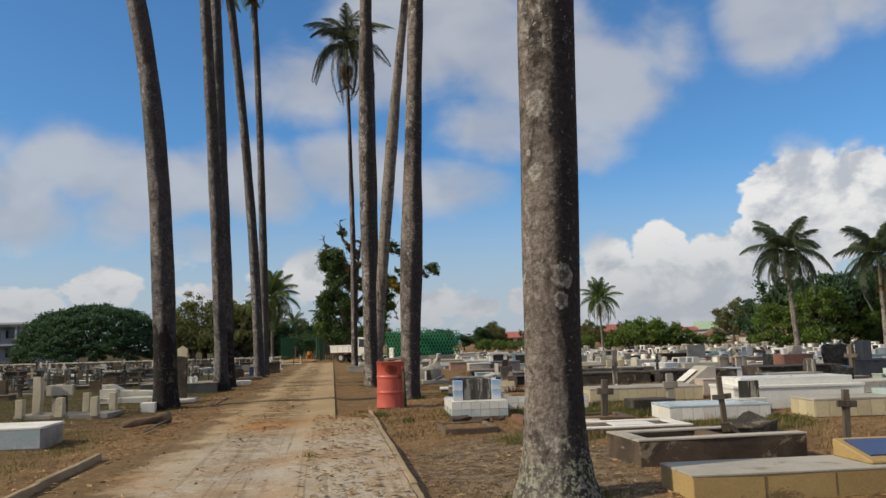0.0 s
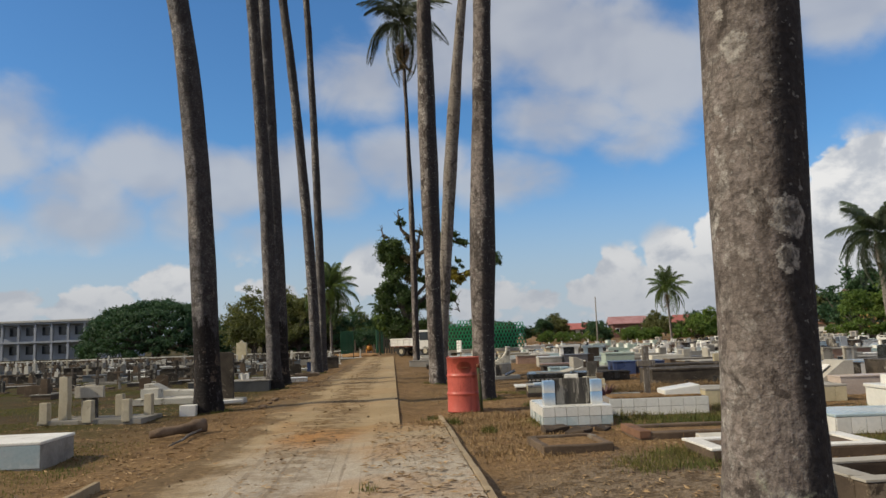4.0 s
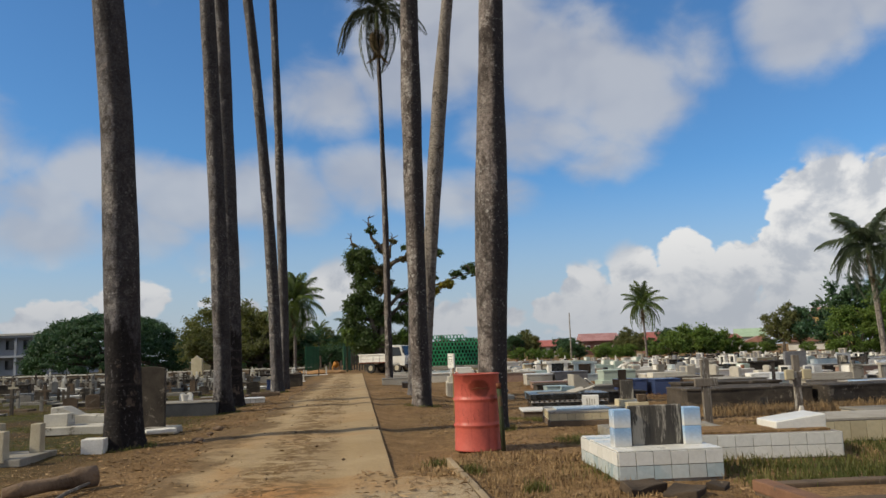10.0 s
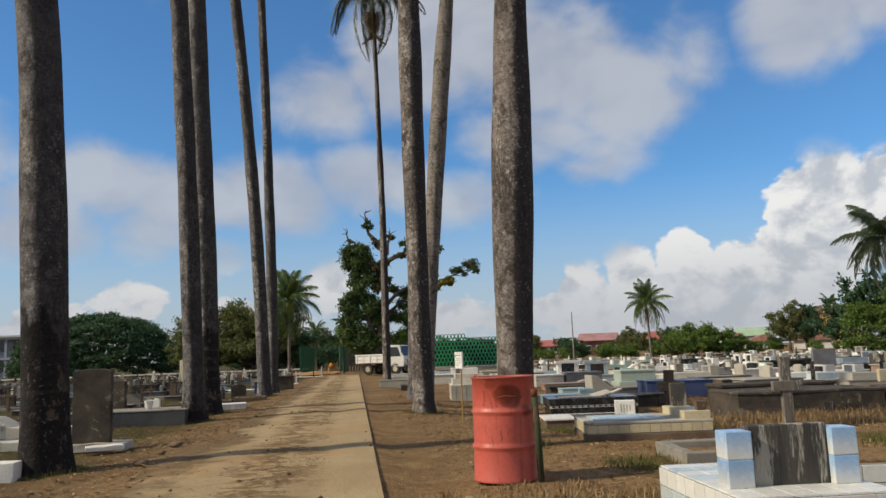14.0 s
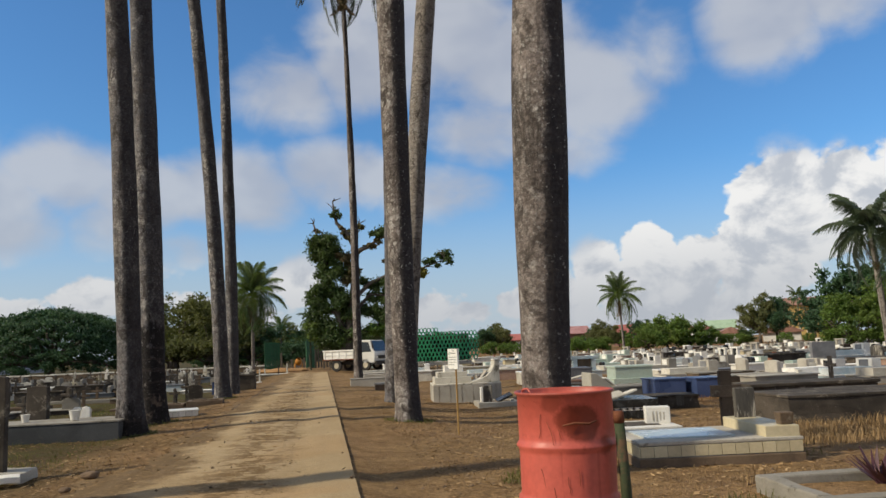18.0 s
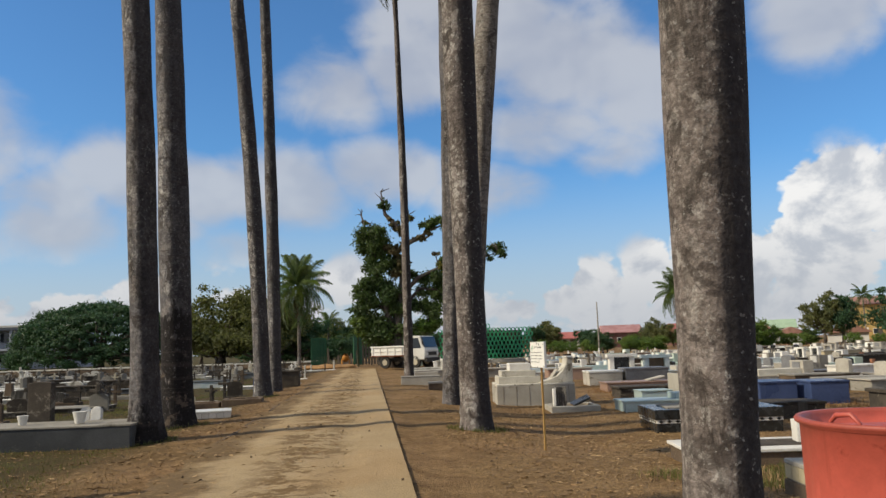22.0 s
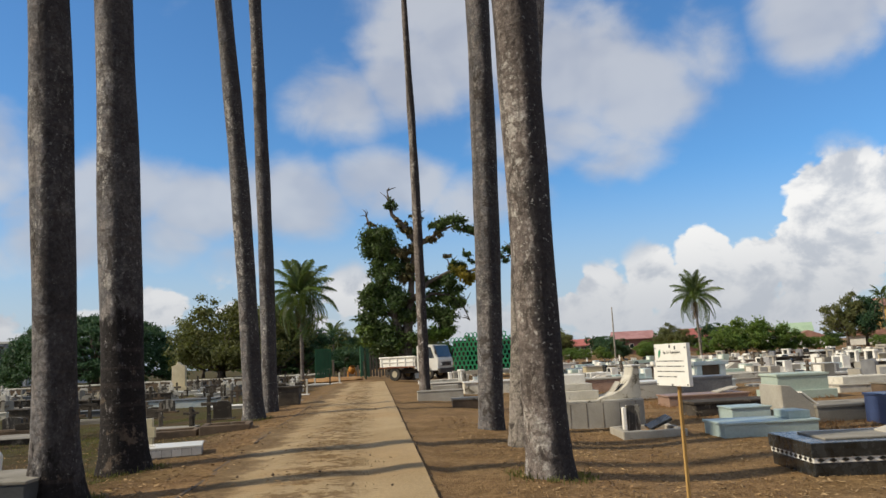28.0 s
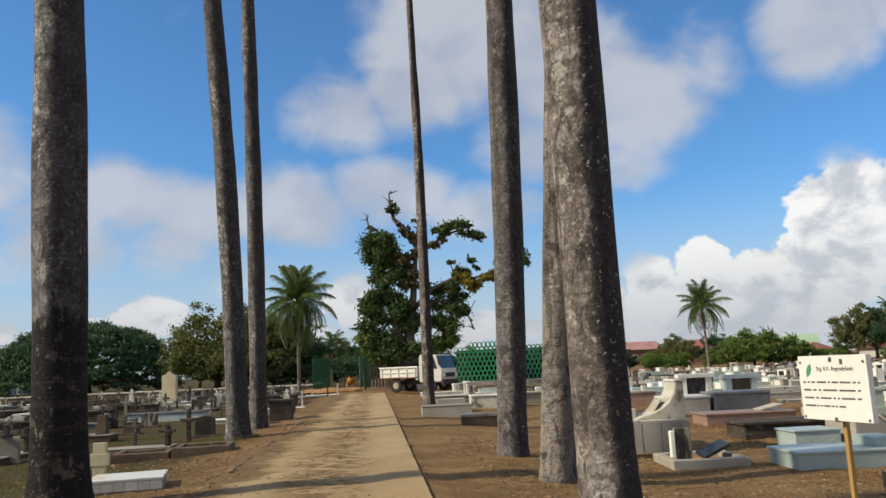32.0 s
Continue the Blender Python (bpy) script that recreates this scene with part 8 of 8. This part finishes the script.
for k in range(900):                                  # small clods and pebbles
    u, v = clods.uniform(-3.6, 4.5), 4 + 36 * clods.random() ** 1.3
    if -2.3 < u < -0.1 and clods.random() < 0.75:
        continue
    x, y = uv(u, v)
    r, z = clods.uniform(0.008, 0.026), (0.03 if -2.4 < u < 0 else ground_z(x, y))
    n, turn = len(verts), clods.uniform(0, 6.28)
    for a, h, w in ((0, 0.2, 1.0), (1.3, 0.1, 0.8), (2.5, 0.3, 1.1), (3.8, 0.1, 0.9), (5.1, 0.25, 1.0)):
        verts.append((x + r * w * math.cos(a + turn), y + r * w * math.sin(a + turn), z + r * h * 0.4))
    verts += [(x + 0.2 * r, y - 0.1 * r, z + 0.85 * r), (x, y, z - 0.6 * r)]
    for i in range(5):
        faces += [(n + i, n + (i + 1) % 5, n + 5), (n + (i + 1) % 5, n + i, n + 6)]
tagged(new("clods", mesh_of(verts, faces, "log")), "small clods of earth and pebbles on the ground", "clods", kind="stuff")
lawn = random.Random(8)
blades("green_grass", [(lawn.uniform(1.25, 5.2), lawn.uniform(12.7, 14.35), lawn.uniform(0.6, 1.2)) for k in range(420)], "grass", "patch of longer green grass behind the kerbed plot", 23, 0.10, 0.09, 22, 0.005)
blades("dry_grass", [(lawn.uniform(1.6, 9.0), lawn.uniform(20.2, 22.8), lawn.uniform(0.5, 1.2)) for k in range(420)], "straw", "tall dry grass before the mossy tombs", 24, 0.15, 0.10, 18, 0.005)
blades("dry_grass", [(lawn.uniform(-1.6, 0.3), lawn.uniform(10.6, 15.6), lawn.uniform(0.5, 1.1)) for k in range(260)], "straw", "straw heaped beside the pale concrete", 25, 0.06, 0.10, 22, 0.005)
blades("dry_grass", [(lawn.uniform(1.2, 5.5), lawn.uniform(28.0, 40.0), lawn.uniform(0.5, 1.1)) for k in range(520)], "rust_grass", "reddish dry grass between the tombs", 26, 0.09, 0.16, 20, 0.005)
for u, v, n in ((-0.35, 9.1, 3), (0.75, 14.3, 10), (0.45, 14.9, 6), (1.15, 13.2, 8)):    # weeds by the drum and on the sand
    x, y = uv(u, v)
    blades("weed_tuft", [(x + 0.05 * math.sin(9 * k), y + 0.05 * math.cos(7 * k), 1.0) for k in range(n)], "grass", "small tuft of green and dry weed by the track", 40 + n, 0.10, 0.05, 16, 0.005)
for x, y, r in ((-6.2, 17.75, 0.36), (-6.9, 24.75, 0.33), (-7.41, 27.25, 0.36), (-2.2, 25.4, 0.34), (-0.72, 18.65, 0.34), (-8.17, 35.45, 0.34), (0.905, 6.36, 0.40)):
    blades("weed_ring", [(x + r * math.cos(k * 2.4) * lawn.uniform(0.85, 1.25), y + r * math.sin(k * 2.4) * lawn.uniform(0.85, 1.25), lawn.uniform(0.5, 1.2)) for k in range(26)], "grass", "green weeds and moss round a palm's foot", int(50 + y), 0.07, 0.07, 16, 0.005)
